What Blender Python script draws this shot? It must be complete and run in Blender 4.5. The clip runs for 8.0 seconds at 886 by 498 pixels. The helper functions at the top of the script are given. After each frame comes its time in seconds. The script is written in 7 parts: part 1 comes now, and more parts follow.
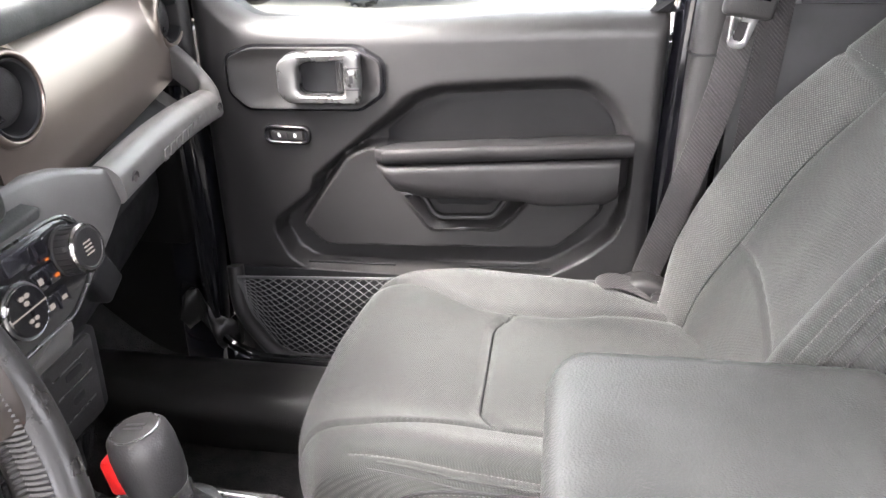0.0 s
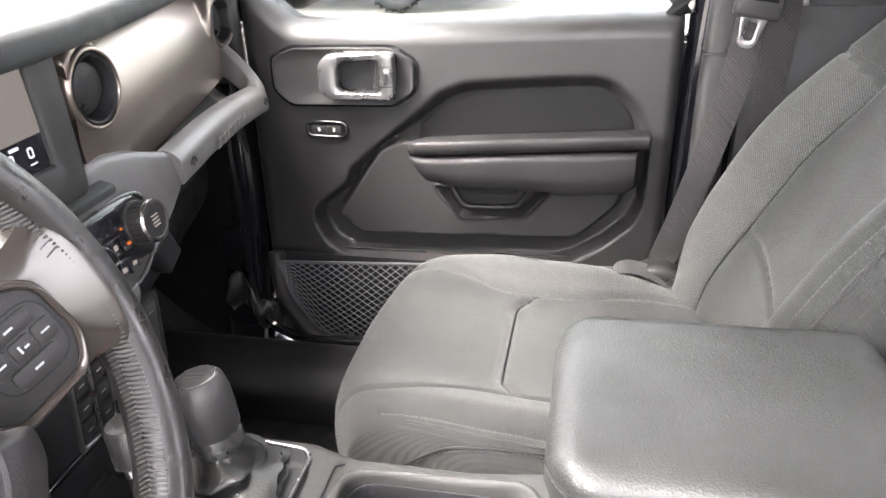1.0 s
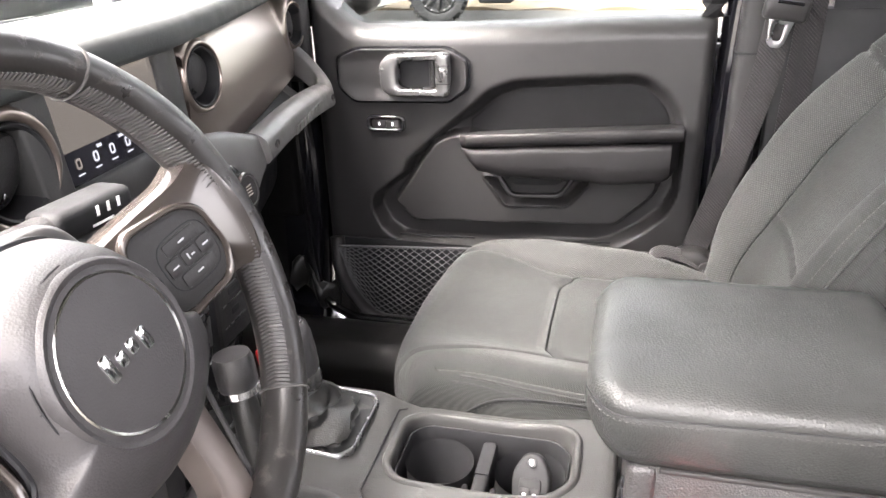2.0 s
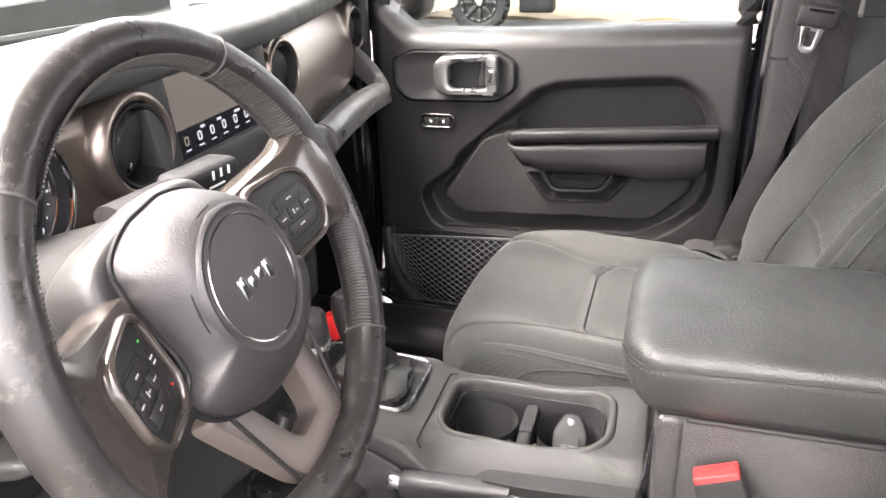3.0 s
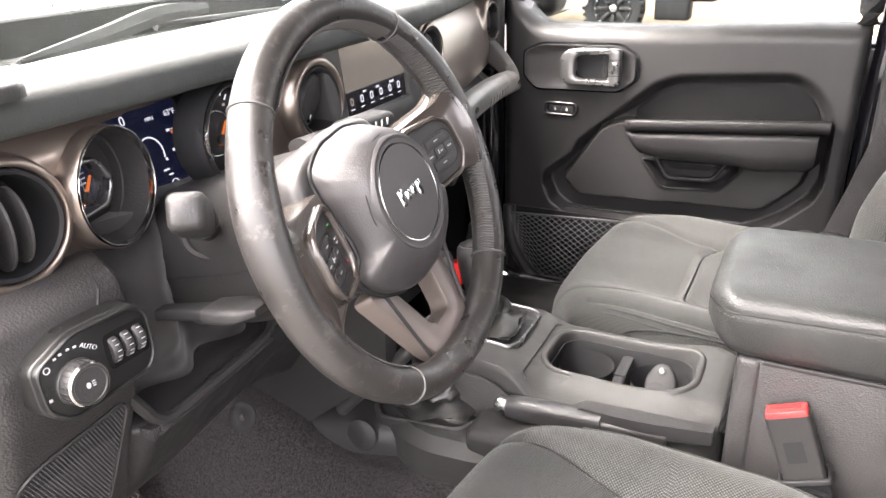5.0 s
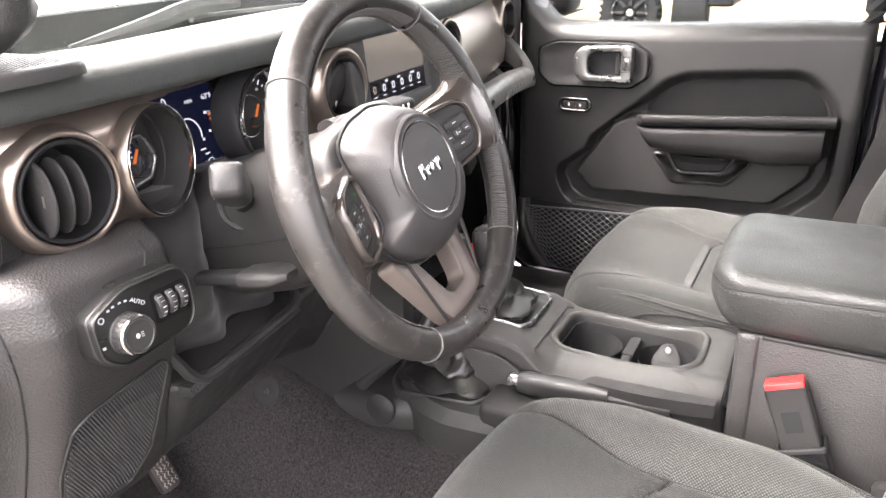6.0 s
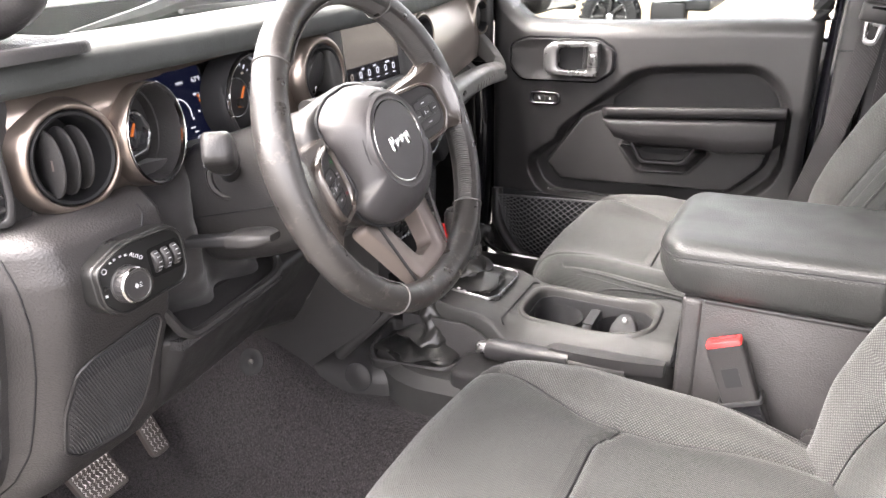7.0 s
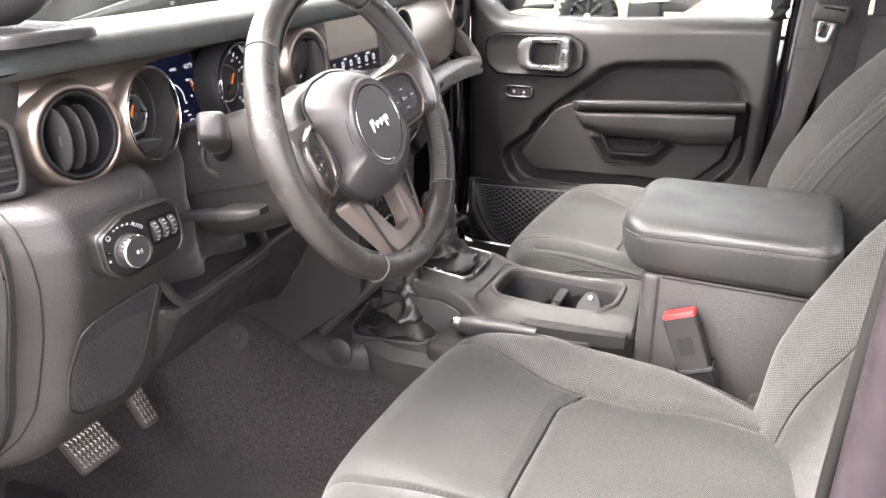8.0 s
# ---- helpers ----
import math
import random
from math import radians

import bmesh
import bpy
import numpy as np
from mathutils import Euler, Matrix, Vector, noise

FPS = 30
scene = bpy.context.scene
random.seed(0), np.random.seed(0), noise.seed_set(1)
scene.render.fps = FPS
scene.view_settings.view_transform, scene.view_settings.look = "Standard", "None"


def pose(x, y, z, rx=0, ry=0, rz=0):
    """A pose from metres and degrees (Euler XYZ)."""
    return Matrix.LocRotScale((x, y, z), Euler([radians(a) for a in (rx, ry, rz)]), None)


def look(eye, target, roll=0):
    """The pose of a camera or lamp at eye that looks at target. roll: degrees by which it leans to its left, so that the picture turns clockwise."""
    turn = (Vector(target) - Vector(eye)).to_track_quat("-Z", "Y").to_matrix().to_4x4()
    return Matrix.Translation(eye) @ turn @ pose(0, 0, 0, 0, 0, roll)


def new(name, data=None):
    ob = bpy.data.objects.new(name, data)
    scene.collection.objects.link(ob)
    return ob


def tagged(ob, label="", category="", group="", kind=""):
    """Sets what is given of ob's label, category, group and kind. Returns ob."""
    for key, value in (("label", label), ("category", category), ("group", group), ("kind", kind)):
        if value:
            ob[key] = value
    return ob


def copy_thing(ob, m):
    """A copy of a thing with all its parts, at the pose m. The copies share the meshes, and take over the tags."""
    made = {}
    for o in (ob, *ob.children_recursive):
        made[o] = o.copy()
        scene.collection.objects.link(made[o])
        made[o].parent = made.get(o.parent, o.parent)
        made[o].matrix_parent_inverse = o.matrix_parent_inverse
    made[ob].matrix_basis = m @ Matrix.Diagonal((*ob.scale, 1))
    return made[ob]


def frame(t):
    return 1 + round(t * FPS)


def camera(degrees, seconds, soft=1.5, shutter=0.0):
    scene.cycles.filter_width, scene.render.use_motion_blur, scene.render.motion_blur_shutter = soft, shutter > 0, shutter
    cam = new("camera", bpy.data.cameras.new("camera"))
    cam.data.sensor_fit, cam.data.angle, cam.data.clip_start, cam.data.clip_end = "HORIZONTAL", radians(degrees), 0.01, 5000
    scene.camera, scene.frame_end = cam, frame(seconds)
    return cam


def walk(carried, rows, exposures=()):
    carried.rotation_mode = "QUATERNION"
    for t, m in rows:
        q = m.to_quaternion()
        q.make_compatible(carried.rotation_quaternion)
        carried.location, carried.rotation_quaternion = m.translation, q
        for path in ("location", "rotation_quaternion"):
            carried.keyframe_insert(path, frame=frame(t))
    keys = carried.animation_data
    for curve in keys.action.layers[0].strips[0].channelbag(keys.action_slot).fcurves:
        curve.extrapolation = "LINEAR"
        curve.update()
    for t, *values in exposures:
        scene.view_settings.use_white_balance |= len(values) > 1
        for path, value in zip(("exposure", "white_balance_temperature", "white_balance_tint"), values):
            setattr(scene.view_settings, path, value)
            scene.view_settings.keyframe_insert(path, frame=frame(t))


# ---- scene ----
cam = camera(60.1, 8.0)
PATH = [
    (0, (0.05, -0.481, 1.522), (-0.23, 1.29, 0.635), -0.8),
    (0.5, (0.06, -0.525, 1.524), (-0.257, 1.243, 0.643), -1.2),
    (1, (0.073, -0.572, 1.532), (-0.29, 1.19, 0.659), -1.4),
    (1.5, (0.073, -0.64, 1.531), (-0.335, 1.123, 0.68), -1.7),
    (2.8, (0.087, -0.797, 1.542), (-0.446, 0.945, 0.718), -1.9),
    (3, (0.083, -0.819, 1.542), (-0.464, 0.923, 0.726), -1.8),
    (3.5, (0.085, -0.859, 1.538), (-0.525, 0.865, 0.729), -1.7),
    (4, (0.099, -0.903, 1.539), (-0.585, 0.796, 0.736), -1.6),
    (4.5, (0.122, -0.947, 1.543), (-0.638, 0.721, 0.742), -1.6),
    (5, (0.141, -0.982, 1.54), (-0.69, 0.654, 0.745), -1.7),
    (5.2, (0.151, -0.998, 1.537), (-0.706, 0.627, 0.746), -1.8),
    (6.3, (0.186, -1.063, 1.531), (-0.682, 0.562, 0.753), -1.6),
    (6.5, (0.205, -1.081, 1.53), (-0.661, 0.547, 0.755), -1.5),
    (7, (0.229, -1.121, 1.525), (-0.603, 0.525, 0.751), -1.2),
    (7.5, (0.249, -1.157, 1.523), (-0.554, 0.503, 0.748), -0.8),
    (8, (0.269, -1.193, 1.526), (-0.514, 0.475, 0.749), -0.4),
]
walk(cam, [(t, look(eye, target, roll)) for t, eye, target, roll in PATH], exposures=[(0, 5.58, 6700, 14), (3.5, 5.07, 7000, 15), (5, 5.17, 7000, 15), (8, 5.17, 6900, 15)])

# ---- daylight ----
world = bpy.data.worlds.new("sky")
scene.world = world
world.use_nodes = True
wn = world.node_tree
sky = wn.nodes.new("ShaderNodeTexSky")
sky.sky_type, sky.sun_disc = "NISHITA", False
sky.sun_elevation, sky.sun_rotation = radians(59), radians(236)
sky.air_density, sky.dust_density, sky.ozone_density = 0.5, 5.0, 0.3
wn.nodes["Background"].inputs["Strength"].default_value = 0.15
veil = wn.nodes.new("ShaderNodeHueSaturation")  # thin even cloud whitens the sky
veil.inputs["Saturation"].default_value = 0.25
wn.links.new(sky.outputs[0], veil.inputs["Color"])
wn.links.new(veil.outputs[0], wn.nodes["Background"].inputs["Color"])
sun_data = bpy.data.lights.new("sun", "SUN")
sun_data.energy, sun_data.angle, sun_data.color = 0.10, radians(60), (1.0, 0.985, 0.96)
sun = new("sun", sun_data)
sun.matrix_world = look((-2.5, -1.7, 5.1), (0, 0, 0))


# ---- materials ----
def nodes_of(name):
    mat = bpy.data.materials.new(name)
    mat.use_nodes = True
    nt = mat.node_tree
    return mat, nt, nt.nodes["Principled BSDF"]


def coords(nt, scale):
    tc = nt.nodes.new("ShaderNodeTexCoord")
    mp = nt.nodes.new("ShaderNodeMapping")
    mp.inputs["Scale"].default_value = scale if isinstance(scale, tuple) else (scale,) * 3
    nt.links.new(tc.outputs["Object"], mp.inputs["Vector"])
    return mp.outputs["Vector"]


def noise_tex(nt, scale, detail=3.0, rough=0.55):
    n = nt.nodes.new("ShaderNodeTexNoise")
    n.inputs["Scale"].default_value, n.inputs["Detail"].default_value, n.inputs["Roughness"].default_value = 1.0, detail, rough
    nt.links.new(coords(nt, scale), n.inputs["Vector"])
    return n.outputs["Fac"]


def ramp(nt, fac, lo, hi, a=0.3, b=0.7):
    r = nt.nodes.new("ShaderNodeMapRange")
    r.inputs["From Min"].default_value, r.inputs["From Max"].default_value = a, b
    r.inputs["To Min"].default_value, r.inputs["To Max"].default_value = lo, hi
    nt.links.new(fac, r.inputs["Value"])
    return r.outputs["Result"]


def mix_col(nt, fac, c1, c2):
    m = nt.nodes.new("ShaderNodeMix")
    m.data_type = "RGBA"
    m.inputs[6].default_value, m.inputs[7].default_value = (*c1, 1), (*c2, 1)
    nt.links.new(fac, m.inputs[0])
    return m.outputs[2]


def bump(nt, bsdf, height, strength, distance, prior=None):
    b = nt.nodes.new("ShaderNodeBump")
    b.inputs["Strength"].default_value, b.inputs["Distance"].default_value = strength, distance
    nt.links.new(height, b.inputs["Height"])
    if prior is not None:
        nt.links.new(prior, b.inputs["Normal"])
    nt.links.new(b.outputs["Normal"], bsdf.inputs["Normal"])
    return b.outputs["Normal"]


def surface(name, col, rough=0.5, metal=0.0, grain=900, depth=0.0003, strength=0.5, vary=0.15, patch=6.0, rough_vary=0.08, coat=0.0, spec=0.5, sheen=0.0):
    """A worn solid surface: patchy colour, fine grain in relief, uneven gloss."""
    mat, nt, b = nodes_of(name)
    big = noise_tex(nt, patch, 4.0)
    dark, light = tuple(c * (1 - vary) for c in col), tuple(min(1, c * (1 + vary)) for c in col)
    nt.links.new(mix_col(nt, ramp(nt, big, 0, 1), dark, light), b.inputs["Base Color"])
    nt.links.new(ramp(nt, noise_tex(nt, patch * 5, 5.0), max(0.02, rough - rough_vary), min(1, rough + rough_vary)), b.inputs["Roughness"])
    b.inputs["Metallic"].default_value = metal
    b.inputs["Specular IOR Level"].default_value = spec
    b.inputs["Coat Weight"].default_value = coat
    b.inputs["Sheen Weight"].default_value = sheen
    if depth:
        bump(nt, b, noise_tex(nt, grain, 2.0), strength, depth)
    return mat


def leather(name, col, rough=0.36, cell=420, depth=0.0006, wear=0.04, spec=0.42):
    mat, nt, b = nodes_of(name)
    v = nt.nodes.new("ShaderNodeTexVoronoi")
    v.inputs["Scale"].default_value = 1.0
    nt.links.new(coords(nt, cell), v.inputs["Vector"])
    b.inputs["Specular IOR Level"].default_value = spec
    big = noise_tex(nt, 9, 5.0)
    nt.links.new(mix_col(nt, ramp(nt, big, 0, 1), tuple(c * 0.8 for c in col), tuple(c * 1.3 for c in col)), b.inputs["Base Color"])
    nt.links.new(ramp(nt, noise_tex(nt, 14, 3.0), rough - wear, rough + wear), b.inputs["Roughness"])
    n1 = bump(nt, b, v.outputs["Distance"], 0.45, depth)
    bump(nt, b, noise_tex(nt, 30, 1.0), 0.05, 0.0015, n1)
    return mat


def worn_leather(name, col, worn):
    """Smooth rim leather with scuffed, rubbed spots."""
    mat, nt, b = nodes_of(name)
    spots = ramp(nt, noise_tex(nt, (60, 60, 80), 7.0, 0.7), 0, 1, 0.56, 0.64)
    big = ramp(nt, noise_tex(nt, 7, 3.0), 0, 1)
    base = mix_col(nt, big, tuple(c * 0.8 for c in col), tuple(c * 1.25 for c in col))
    m = nt.nodes.new("ShaderNodeMix")
    m.data_type = "RGBA"
    m.inputs[7].default_value = (*worn, 1)
    nt.links.new(base, m.inputs[6])
    half = nt.nodes.new("ShaderNodeMath")
    half.operation = "MULTIPLY"
    half.inputs[1].default_value = 0.55
    nt.links.new(spots, half.inputs[0])
    nt.links.new(half.outputs[0], m.inputs[0])
    nt.links.new(m.outputs[2], b.inputs["Base Color"])
    nt.links.new(ramp(nt, noise_tex(nt, 40, 5.0), 0.24, 0.46), b.inputs["Roughness"])
    n1 = bump(nt, b, spots, 0.25, 0.0008)
    bump(nt, b, noise_tex(nt, 420, 2.0), 0.25, 0.0003, n1)
    return mat


def woven(name, col, thread, period, depth=0.0007, rough=0.9, contrast=0.35, sheen=0.12, on_grid=False):
    """Cloth: two crossed thread waves, with colour on the raised threads."""
    mat, nt, b = nodes_of(name)
    waves = []
    k = 2 * math.pi / period
    tc = nt.nodes.new("ShaderNodeTexCoord")
    sep = nt.nodes.new("ShaderNodeSeparateXYZ")
    nt.links.new(tc.outputs["Object"], sep.inputs[0])
    zx = nt.nodes.new("ShaderNodeMath")
    zx.operation = "ADD"
    nt.links.new(sep.outputs[0], zx.inputs[0])
    nt.links.new(sep.outputs[2], zx.inputs[1])
    if on_grid:
        nt.links.new(tc.outputs["UV"], sep.inputs[0])
    for socket in ((sep.outputs[0] if on_grid else zx.outputs[0]), sep.outputs[1]):
        mul = nt.nodes.new("ShaderNodeMath")
        mul.operation, mul.inputs[1].default_value = "MULTIPLY", k
        nt.links.new(socket, mul.inputs[0])
        s = nt.nodes.new("ShaderNodeMath")
        s.operation = "SINE"
        nt.links.new(mul.outputs[0], s.inputs[0])
        waves.append(s.outputs[0])
    pr = nt.nodes.new("ShaderNodeMath")
    pr.operation = "MULTIPLY"
    nt.links.new(waves[0], pr.inputs[0])
    nt.links.new(waves[1], pr.inputs[1])
    weave = ramp(nt, pr.outputs[0], 0, 1, -1, 1)
    patchy = ramp(nt, noise_tex(nt, 8, 5.0), 1 - 0.14, 1 + 0.14)
    fleck = ramp(nt, noise_tex(nt, 520, 2.0), 0.62, 1.38)
    mm = nt.nodes.new("ShaderNodeMath")
    mm.operation = "MULTIPLY"
    nt.links.new(patchy, mm.inputs[0])
    nt.links.new(fleck, mm.inputs[1])
    big = mm.outputs[0]
    colour = mix_col(nt, ramp(nt, pr.outputs[0], 0, contrast * 2, -0.2, 1), col, thread)
    tint = nt.nodes.new("ShaderNodeMix")
    tint.data_type, tint.blend_type = "RGBA", "MULTIPLY"
    tint.inputs[0].default_value = 1.0
    nt.links.new(colour, tint.inputs[6])
    nt.links.new(big, tint.inputs[7])
    nt.links.new(tint.outputs[2], b.inputs["Base Color"])
    b.inputs["Roughness"].default_value, b.inputs["Sheen Weight"].default_value, b.inputs["Sheen Roughness"].default_value = rough, sheen, 0.45
    b.inputs["Specular IOR Level"].default_value = 0.25
    n1 = bump(nt, b, weave, 0.6, depth)
    bump(nt, b, noise_tex(nt, 35, 4.0), 0.25, 0.002, n1)
    return mat


def glow(name, col, strength):
    mat, nt, b = nodes_of(name)
    b.inputs["Base Color"].default_value = (0.01, 0.01, 0.012, 1)
    b.inputs["Roughness"].default_value = 0.15
    b.inputs["Emission Color"].default_value, b.inputs["Emission Strength"].default_value = (*col, 1), strength
    return mat


def clear(name, tint=(0.9, 0.93, 0.93), rough=0.0):
    mat, nt, b = nodes_of(name)
    b.inputs["Base Color"].default_value = (*tint, 1)
    b.inputs["Transmission Weight"].default_value, b.inputs["Roughness"].default_value, b.inputs["IOR"].default_value = 1.0, rough, 1.45
    return mat


PLASTIC = surface("grained_black_plastic", (0.0195, 0.0187, 0.0190), 0.42, grain=400, depth=0.0009, strength=0.5, spec=0.3)
DOOR_SKIN = surface("satin_dark_plastic", (0.0145, 0.0138, 0.0142), 0.43, grain=1100, depth=0.0003, strength=0.3, spec=0.38)
# black dash plastic with its base raised to stand in for daylight on it
LIT_DASH_SKIN = surface("satin_dash_plastic_lit", (0.090, 0.0865, 0.084), 0.40, grain=700, depth=0.0004, strength=0.35)
DECK_SKIN = surface("grained_console_plastic", (0.026, 0.0255, 0.025), 0.52, grain=500, depth=0.0006, strength=0.5, spec=0.3)
# near-black for the door recess: its shade put into colour
RECESS_SHADE = surface("door_recess_shade_black", (0.0075, 0.0073, 0.0078), 0.62, grain=900, depth=0.0003, strength=0.3, spec=0.12)
PAD = surface("soft_dash_vinyl", (0.026, 0.0285, 0.028), 0.62, grain=500, depth=0.0008, strength=0.5, spec=0.35)
DARK = surface("matt_black_plastic", (0.012, 0.012, 0.013), 0.6, grain=600, depth=0.0003, spec=0.22)
BLACK = surface("dull_black_felt", (0.005, 0.005, 0.005), 0.9, grain=500, depth=0.0005, spec=0.05)
SATIN_BLACK = surface("satin_black_plastic", (0.007, 0.007, 0.007), 0.34, grain=1500, depth=0.0001, spec=0.35)
GLOSS = surface("gloss_black", (0.008, 0.008, 0.009), 0.12, depth=0, coat=0.4)
SILVER = surface("warm_satin_metallic_paint", (0.205, 0.170, 0.148), 0.29, metal=0.85, grain=2500, depth=0, vary=0.02, rough_vary=0.0)
SATIN = surface("satin_silver_plastic", (0.19, 0.19, 0.192), 0.28, metal=0.9, grain=2000, depth=0.0001, strength=0.1, vary=0.05)
CHROME = surface("chrome", (0.85, 0.85, 0.86), 0.1, metal=1.0, depth=0, vary=0.03, rough_vary=0.04)
BADGE = surface("dark_chrome", (0.34, 0.33, 0.32), 0.22, metal=1.0, depth=0, vary=0.05)
SPOKE = surface("painted_grey_spoke", (0.115, 0.095, 0.086), 0.36, metal=0.4, grain=1500, depth=0.0002, strength=0.2, vary=0.08)
LEATHER = leather("black_grained_leather", (0.022, 0.0212, 0.022), 0.40, 420, 0.0004)
ARM_HIDE = leather("black_door_armrest_skin", (0.0085, 0.0080, 0.0085), 0.50, 520, 0.0003, spec=0.25)
LID_HIDE = leather("dull_armrest_leather", (0.022, 0.0226, 0.022), 0.44, 420, 0.0009, wear=0.10, spec=0.5)
KNEE_HIDE = leather("hide_grained_black_plastic", (0.019, 0.0176, 0.0178), 0.46, 420, 0.0009)
PANEL_HIDE = leather("pebbled_black_plastic", (0.025, 0.0237, 0.024), 0.46, 420, 0.0012)
PIANO = surface("glossy_bronze_black_trim", (0.045, 0.038, 0.034), 0.2, metal=0.35, depth=0, vary=0.05, coat=0.3)
RIM = worn_leather("worn_rim_leather", (0.015, 0.0138, 0.0132), (0.060, 0.052, 0.047))
HUB_SKIN = surface("smooth_grey_plastic", (0.025, 0.0238, 0.0236), 0.42, grain=1400, depth=0.0002, strength=0.25)
HUB_HIDE = leather("fine_pebbled_plastic", (0.024, 0.0222, 0.023), 0.50, 640, 0.0003)
DIM_INK = surface("grey_marking", (0.32, 0.32, 0.33), 0.5, depth=0)
BOOT = leather("soft_boot_leather", (0.011, 0.0108, 0.0105), 0.34, 500, 0.0005)
CLOTH = woven("grey_seat_cloth", (0.0125, 0.0131, 0.0126), (0.0345, 0.036, 0.035), 0.0034, 0.0010, contrast=0.5)


MESH_CLOTH = woven("spacer_mesh_cloth", (0.016, 0.0163, 0.016), (0.075, 0.075, 0.073), 0.0044, 0.0012, contrast=0.5, on_grid=True)
WEBBING = woven("belt_webbing", (0.014, 0.013, 0.0135), (0.050, 0.046, 0.047), 0.0060, 0.0009, rough=0.7)
CARPET = surface("dark_grey_carpet", (0.022, 0.0192, 0.0205), 0.95, grain=420, depth=0.005, strength=1.0, vary=0.85, patch=300, spec=0.1, sheen=0.06)
FLOOR = surface("black_floor_carpet", (0.032, 0.031, 0.032), 0.95, grain=350, depth=0.004, strength=1.0, vary=0.3, patch=40, spec=0.1)
CLOTH_DARK = surface("soft_black_cloth", (0.018, 0.017, 0.0175), 0.85, grain=700, depth=0.0006, vary=0.2, patch=20, spec=0.2, sheen=0.15)
SEAM_THREAD = surface("pale_thread", (0.065, 0.065, 0.063), 0.8, depth=0)
DARK_THREAD = surface("dark_thread", (0.045, 0.043, 0.042), 0.8, depth=0)
RED = surface("red_plastic", (0.62, 0.02, 0.02), 0.35, depth=0, vary=0.05)
STEEL = surface("brushed_steel", (0.55, 0.55, 0.56), 0.3, metal=1.0, grain=1200, depth=0.0001)
NET = surface("black_net_cord", (0.045, 0.045, 0.047), 0.6, depth=0)
WHITE_INK = surface("white_marking", (0.75, 0.75, 0.75), 0.5, depth=0)
PEDAL = surface("dull_pedal_steel", (0.060, 0.051, 0.047), 0.5, metal=0.4, grain=900, depth=0.0003)
RIDGE = surface("worn_steel_ridge", (0.42, 0.40, 0.38), 0.35, metal=0.8, depth=0)
RUBBER = surface("black_rubber", (0.010, 0.010, 0.011), 0.6, grain=400, depth=0.0005, spec=0.25)
PAINT = surface("black_car_paint", (0.006, 0.006, 0.008), 0.08, depth=0, coat=1.0)
GREY_PAINT = surface("dark_mauve_grey_car_paint", (0.015, 0.0122, 0.0142), 0.5, depth=0, vary=0.3, patch=30, spec=0.1)
SEAL = surface("soft_black_seal_rubber", (0.006, 0.006, 0.006), 0.7, grain=400, depth=0.0004, spec=0.08)
# parked vehicle's grey, paled so that the base colour carries the haze
HAZED_TRUCK_PAINT = surface("hazed_grey_car_paint", (0.20, 0.205, 0.215), 0.3, depth=0, coat=0.4, vary=0.1)
HOOD_PAINT = surface("dusty_dark_hood_paint", (0.060, 0.062, 0.060), 0.3, depth=0, vary=0.3, patch=3.0, coat=0.8)
HEADLINER = surface("dark_headliner", (0.05, 0.05, 0.05), 0.9, grain=500, depth=0.0008)
ASPHALT = surface("pale_worn_concrete", (0.075, 0.072, 0.066), 0.9, grain=60, depth=0.004, vary=0.2, patch=0.7)
SAND = surface("tan_dirt", (0.17, 0.130, 0.085), 0.95, grain=25, depth=0.02, vary=0.35, patch=1.3)
SCREEN = surface("glossy_screen_glass", (0.012, 0.012, 0.016), 0.1, depth=0, coat=0.5)
GLOW_BLUE = glow("lit_display_blue", (0.010, 0.014, 0.05), 0.012)
GLOW_WHITE = glow("lit_display_white", (0.8, 0.85, 1.0), 0.032)
GLOW_ORANGE = glow("lit_display_orange", (1.0, 0.24, 0.04), 0.020)
GLOW_RED = glow("lit_display_red", (1.0, 0.03, 0.02), 0.04)
GLOW_GREEN = glow("lit_lamp_green", (0.05, 0.8, 0.12), 0.03)
SCREEN_LIT = glow("lit_screen_picture", (0.36, 0.33, 0.30), 0.016)
GLOW_DIM = glow("lit_display_grey", (0.3, 0.27, 0.25), 0.03)
PANE = clear("window_glass", (0.40, 0.43, 0.415))
TINTED = clear("tinted_windscreen_glass", (0.86, 0.89, 0.872))


# ---- mesh helpers ----
def thing(name, at, label, category, group="", kind=""):
    ob = new(name)
    ob.empty_display_size = 0.05
    ob.matrix_basis = pose(*at)
    return tagged(ob, label, category, group, kind)


def part(name, bm, material, parent=None, label="", angle=40):
    bmesh.ops.recalc_face_normals(bm, faces=bm.faces)
    me = bpy.data.meshes.new(name)
    bm.to_mesh(me)
    bm.free()
    me.materials.append(material)
    for p in me.polygons:
        p.use_smooth = True
    me.set_sharp_from_angle(angle=radians(angle))
    ob = new(name, me)
    if parent is not None:
        ob.parent = parent
        if parent.parent is None:
            ob.matrix_parent_inverse = parent.matrix_basis.inverted()
    return tagged(ob, label)


def solo(name, bm, material, label, category, group="", kind="", angle=40):
    return tagged(part(name, bm, material, angle=angle), label, category, group, kind)


def axes(origin, z, xhint=(0, 1, 0)):
    z = Vector(z).normalized()
    x = Vector(xhint)
    x = (x - z * x.dot(z)).normalized()
    y = z.cross(x)
    m = Matrix((x, y, z)).transposed().to_4x4()
    m.translation = Vector(origin)
    return m


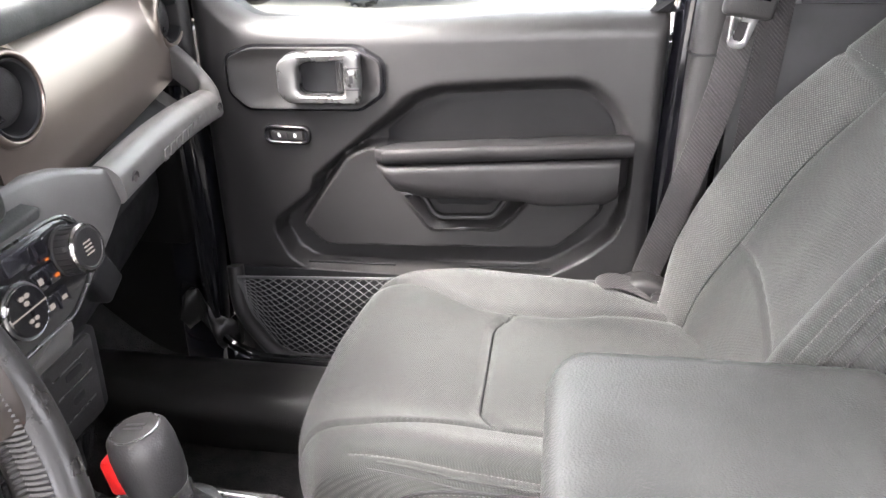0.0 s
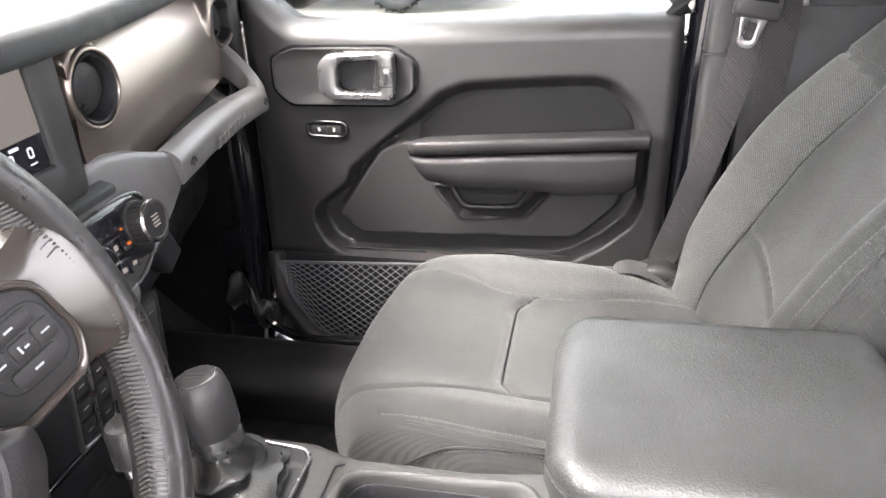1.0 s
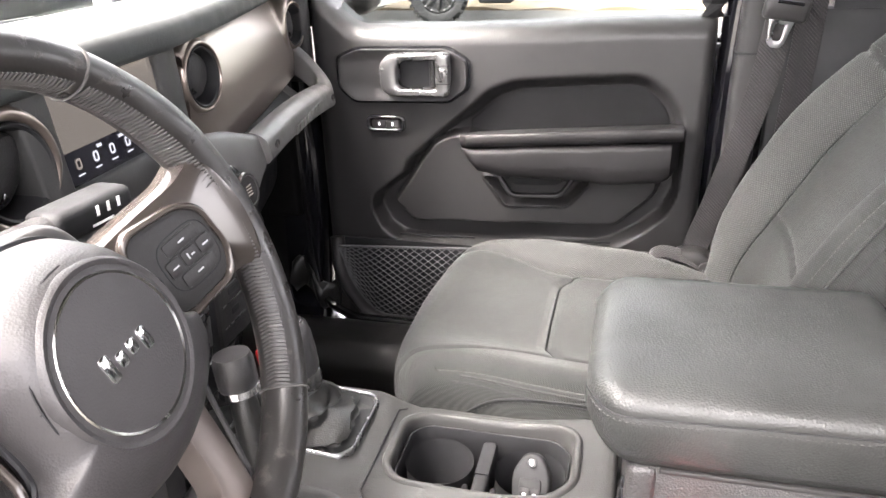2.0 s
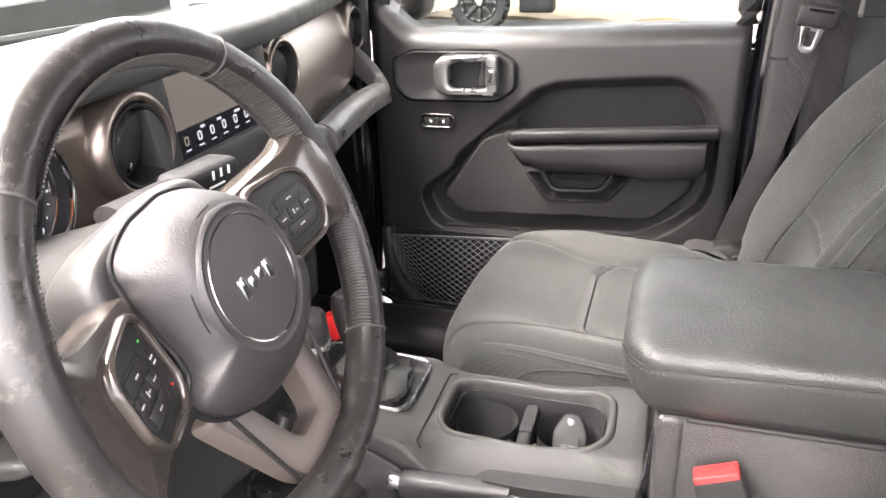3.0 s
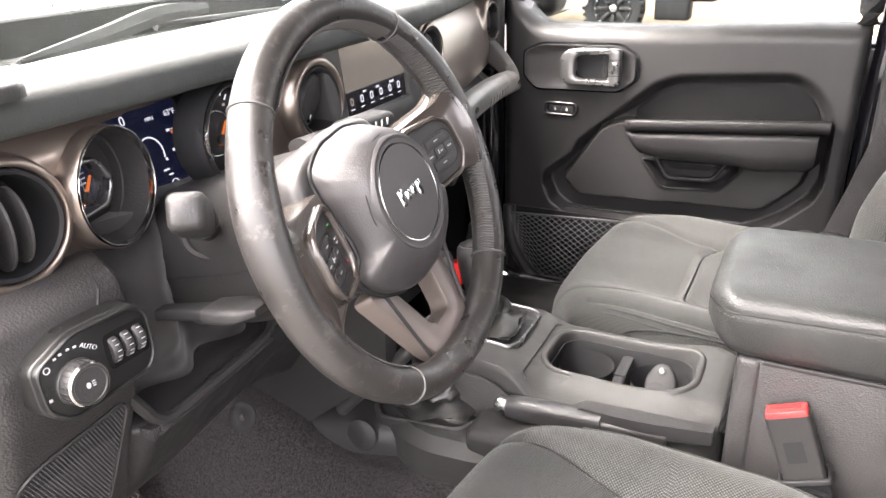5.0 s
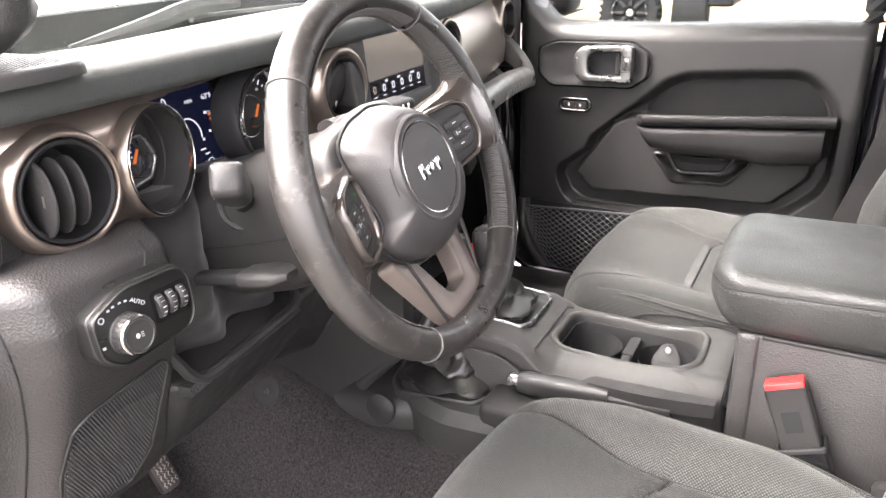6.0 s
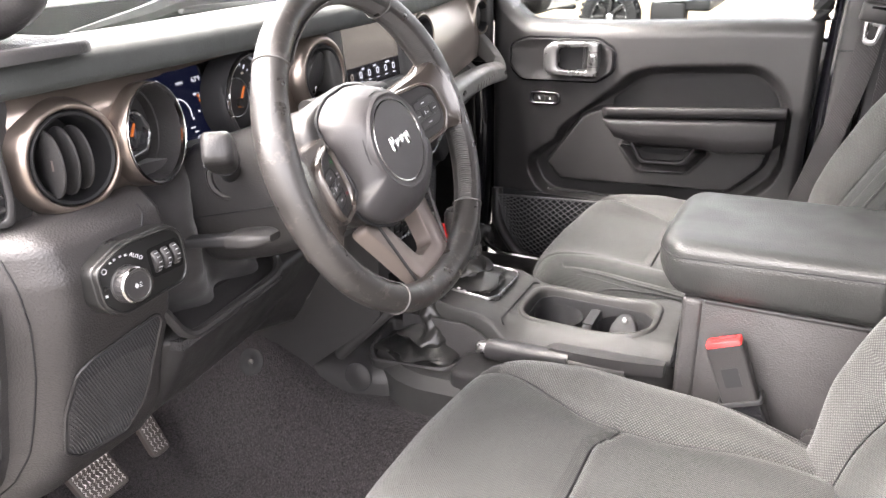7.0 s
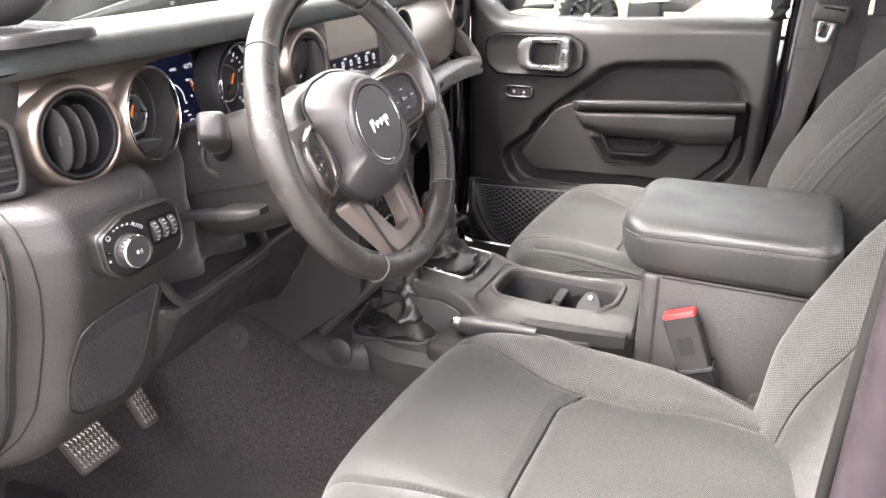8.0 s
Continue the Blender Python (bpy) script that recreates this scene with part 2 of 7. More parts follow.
def box(sx, sy, sz, m=None, bevel=0.0, seg=2):
    bm = bmesh.new()
    bmesh.ops.create_cube(bm, size=1.0, matrix=Matrix.Diagonal((sx, sy, sz, 1)))
    if bevel:
        bmesh.ops.bevel(bm, geom=bm.edges[:], offset=bevel, segments=seg, profile=0.5, affect="EDGES")
    if m is not None:
        bm.transform(m)
    return bm


def prism(poly, depth, m=None, bevel=0.0, seg=2):
    """A plate: the outline poly in x, y, from z = 0 to depth, with a rounded upper edge."""
    bm = bmesh.new()
    low = [bm.verts.new((a, b, 0)) for a, b in poly]
    bm.faces.new(low)
    top = bmesh.ops.extrude_face_region(bm, geom=bm.faces[:])
    vs = [v for v in top["geom"] if isinstance(v, bmesh.types.BMVert)]
    bmesh.ops.translate(bm, vec=(0, 0, depth), verts=vs)
    if bevel:
        es = [e for e in bm.edges if all(v.co.z > depth * 0.5 for v in e.verts)] if depth > 0 else [e for e in bm.edges if all(v.co.z < depth * 0.5 for v in e.verts)]
        bmesh.ops.bevel(bm, geom=es, offset=bevel, segments=seg, profile=0.5, affect="EDGES")
    if m is not None:
        bm.transform(m)
    return bm


def rounded(pts, r, n=4):
    """The outline pts with its corners rounded."""
    out = []
    k = len(pts)
    for i in range(k):
        p, q, s = Vector(pts[i - 1]), Vector(pts[i]), Vector(pts[(i + 1) % k])
        a, b = (p - q), (s - q)
        d = min(r, a.length * 0.48, b.length * 0.48)
        a, b = q + a.normalized() * d, q + b.normalized() * d
        for j in range(n + 1):
            t = j / n
            out.append(tuple((1 - t) ** 2 * a + 2 * t * (1 - t) * q + t * t * b))
    return out


def rrect(w, h, r, n=4, cx=0.0, cy=0.0):
    return rounded([(cx - w / 2, cy - h / 2), (cx + w / 2, cy - h / 2), (cx + w / 2, cy + h / 2), (cx - w / 2, cy + h / 2)], r, n)


def disc(r, n=32, cx=0.0, cy=0.0, sy=1.0):
    return [(cx + r * math.cos(2 * math.pi * i / n), cy + sy * r * math.sin(2 * math.pi * i / n)) for i in range(n)]


def hoop(outer, inner, depth, m=None, bevel=0.002, back=0.0):
    """A frame: the outlines outer and inner (same count) joined by a rounded front, from z = back to depth."""
    bm = bmesh.new()
    k = len(outer)
    cen = [((o[0] + i[0]) / 2, (o[1] + i[1]) / 2) for o, i in zip(outer, inner)]

    def toward(p, c, d):
        v = Vector(c) - Vector(p)
        return Vector(p) + (v.normalized() * min(d, v.length * 0.9) if v.length > 1e-6 else v)

    rings = []
    for src, d, z in ((outer, 0, back), (outer, 0, depth - bevel), (outer, bevel * 0.35, depth - bevel * 0.3), (outer, bevel, depth),
                      (inner, bevel, depth), (inner, bevel * 0.35, depth - bevel * 0.3), (inner, 0, depth - bevel), (inner, 0, back)):
        rings.append([bm.verts.new((*toward(p, c, d), z)) for p, c in zip(src, cen)])
    for a, b in zip(rings, rings[1:] + rings[:1]):
        for i in range(k):
            bm.faces.new((a[i], a[(i + 1) % k], b[(i + 1) % k], b[i]))
    if m is not None:
        bm.transform(m)
    return bm


def lathe(profile, n=40, m=None, close=False):
    """A turned shape: (radius, z) pairs spun about z."""
    bm = bmesh.new()
    rings = []
    for r, z in profile:
        if r < 1e-6:
            rings.append([bm.verts.new((0, 0, z))] * n)
        else:
            rings.append([bm.verts.new((r * math.cos(2 * math.pi * i / n), r * math.sin(2 * math.pi * i / n), z)) for i in range(n)])
    pairs = list(zip(rings, rings[1:])) + ([(rings[-1], rings[0])] if close else [])
    for a, b in pairs:
        for i in range(n):
            vs = []
            for v in (a[i], a[(i + 1) % n], b[(i + 1) % n], b[i]):
                if v not in vs:
                    vs.append(v)
            if len(vs) > 2:
                bm.faces.new(vs)
    if m is not None:
        bm.transform(m)
    return bm


def loft(rings, closed=False, caps=True):
    """Skins a list of rings of points (same count)."""
    bm = bmesh.new()
    vr = [[bm.verts.new(p) for p in ring] for ring in rings]
    k = len(vr[0])
    for a, b in list(zip(vr, vr[1:])) + ([(vr[-1], vr[0])] if closed else []):
        for i in range(k):
            bm.faces.new((a[i], a[(i + 1) % k], b[(i + 1) % k], b[i]))
    if caps and not closed:
        bm.faces.new(vr[0])
        bm.faces.new(vr[-1])
    return bm


def spline(pts, n):
    """n points along a smooth curve through pts."""
    pts = [Vector(p) for p in pts]
    ext = [pts[0] * 2 - pts[1], *pts, pts[-1] * 2 - pts[-2]]
    out = []
    for i in range(n):
        u = i / (n - 1) * (len(pts) - 1)
        j = min(int(u), len(pts) - 2)
        t = u - j
        a, b, c, d = ext[j:j + 4]
        out.append(0.5 * ((2 * b) + (c - a) * t + (2 * a - 5 * b + 4 * c - d) * t * t + (3 * b - a - 3 * c + d) * t ** 3))
    return out


def tube(path, radius, n=8, closed=False, squash=1.0, up=(0, 0, 1)):
    path = [Vector(p) for p in path]
    k = len(path)
    rings = []
    for i, p in enumerate(path):
        d = (path[(i + 1) % k] - path[i - 1]) if closed else (path[min(i + 1, k - 1)] - path[max(i - 1, 0)])
        d.normalize()
        side = d.cross(Vector(up))
        if side.length < 1e-4:
            side = d.cross(Vector((1, 0, 0)))
        side.normalize()
        top = side.cross(d)
        r = radius[i] if isinstance(radius, (list, tuple)) else radius
        rings.append([p + side * r * math.cos(2 * math.pi * j / n) + top * r * squash * math.sin(2 * math.pi * j / n) for j in range(n)])
    return loft(rings, closed)


def sheet(fn, nu, nv, thick=(0, 0, 0)):
    """A panel: fn(u, v) over the unit square, with its back pushed by thick and its rim closed."""
    bm = bmesh.new()
    off = Vector(thick)
    front = [[bm.verts.new(fn(i / nu, j / nv)) for j in range(nv + 1)] for i in range(nu + 1)]
    for i in range(nu):
        for j in range(nv):
            bm.faces.new((front[i][j], front[i + 1][j], front[i + 1][j + 1], front[i][j + 1]))
    if off.length > 0:
        rim = [(i, 0) for i in range(nu)] + [(nu, j) for j in range(nv)] + [(i, nv) for i in range(nu, 0, -1)] + [(0, j) for j in range(nv, 0, -1)]
        back = [[bm.verts.new(v.co + off) for v in row] for row in front]
        for i in range(nu):
            for j in range(nv):
                bm.faces.new((back[i][j], back[i][j + 1], back[i + 1][j + 1], back[i + 1][j]))
        k = len(rim)
        for i in range(k):
            (a, b), (c, d) = rim[i], rim[(i + 1) % k]
            bm.faces.new((front[a][b], back[a][b], back[c][d], front[c][d]))
    return bm


def joined(bms):
    out = bmesh.new()
    for b in bms:
        me = bpy.data.meshes.new("piece")
        b.to_mesh(me)
        b.free()
        out.from_mesh(me)
        bpy.data.meshes.remove(me)
    return out


def ease(t):
    t = min(1.0, max(0.0, t))
    return t * t * (3 - 2 * t)


def curve_at(keys, x):
    """Smooth interpolation in a short list of (x, value)."""
    if x <= keys[0][0]:
        return keys[0][1]
    for (a, va), (b, vb) in zip(keys, keys[1:]):
        if x <= b:
            return va + (vb - va) * ease((x - a) / (b - a))
    return keys[-1][1]


def line_at(keys, x):
    if x <= keys[0][0]:
        return keys[0][1]
    for (a, va), (b, vb) in zip(keys, keys[1:]):
        if x <= b:
            return va + (vb - va) * (x - a) / (b - a)
    return keys[-1][1]


def sdf(poly, x, z):
    """Signed distance to an outline, negative inside."""
    best, inside = 1e9, False
    for i in range(len(poly)):
        (ax, az), (bx, bz) = poly[i - 1], poly[i]
        ex, ez = bx - ax, bz - az
        t = max(0.0, min(1.0, ((x - ax) * ex + (z - az) * ez) / (ex * ex + ez * ez + 1e-12)))
        best = min(best, math.hypot(x - ax - ex * t, z - az - ez * t))
        if (az > z) != (bz > z) and x < ax + (z - az) / (bz - az) * ex:
            inside = not inside
    return -best if inside else best


def stitches(path, length=0.0042, gap=0.0022, r=0.0006, lift=0.0):
    """A row of thread dashes along a polyline."""
    path = [Vector(p) for p in path]
    bms, run, on = [], 0.0, True
    start = path[0]
    for a, b in zip(path, path[1:]):
        d = (b - a).length
        pos = 0.0
        while d - pos > 1e-9:
            need = (length if on else gap) - run
            step = min(need, d - pos)
            pos += step
            run += step
            here = a.lerp(b, pos / d)
            if run >= (length if on else gap) - 1e-9:
                if on:
                    bms.append((start.copy(), here.copy()))
                on, run, start = not on, 0.0, here
    out = bmesh.new()
    for p, q in bms:
        d = (q - p).normalized()
        s = d.cross(Vector((0.3, 0.2, 1))).normalized() * r
        t = s.cross(d).normalized() * r
        mid = (p + q) / 2
        ring = [out.verts.new(mid + w) for w in (s, t, -s, -t)]
        e0, e1 = out.verts.new(p), out.verts.new(q)
        for i in range(4):
            out.faces.new((ring[i], ring[(i + 1) % 4], e1))
            out.faces.new((ring[(i + 1) % 4], ring[i], e0))
    return out


# ---- ground and car body ----
def ground_mesh():
    return sheet(lambda u, v: (-150 + 300 * u, -150 + 300 * v, 0.02 * noise.noise((u * 40, v * 40, 0))), 60, 60)


solo("ground", ground_mesh(), ASPHALT, "pale worn concrete parking ground", "ground", kind="structure")


def carpet_z(x, y):
    """Floor pan: flat heel area, rising to the tunnel in the middle and to the toe board ahead."""
    d = abs(y + 0.02)
    hump = 0.145 * ease((0.34 - d) / 0.15) + 0.075 * ease((-0.42 - x) / 0.2) * ease((0.31 - d) / 0.12)
    toe = 0.30 * ease((-0.62 - x) / 0.42)
    side = 0.05 * ease((abs(y) - 0.60) / 0.06)
    return 0.635 + max(hump, toe) + side + 0.35 * min(hump, toe)


def carpet_at(u, v):
    x, y = -1.02 + 1.85 * u, -0.665 + 1.33 * v
    return (x, y, carpet_z(x, y) + 0.003 * noise.noise((x * 9, y * 9, 1)))


solo("floor", sheet(carpet_at, 110, 90, (0, 0, -0.03)), FLOOR, "black carpeted car floor", "floor", kind="structure")
solo("wall_firewall", box(0.04, 1.4, 0.82, pose(-1.03, 0, 1.0)), BLACK, "black firewall behind the dashboard", "wall", kind="structure")
solo("wall_rear", joined([box(0.04, 1.44, 0.76, pose(1.64, 0, 1.0)), box(0.04, 1.44, 0.10, pose(1.64, 0, 1.87)), box(0.04, 0.14, 0.44, pose(1.64, -0.65, 1.60)), box(0.04, 0.14, 0.44, pose(1.64, 0.65, 1.60))]), BLACK, "plain dark rear wall of the cabin", "wall", kind="structure")
solo("floor_rear", box(0.86, 1.33, 0.04, pose(1.2, 0, 0.74)), CARPET, "dark grey carpeted rear floor", "floor", kind="structure")
solo("ceiling", box(2.06, 1.40, 0.04, pose(0.61, 0, 1.915), 0.015, 3), HEADLINER, "dark grey hard top lining", "ceiling", kind="structure")
solo("trim_screen_header", box(0.07, 1.40, 0.06, pose(-0.425, 0, 1.885), 0.02, 3), PLASTIC, "black header bar over the windscreen", "trim", kind="structure")


def rocker(side):
    """Door sill: painted step outside, rounded plastic trim inside."""
    y = 0.675 * side
    solo("trim_sill", box(1.62, 0.16, 0.15, pose(-0.13, y - 0.115 * side if side > 0 else y - 0.02 * side, 0.655), 0.05, 6), PLASTIC, "rounded black plastic sill trim", "sill trim", kind="structure")
    solo("trim_rocker", box(1.5, 0.09, 0.2, pose(0.0, y + 0.075 * side, 0.55), 0.02, 3), PAINT, "glossy black painted rocker sill", "sill", kind="structure")


rocker(1)
rocker(-1)


def pillar(name, pts, w, d, mat, label, cat="pillar"):
    """A rounded post along pts."""
    path = spline(pts, 16)
    rings = []
    for p in path:
        rings.append([(p.x + a, p.y + b, p.z) for a, b in rrect(w, d, min(w, d) * 0.3)])
    return solo(name, loft(rings), mat, label, cat, kind="structure")


pillar("pillar_front_passenger", [(-0.62, 0.735, 0.6), (-0.60, 0.735, 1.0), (-0.60, 0.735, 1.36), (-0.42, 0.69, 1.86)], 0.1, 0.09, PAINT, "glossy black front door pillar")
pillar("pillar_front_driver", [(-0.74, -0.775, 0.6), (-0.74, -0.775, 1.0), (-0.66, -0.765, 1.40), (-0.44, -0.70, 1.86)], 0.1, 0.07, PAINT, "glossy black front door pillar")
pillar("pillar_middle_passenger", [(0.268, 0.772, 0.6), (0.268, 0.772, 1.1), (0.283, 0.765, 1.45), (0.325, 0.695, 1.86)], 0.118, 0.07, PAINT, "glossy black middle door pillar")
pillar("pillar_middle_driver", [(0.394, -0.752, 0.6), (0.394, -0.752, 1.1), (0.402, -0.745, 1.45), (0.435, -0.685, 1.86)], 0.14, 0.06, GREY_PAINT, "dark painted middle door pillar with bolts")
solo("wall_side_passenger", joined([box(1.24, 0.05, 0.70, pose(1.00, 0.73, 0.97)), box(1.24, 0.05, 0.10, pose(1.00, 0.73, 1.85)), box(0.28, 0.05, 0.48, pose(0.52, 0.73, 1.56)), box(0.10, 0.05, 0.48, pose(1.57, 0.73, 1.56))]), DARK, "dark rear side wall of the cabin", "wall", kind="structure")
solo("wall_side_driver", joined([box(1.06, 0.05, 0.70, pose(1.09, -0.73, 0.97)), box(1.06, 0.05, 0.10, pose(1.09, -0.73, 1.85)), box(0.10, 0.05, 0.48, pose(0.61, -0.73, 1.56)), box(0.10, 0.05, 0.48, pose(1.57, -0.73, 1.56))]), DARK, "dark rear side wall of the cabin", "wall", kind="structure")
solo("wall_side_jamb", box(0.30, 0.06, 0.58, pose(-0.78, 0.72, 0.92), 0.02, 3), BLACK, "black kick panel beside the footwell", "wall", kind="structure")
solo("wall_side_kick", box(0.34, 0.06, 0.58, pose(-0.87, -0.72, 0.90), 0.02, 3), DARK, "black kick panel beside the footwell", "wall", kind="structure")
solo("trim_cowl", sheet(lambda u, v: (-1.06 + 0.46 * u, -0.74 + 1.48 * v, 1.352 + 0.026 * u + 0.008 * math.sin(3 * u)), 6, 12, (0, 0, -0.03)), HOOD_PAINT, "dark painted cowl strip under the windscreen", "trim", kind="structure")


# driver's door, swung wide open about its front hinges
open_door = thing("driver_door", (-0.70, -0.80, 0.66), "open black driver's door on its front hinges", "car door", kind="structure")
od = pose(-0.70, -0.80, 0, 0, 0, -68)
part("outer_shell", box(0.86, 0.05, 0.74, od @ pose(0.44, -0.05, 0.97), 0.02, 3), PAINT, open_door)
part("trim_panel", box(0.80, 0.05, 0.66, od @ pose(0.44, 0.00, 0.99), 0.02, 3), DOOR_SKIN, open_door)
part("armrest", box(0.40, 0.07, 0.08, od @ pose(0.55, 0.05, 1.09), 0.02, 3), LEATHER, open_door)
part("window_frame", tube([od @ Vector(p) for p in spline([(0.03, -0.03, 1.34), (0.10, -0.01, 1.52), (0.24, 0.03, 1.78), (0.45, 0.05, 1.82), (0.82, 0.05, 1.81), (0.85, 0.0, 1.6), (0.855, -0.03, 1.34)], 40)], 0.022, 8), DARK, open_door)

# windscreen in its frame


def dash_x(y):
    """The trim face's set-back: it bows away toward both doors."""
    return -0.440 - 0.125 * max(0.0, (y - 0.05) / 0.6) ** 1.25 - 0.006 * ease((-0.45 - y) / 0.25)


def glass_x(y, t=0.0):
    """The bowed windscreen, t up from its foot on the dashboard."""
    return min(-0.555 - 0.115 * (1 - (y / 0.7) ** 2), dash_x(y) - 0.13) + 0.16 * t


glass_z = lambda t: 1.398 + 0.46 * t
screen_frame = thing("windscreen", (-0.62, 0, 1.40), "clear windscreen glass with a black dotted border", "windscreen", kind="structure")
glass = sheet(lambda u, v: (glass_x(-0.68 + 1.36 * v, u), -0.68 + 1.36 * v, glass_z(u)), 10, 24, (-0.004, 0, 0.001))
pane = part("pane", glass, TINTED, screen_frame)
pane.visible_shadow = False
rngw = random.Random(4)
dots = []
for row in range(3):
    for i in range(40):
        y = -0.66 + 0.10 * (i + 0.5 * (row % 2)) / 40
        u = 0.012 + 0.014 * row
        dots.append(prism(disc(0.0036 - 0.0006 * row, 6), 0.0006, axes((glass_x(y, u) + 0.0015, y, glass_z(u)), (0.94, 0, -0.33))))
part("dotted_border", joined(dots), DARK, screen_frame)
drops = []
for i in range(160):
    y, u = rngw.uniform(-0.66, -0.25), rngw.uniform(0.03, 0.30) ** 1.3
    drops.append(prism(disc(rngw.uniform(0.0005, 0.0014), 6), 0.0006, axes((glass_x(y, u) - 0.005, y, glass_z(u)), (-0.94, 0, 0.33))))
part("dirt_speck", joined(drops), DARK, screen_frame, "small dark specks on the glass")
wiper = thing("windscreen_wiper", (-0.66, -0.25, 1.40), "black windscreen wiper resting on the glass", "wiper")
part("arm", tube(spline([(glass_x(y) - 0.022, y, z) for y, z in ((0.16, 1.404), (-0.02, 1.410), (-0.20, 1.416))], 16), 0.006, 6), DARK, wiper)
part("blade", tube(spline([(glass_x(y) - 0.013, y, z) for y, z in ((-0.10, 1.430), (-0.20, 1.432), (-0.30, 1.420), (-0.44, 1.410))], 24), [0.003 + 0.006 * math.sin(math.pi * min(1, 0.12 + k / 26)) for k in range(24)], 6, squash=1.5), RUBBER, wiper, "dark rubber blade")
hood = solo("car_hood", sheet(lambda u, v: (-2.4 + 1.35 * u, -0.70 + 1.4 * v, 1.30 + 0.05 * u - 0.05 * (2 * v - 1) ** 4), 16, 20, (0, 0, -0.04)), HOOD_PAINT, "dark grey painted hood beyond the windscreen", "hood", kind="structure")

# padded grip on the driver's front pillar
grip = thing("pillar_grab_handle", (-0.56, -0.66, 1.5), "black padded grab handle on the front pillar", "grab handle")
part("grip", tube(spline([(-0.53, -0.69, 1.475), (-0.45, -0.655, 1.478), (-0.40, -0.65, 1.53), (-0.36, -0.65, 1.68)], 18), [0.02, 0.03, 0.036, 0.038, 0.038, 0.038, 0.036, 0.034, 0.032] * 2, 12), LEATHER, grip)


# ---- passenger door ----
DOOR_Y = 0.70
door = thing("passenger_door", (-0.17, 0.72, 0.66), "closed black front passenger door with moulded trim", "car door")

RECESS = rounded([(-0.311, 1.100), (-0.270, 1.136), (-0.192, 1.206), (-0.146, 1.223), (-0.03, 1.232), (0.073, 1.238), (0.104, 1.232), (0.140, 1.204), (0.163, 1.172), (0.172, 1.135),
                  (0.170, 1.012), (0.153, 0.968), (0.111, 0.926), (0.061, 0.893), (0.02, 0.878), (-0.330, 0.870), (-0.385, 0.874), (-0.420, 0.898), (-0.442, 0.945), (-0.436, 0.976),
                  (-0.399, 1.006), (-0.368, 1.030), (-0.361, 1.056)], 0.010, 2)
PLATE = rounded([(-0.400, 0.962), (-0.355, 0.914), (0.060, 0.930), (0.130, 1.00), (0.150, 1.08), (0.1, 1.10), (-0.19, 1.10), (-0.215, 1.118), (-0.263, 1.116), (-0.307, 1.097)], 0.012, 2)
SCOOP = rounded([(-0.205, 1.030), (-0.158, 0.968), (-0.040, 0.974), (0.008, 1.030)], 0.012)


def belt_z(x):
    return 1.312 + 0.018 * ease((x + 0.3) / 0.5) + 0.06 * ease((-0.425 - x) / 0.11) ** 1.5


def door_h(x, z):
    """How far the trim stands inboard of the door plane."""
    h = 0.0
    d = sdf(RECESS, x, z)
    h -= (0.036 - 0.004 * ease((z - 1.10) / 0.08)) * ease(-d / (0.016 + 0.014 * ease((z - 1.10) / 0.08)))
    if z < 1.13:
        h += 0.029 * ease(-sdf(PLATE, x, z) / 0.011) * ease((1.13 - z) / 0.012)
        h -= 0.020 * ease(-sdf(SCOOP, x, z) / 0.014)
        h += 0.006 * ease(1 - abs(sdf(SCOOP, x, z)) / 0.006)
    top = max(0.0, min(1.0, (z - (belt_z(x) - 0.035)) / 0.035))
    h -= 0.035 * (1 - math.sqrt(1 - top * top * 0.999))
    front = max(0.0, min(1.0, (-0.515 - x) / 0.03))
    back = max(0.0, min(1.0, (x - 0.185) / 0.022))
    h -= 0.03 * (1 - math.sqrt(1 - front * front * 0.999)) + 0.022 * (1 - math.sqrt(1 - back * back * 0.999))
    h += 0.012 * ease((0.86 - z) / 0.1)
    return h


def door_at(u, v):
    x = -0.545 + 0.752 * u
    z = 0.70 + (belt_z(x) - 0.70) * v
    return (x, DOOR_Y - door_h(x, z), z)


part("trim_panel", sheet(door_at, 190, 170, (0, 0.05, 0)), DOOR_SKIN, door)
part("outer_shell", box(0.80, 0.05, 0.74, pose(-0.155, 0.775, 0.925), 0.015, 3), PAINT, door, "glossy black painted door shell")
part("belt_seal", sheet(lambda u, v: (-0.47 + 0.665 * u, 0.735 + 0.04 * v, belt_z(-0.47 + 0.665 * u) - 0.016 + 0.008 * math.sin(3.1 * v)), 40, 4, (0, 0, -0.02)), RUBBER, door, "black rubber seal along the window")
part("map_pocket_gap", box(0.16, 0.004, 0.004, pose(-0.30, 0.694, 0.896, 0, -1, 0), 0.001), DARK, door)
part("map_pocket_gap", box(0.14, 0.004, 0.004, pose(-0.02, 0.694, 0.905, 0, -1, 0), 0.001), DARK, door)



def recess_shade_top(x):
    z = 1.25
    while sdf(RECESS, x, z) > -0.026 and z > 1.12:
        z -= 0.001
    return z


RECESS_SHADE_TOP = [(x, recess_shade_top(x)) for x in [-0.235 + 0.38 * k / 40 for k in range(41)]]


def recess_shade_at(u, v):
    """Added dark sheet on the floor of the upper recess, standing for its shade."""
    x = -0.235 + 0.38 * u
    z = 1.085 + (line_at(RECESS_SHADE_TOP, x) - 1.085) * v
    edge = min(1.0, min(v, 1 - v) * 12, min(u, 1 - u) * 25)
    return (x, DOOR_Y - door_h(x, z) - 0.0035 * math.sqrt(max(0.0, edge)) + 0.001, z)


part("trim_recess_shade", sheet(recess_shade_at, 60, 24), RECESS_SHADE, door, "dark sheet standing for the shade in the recess above the armrest")

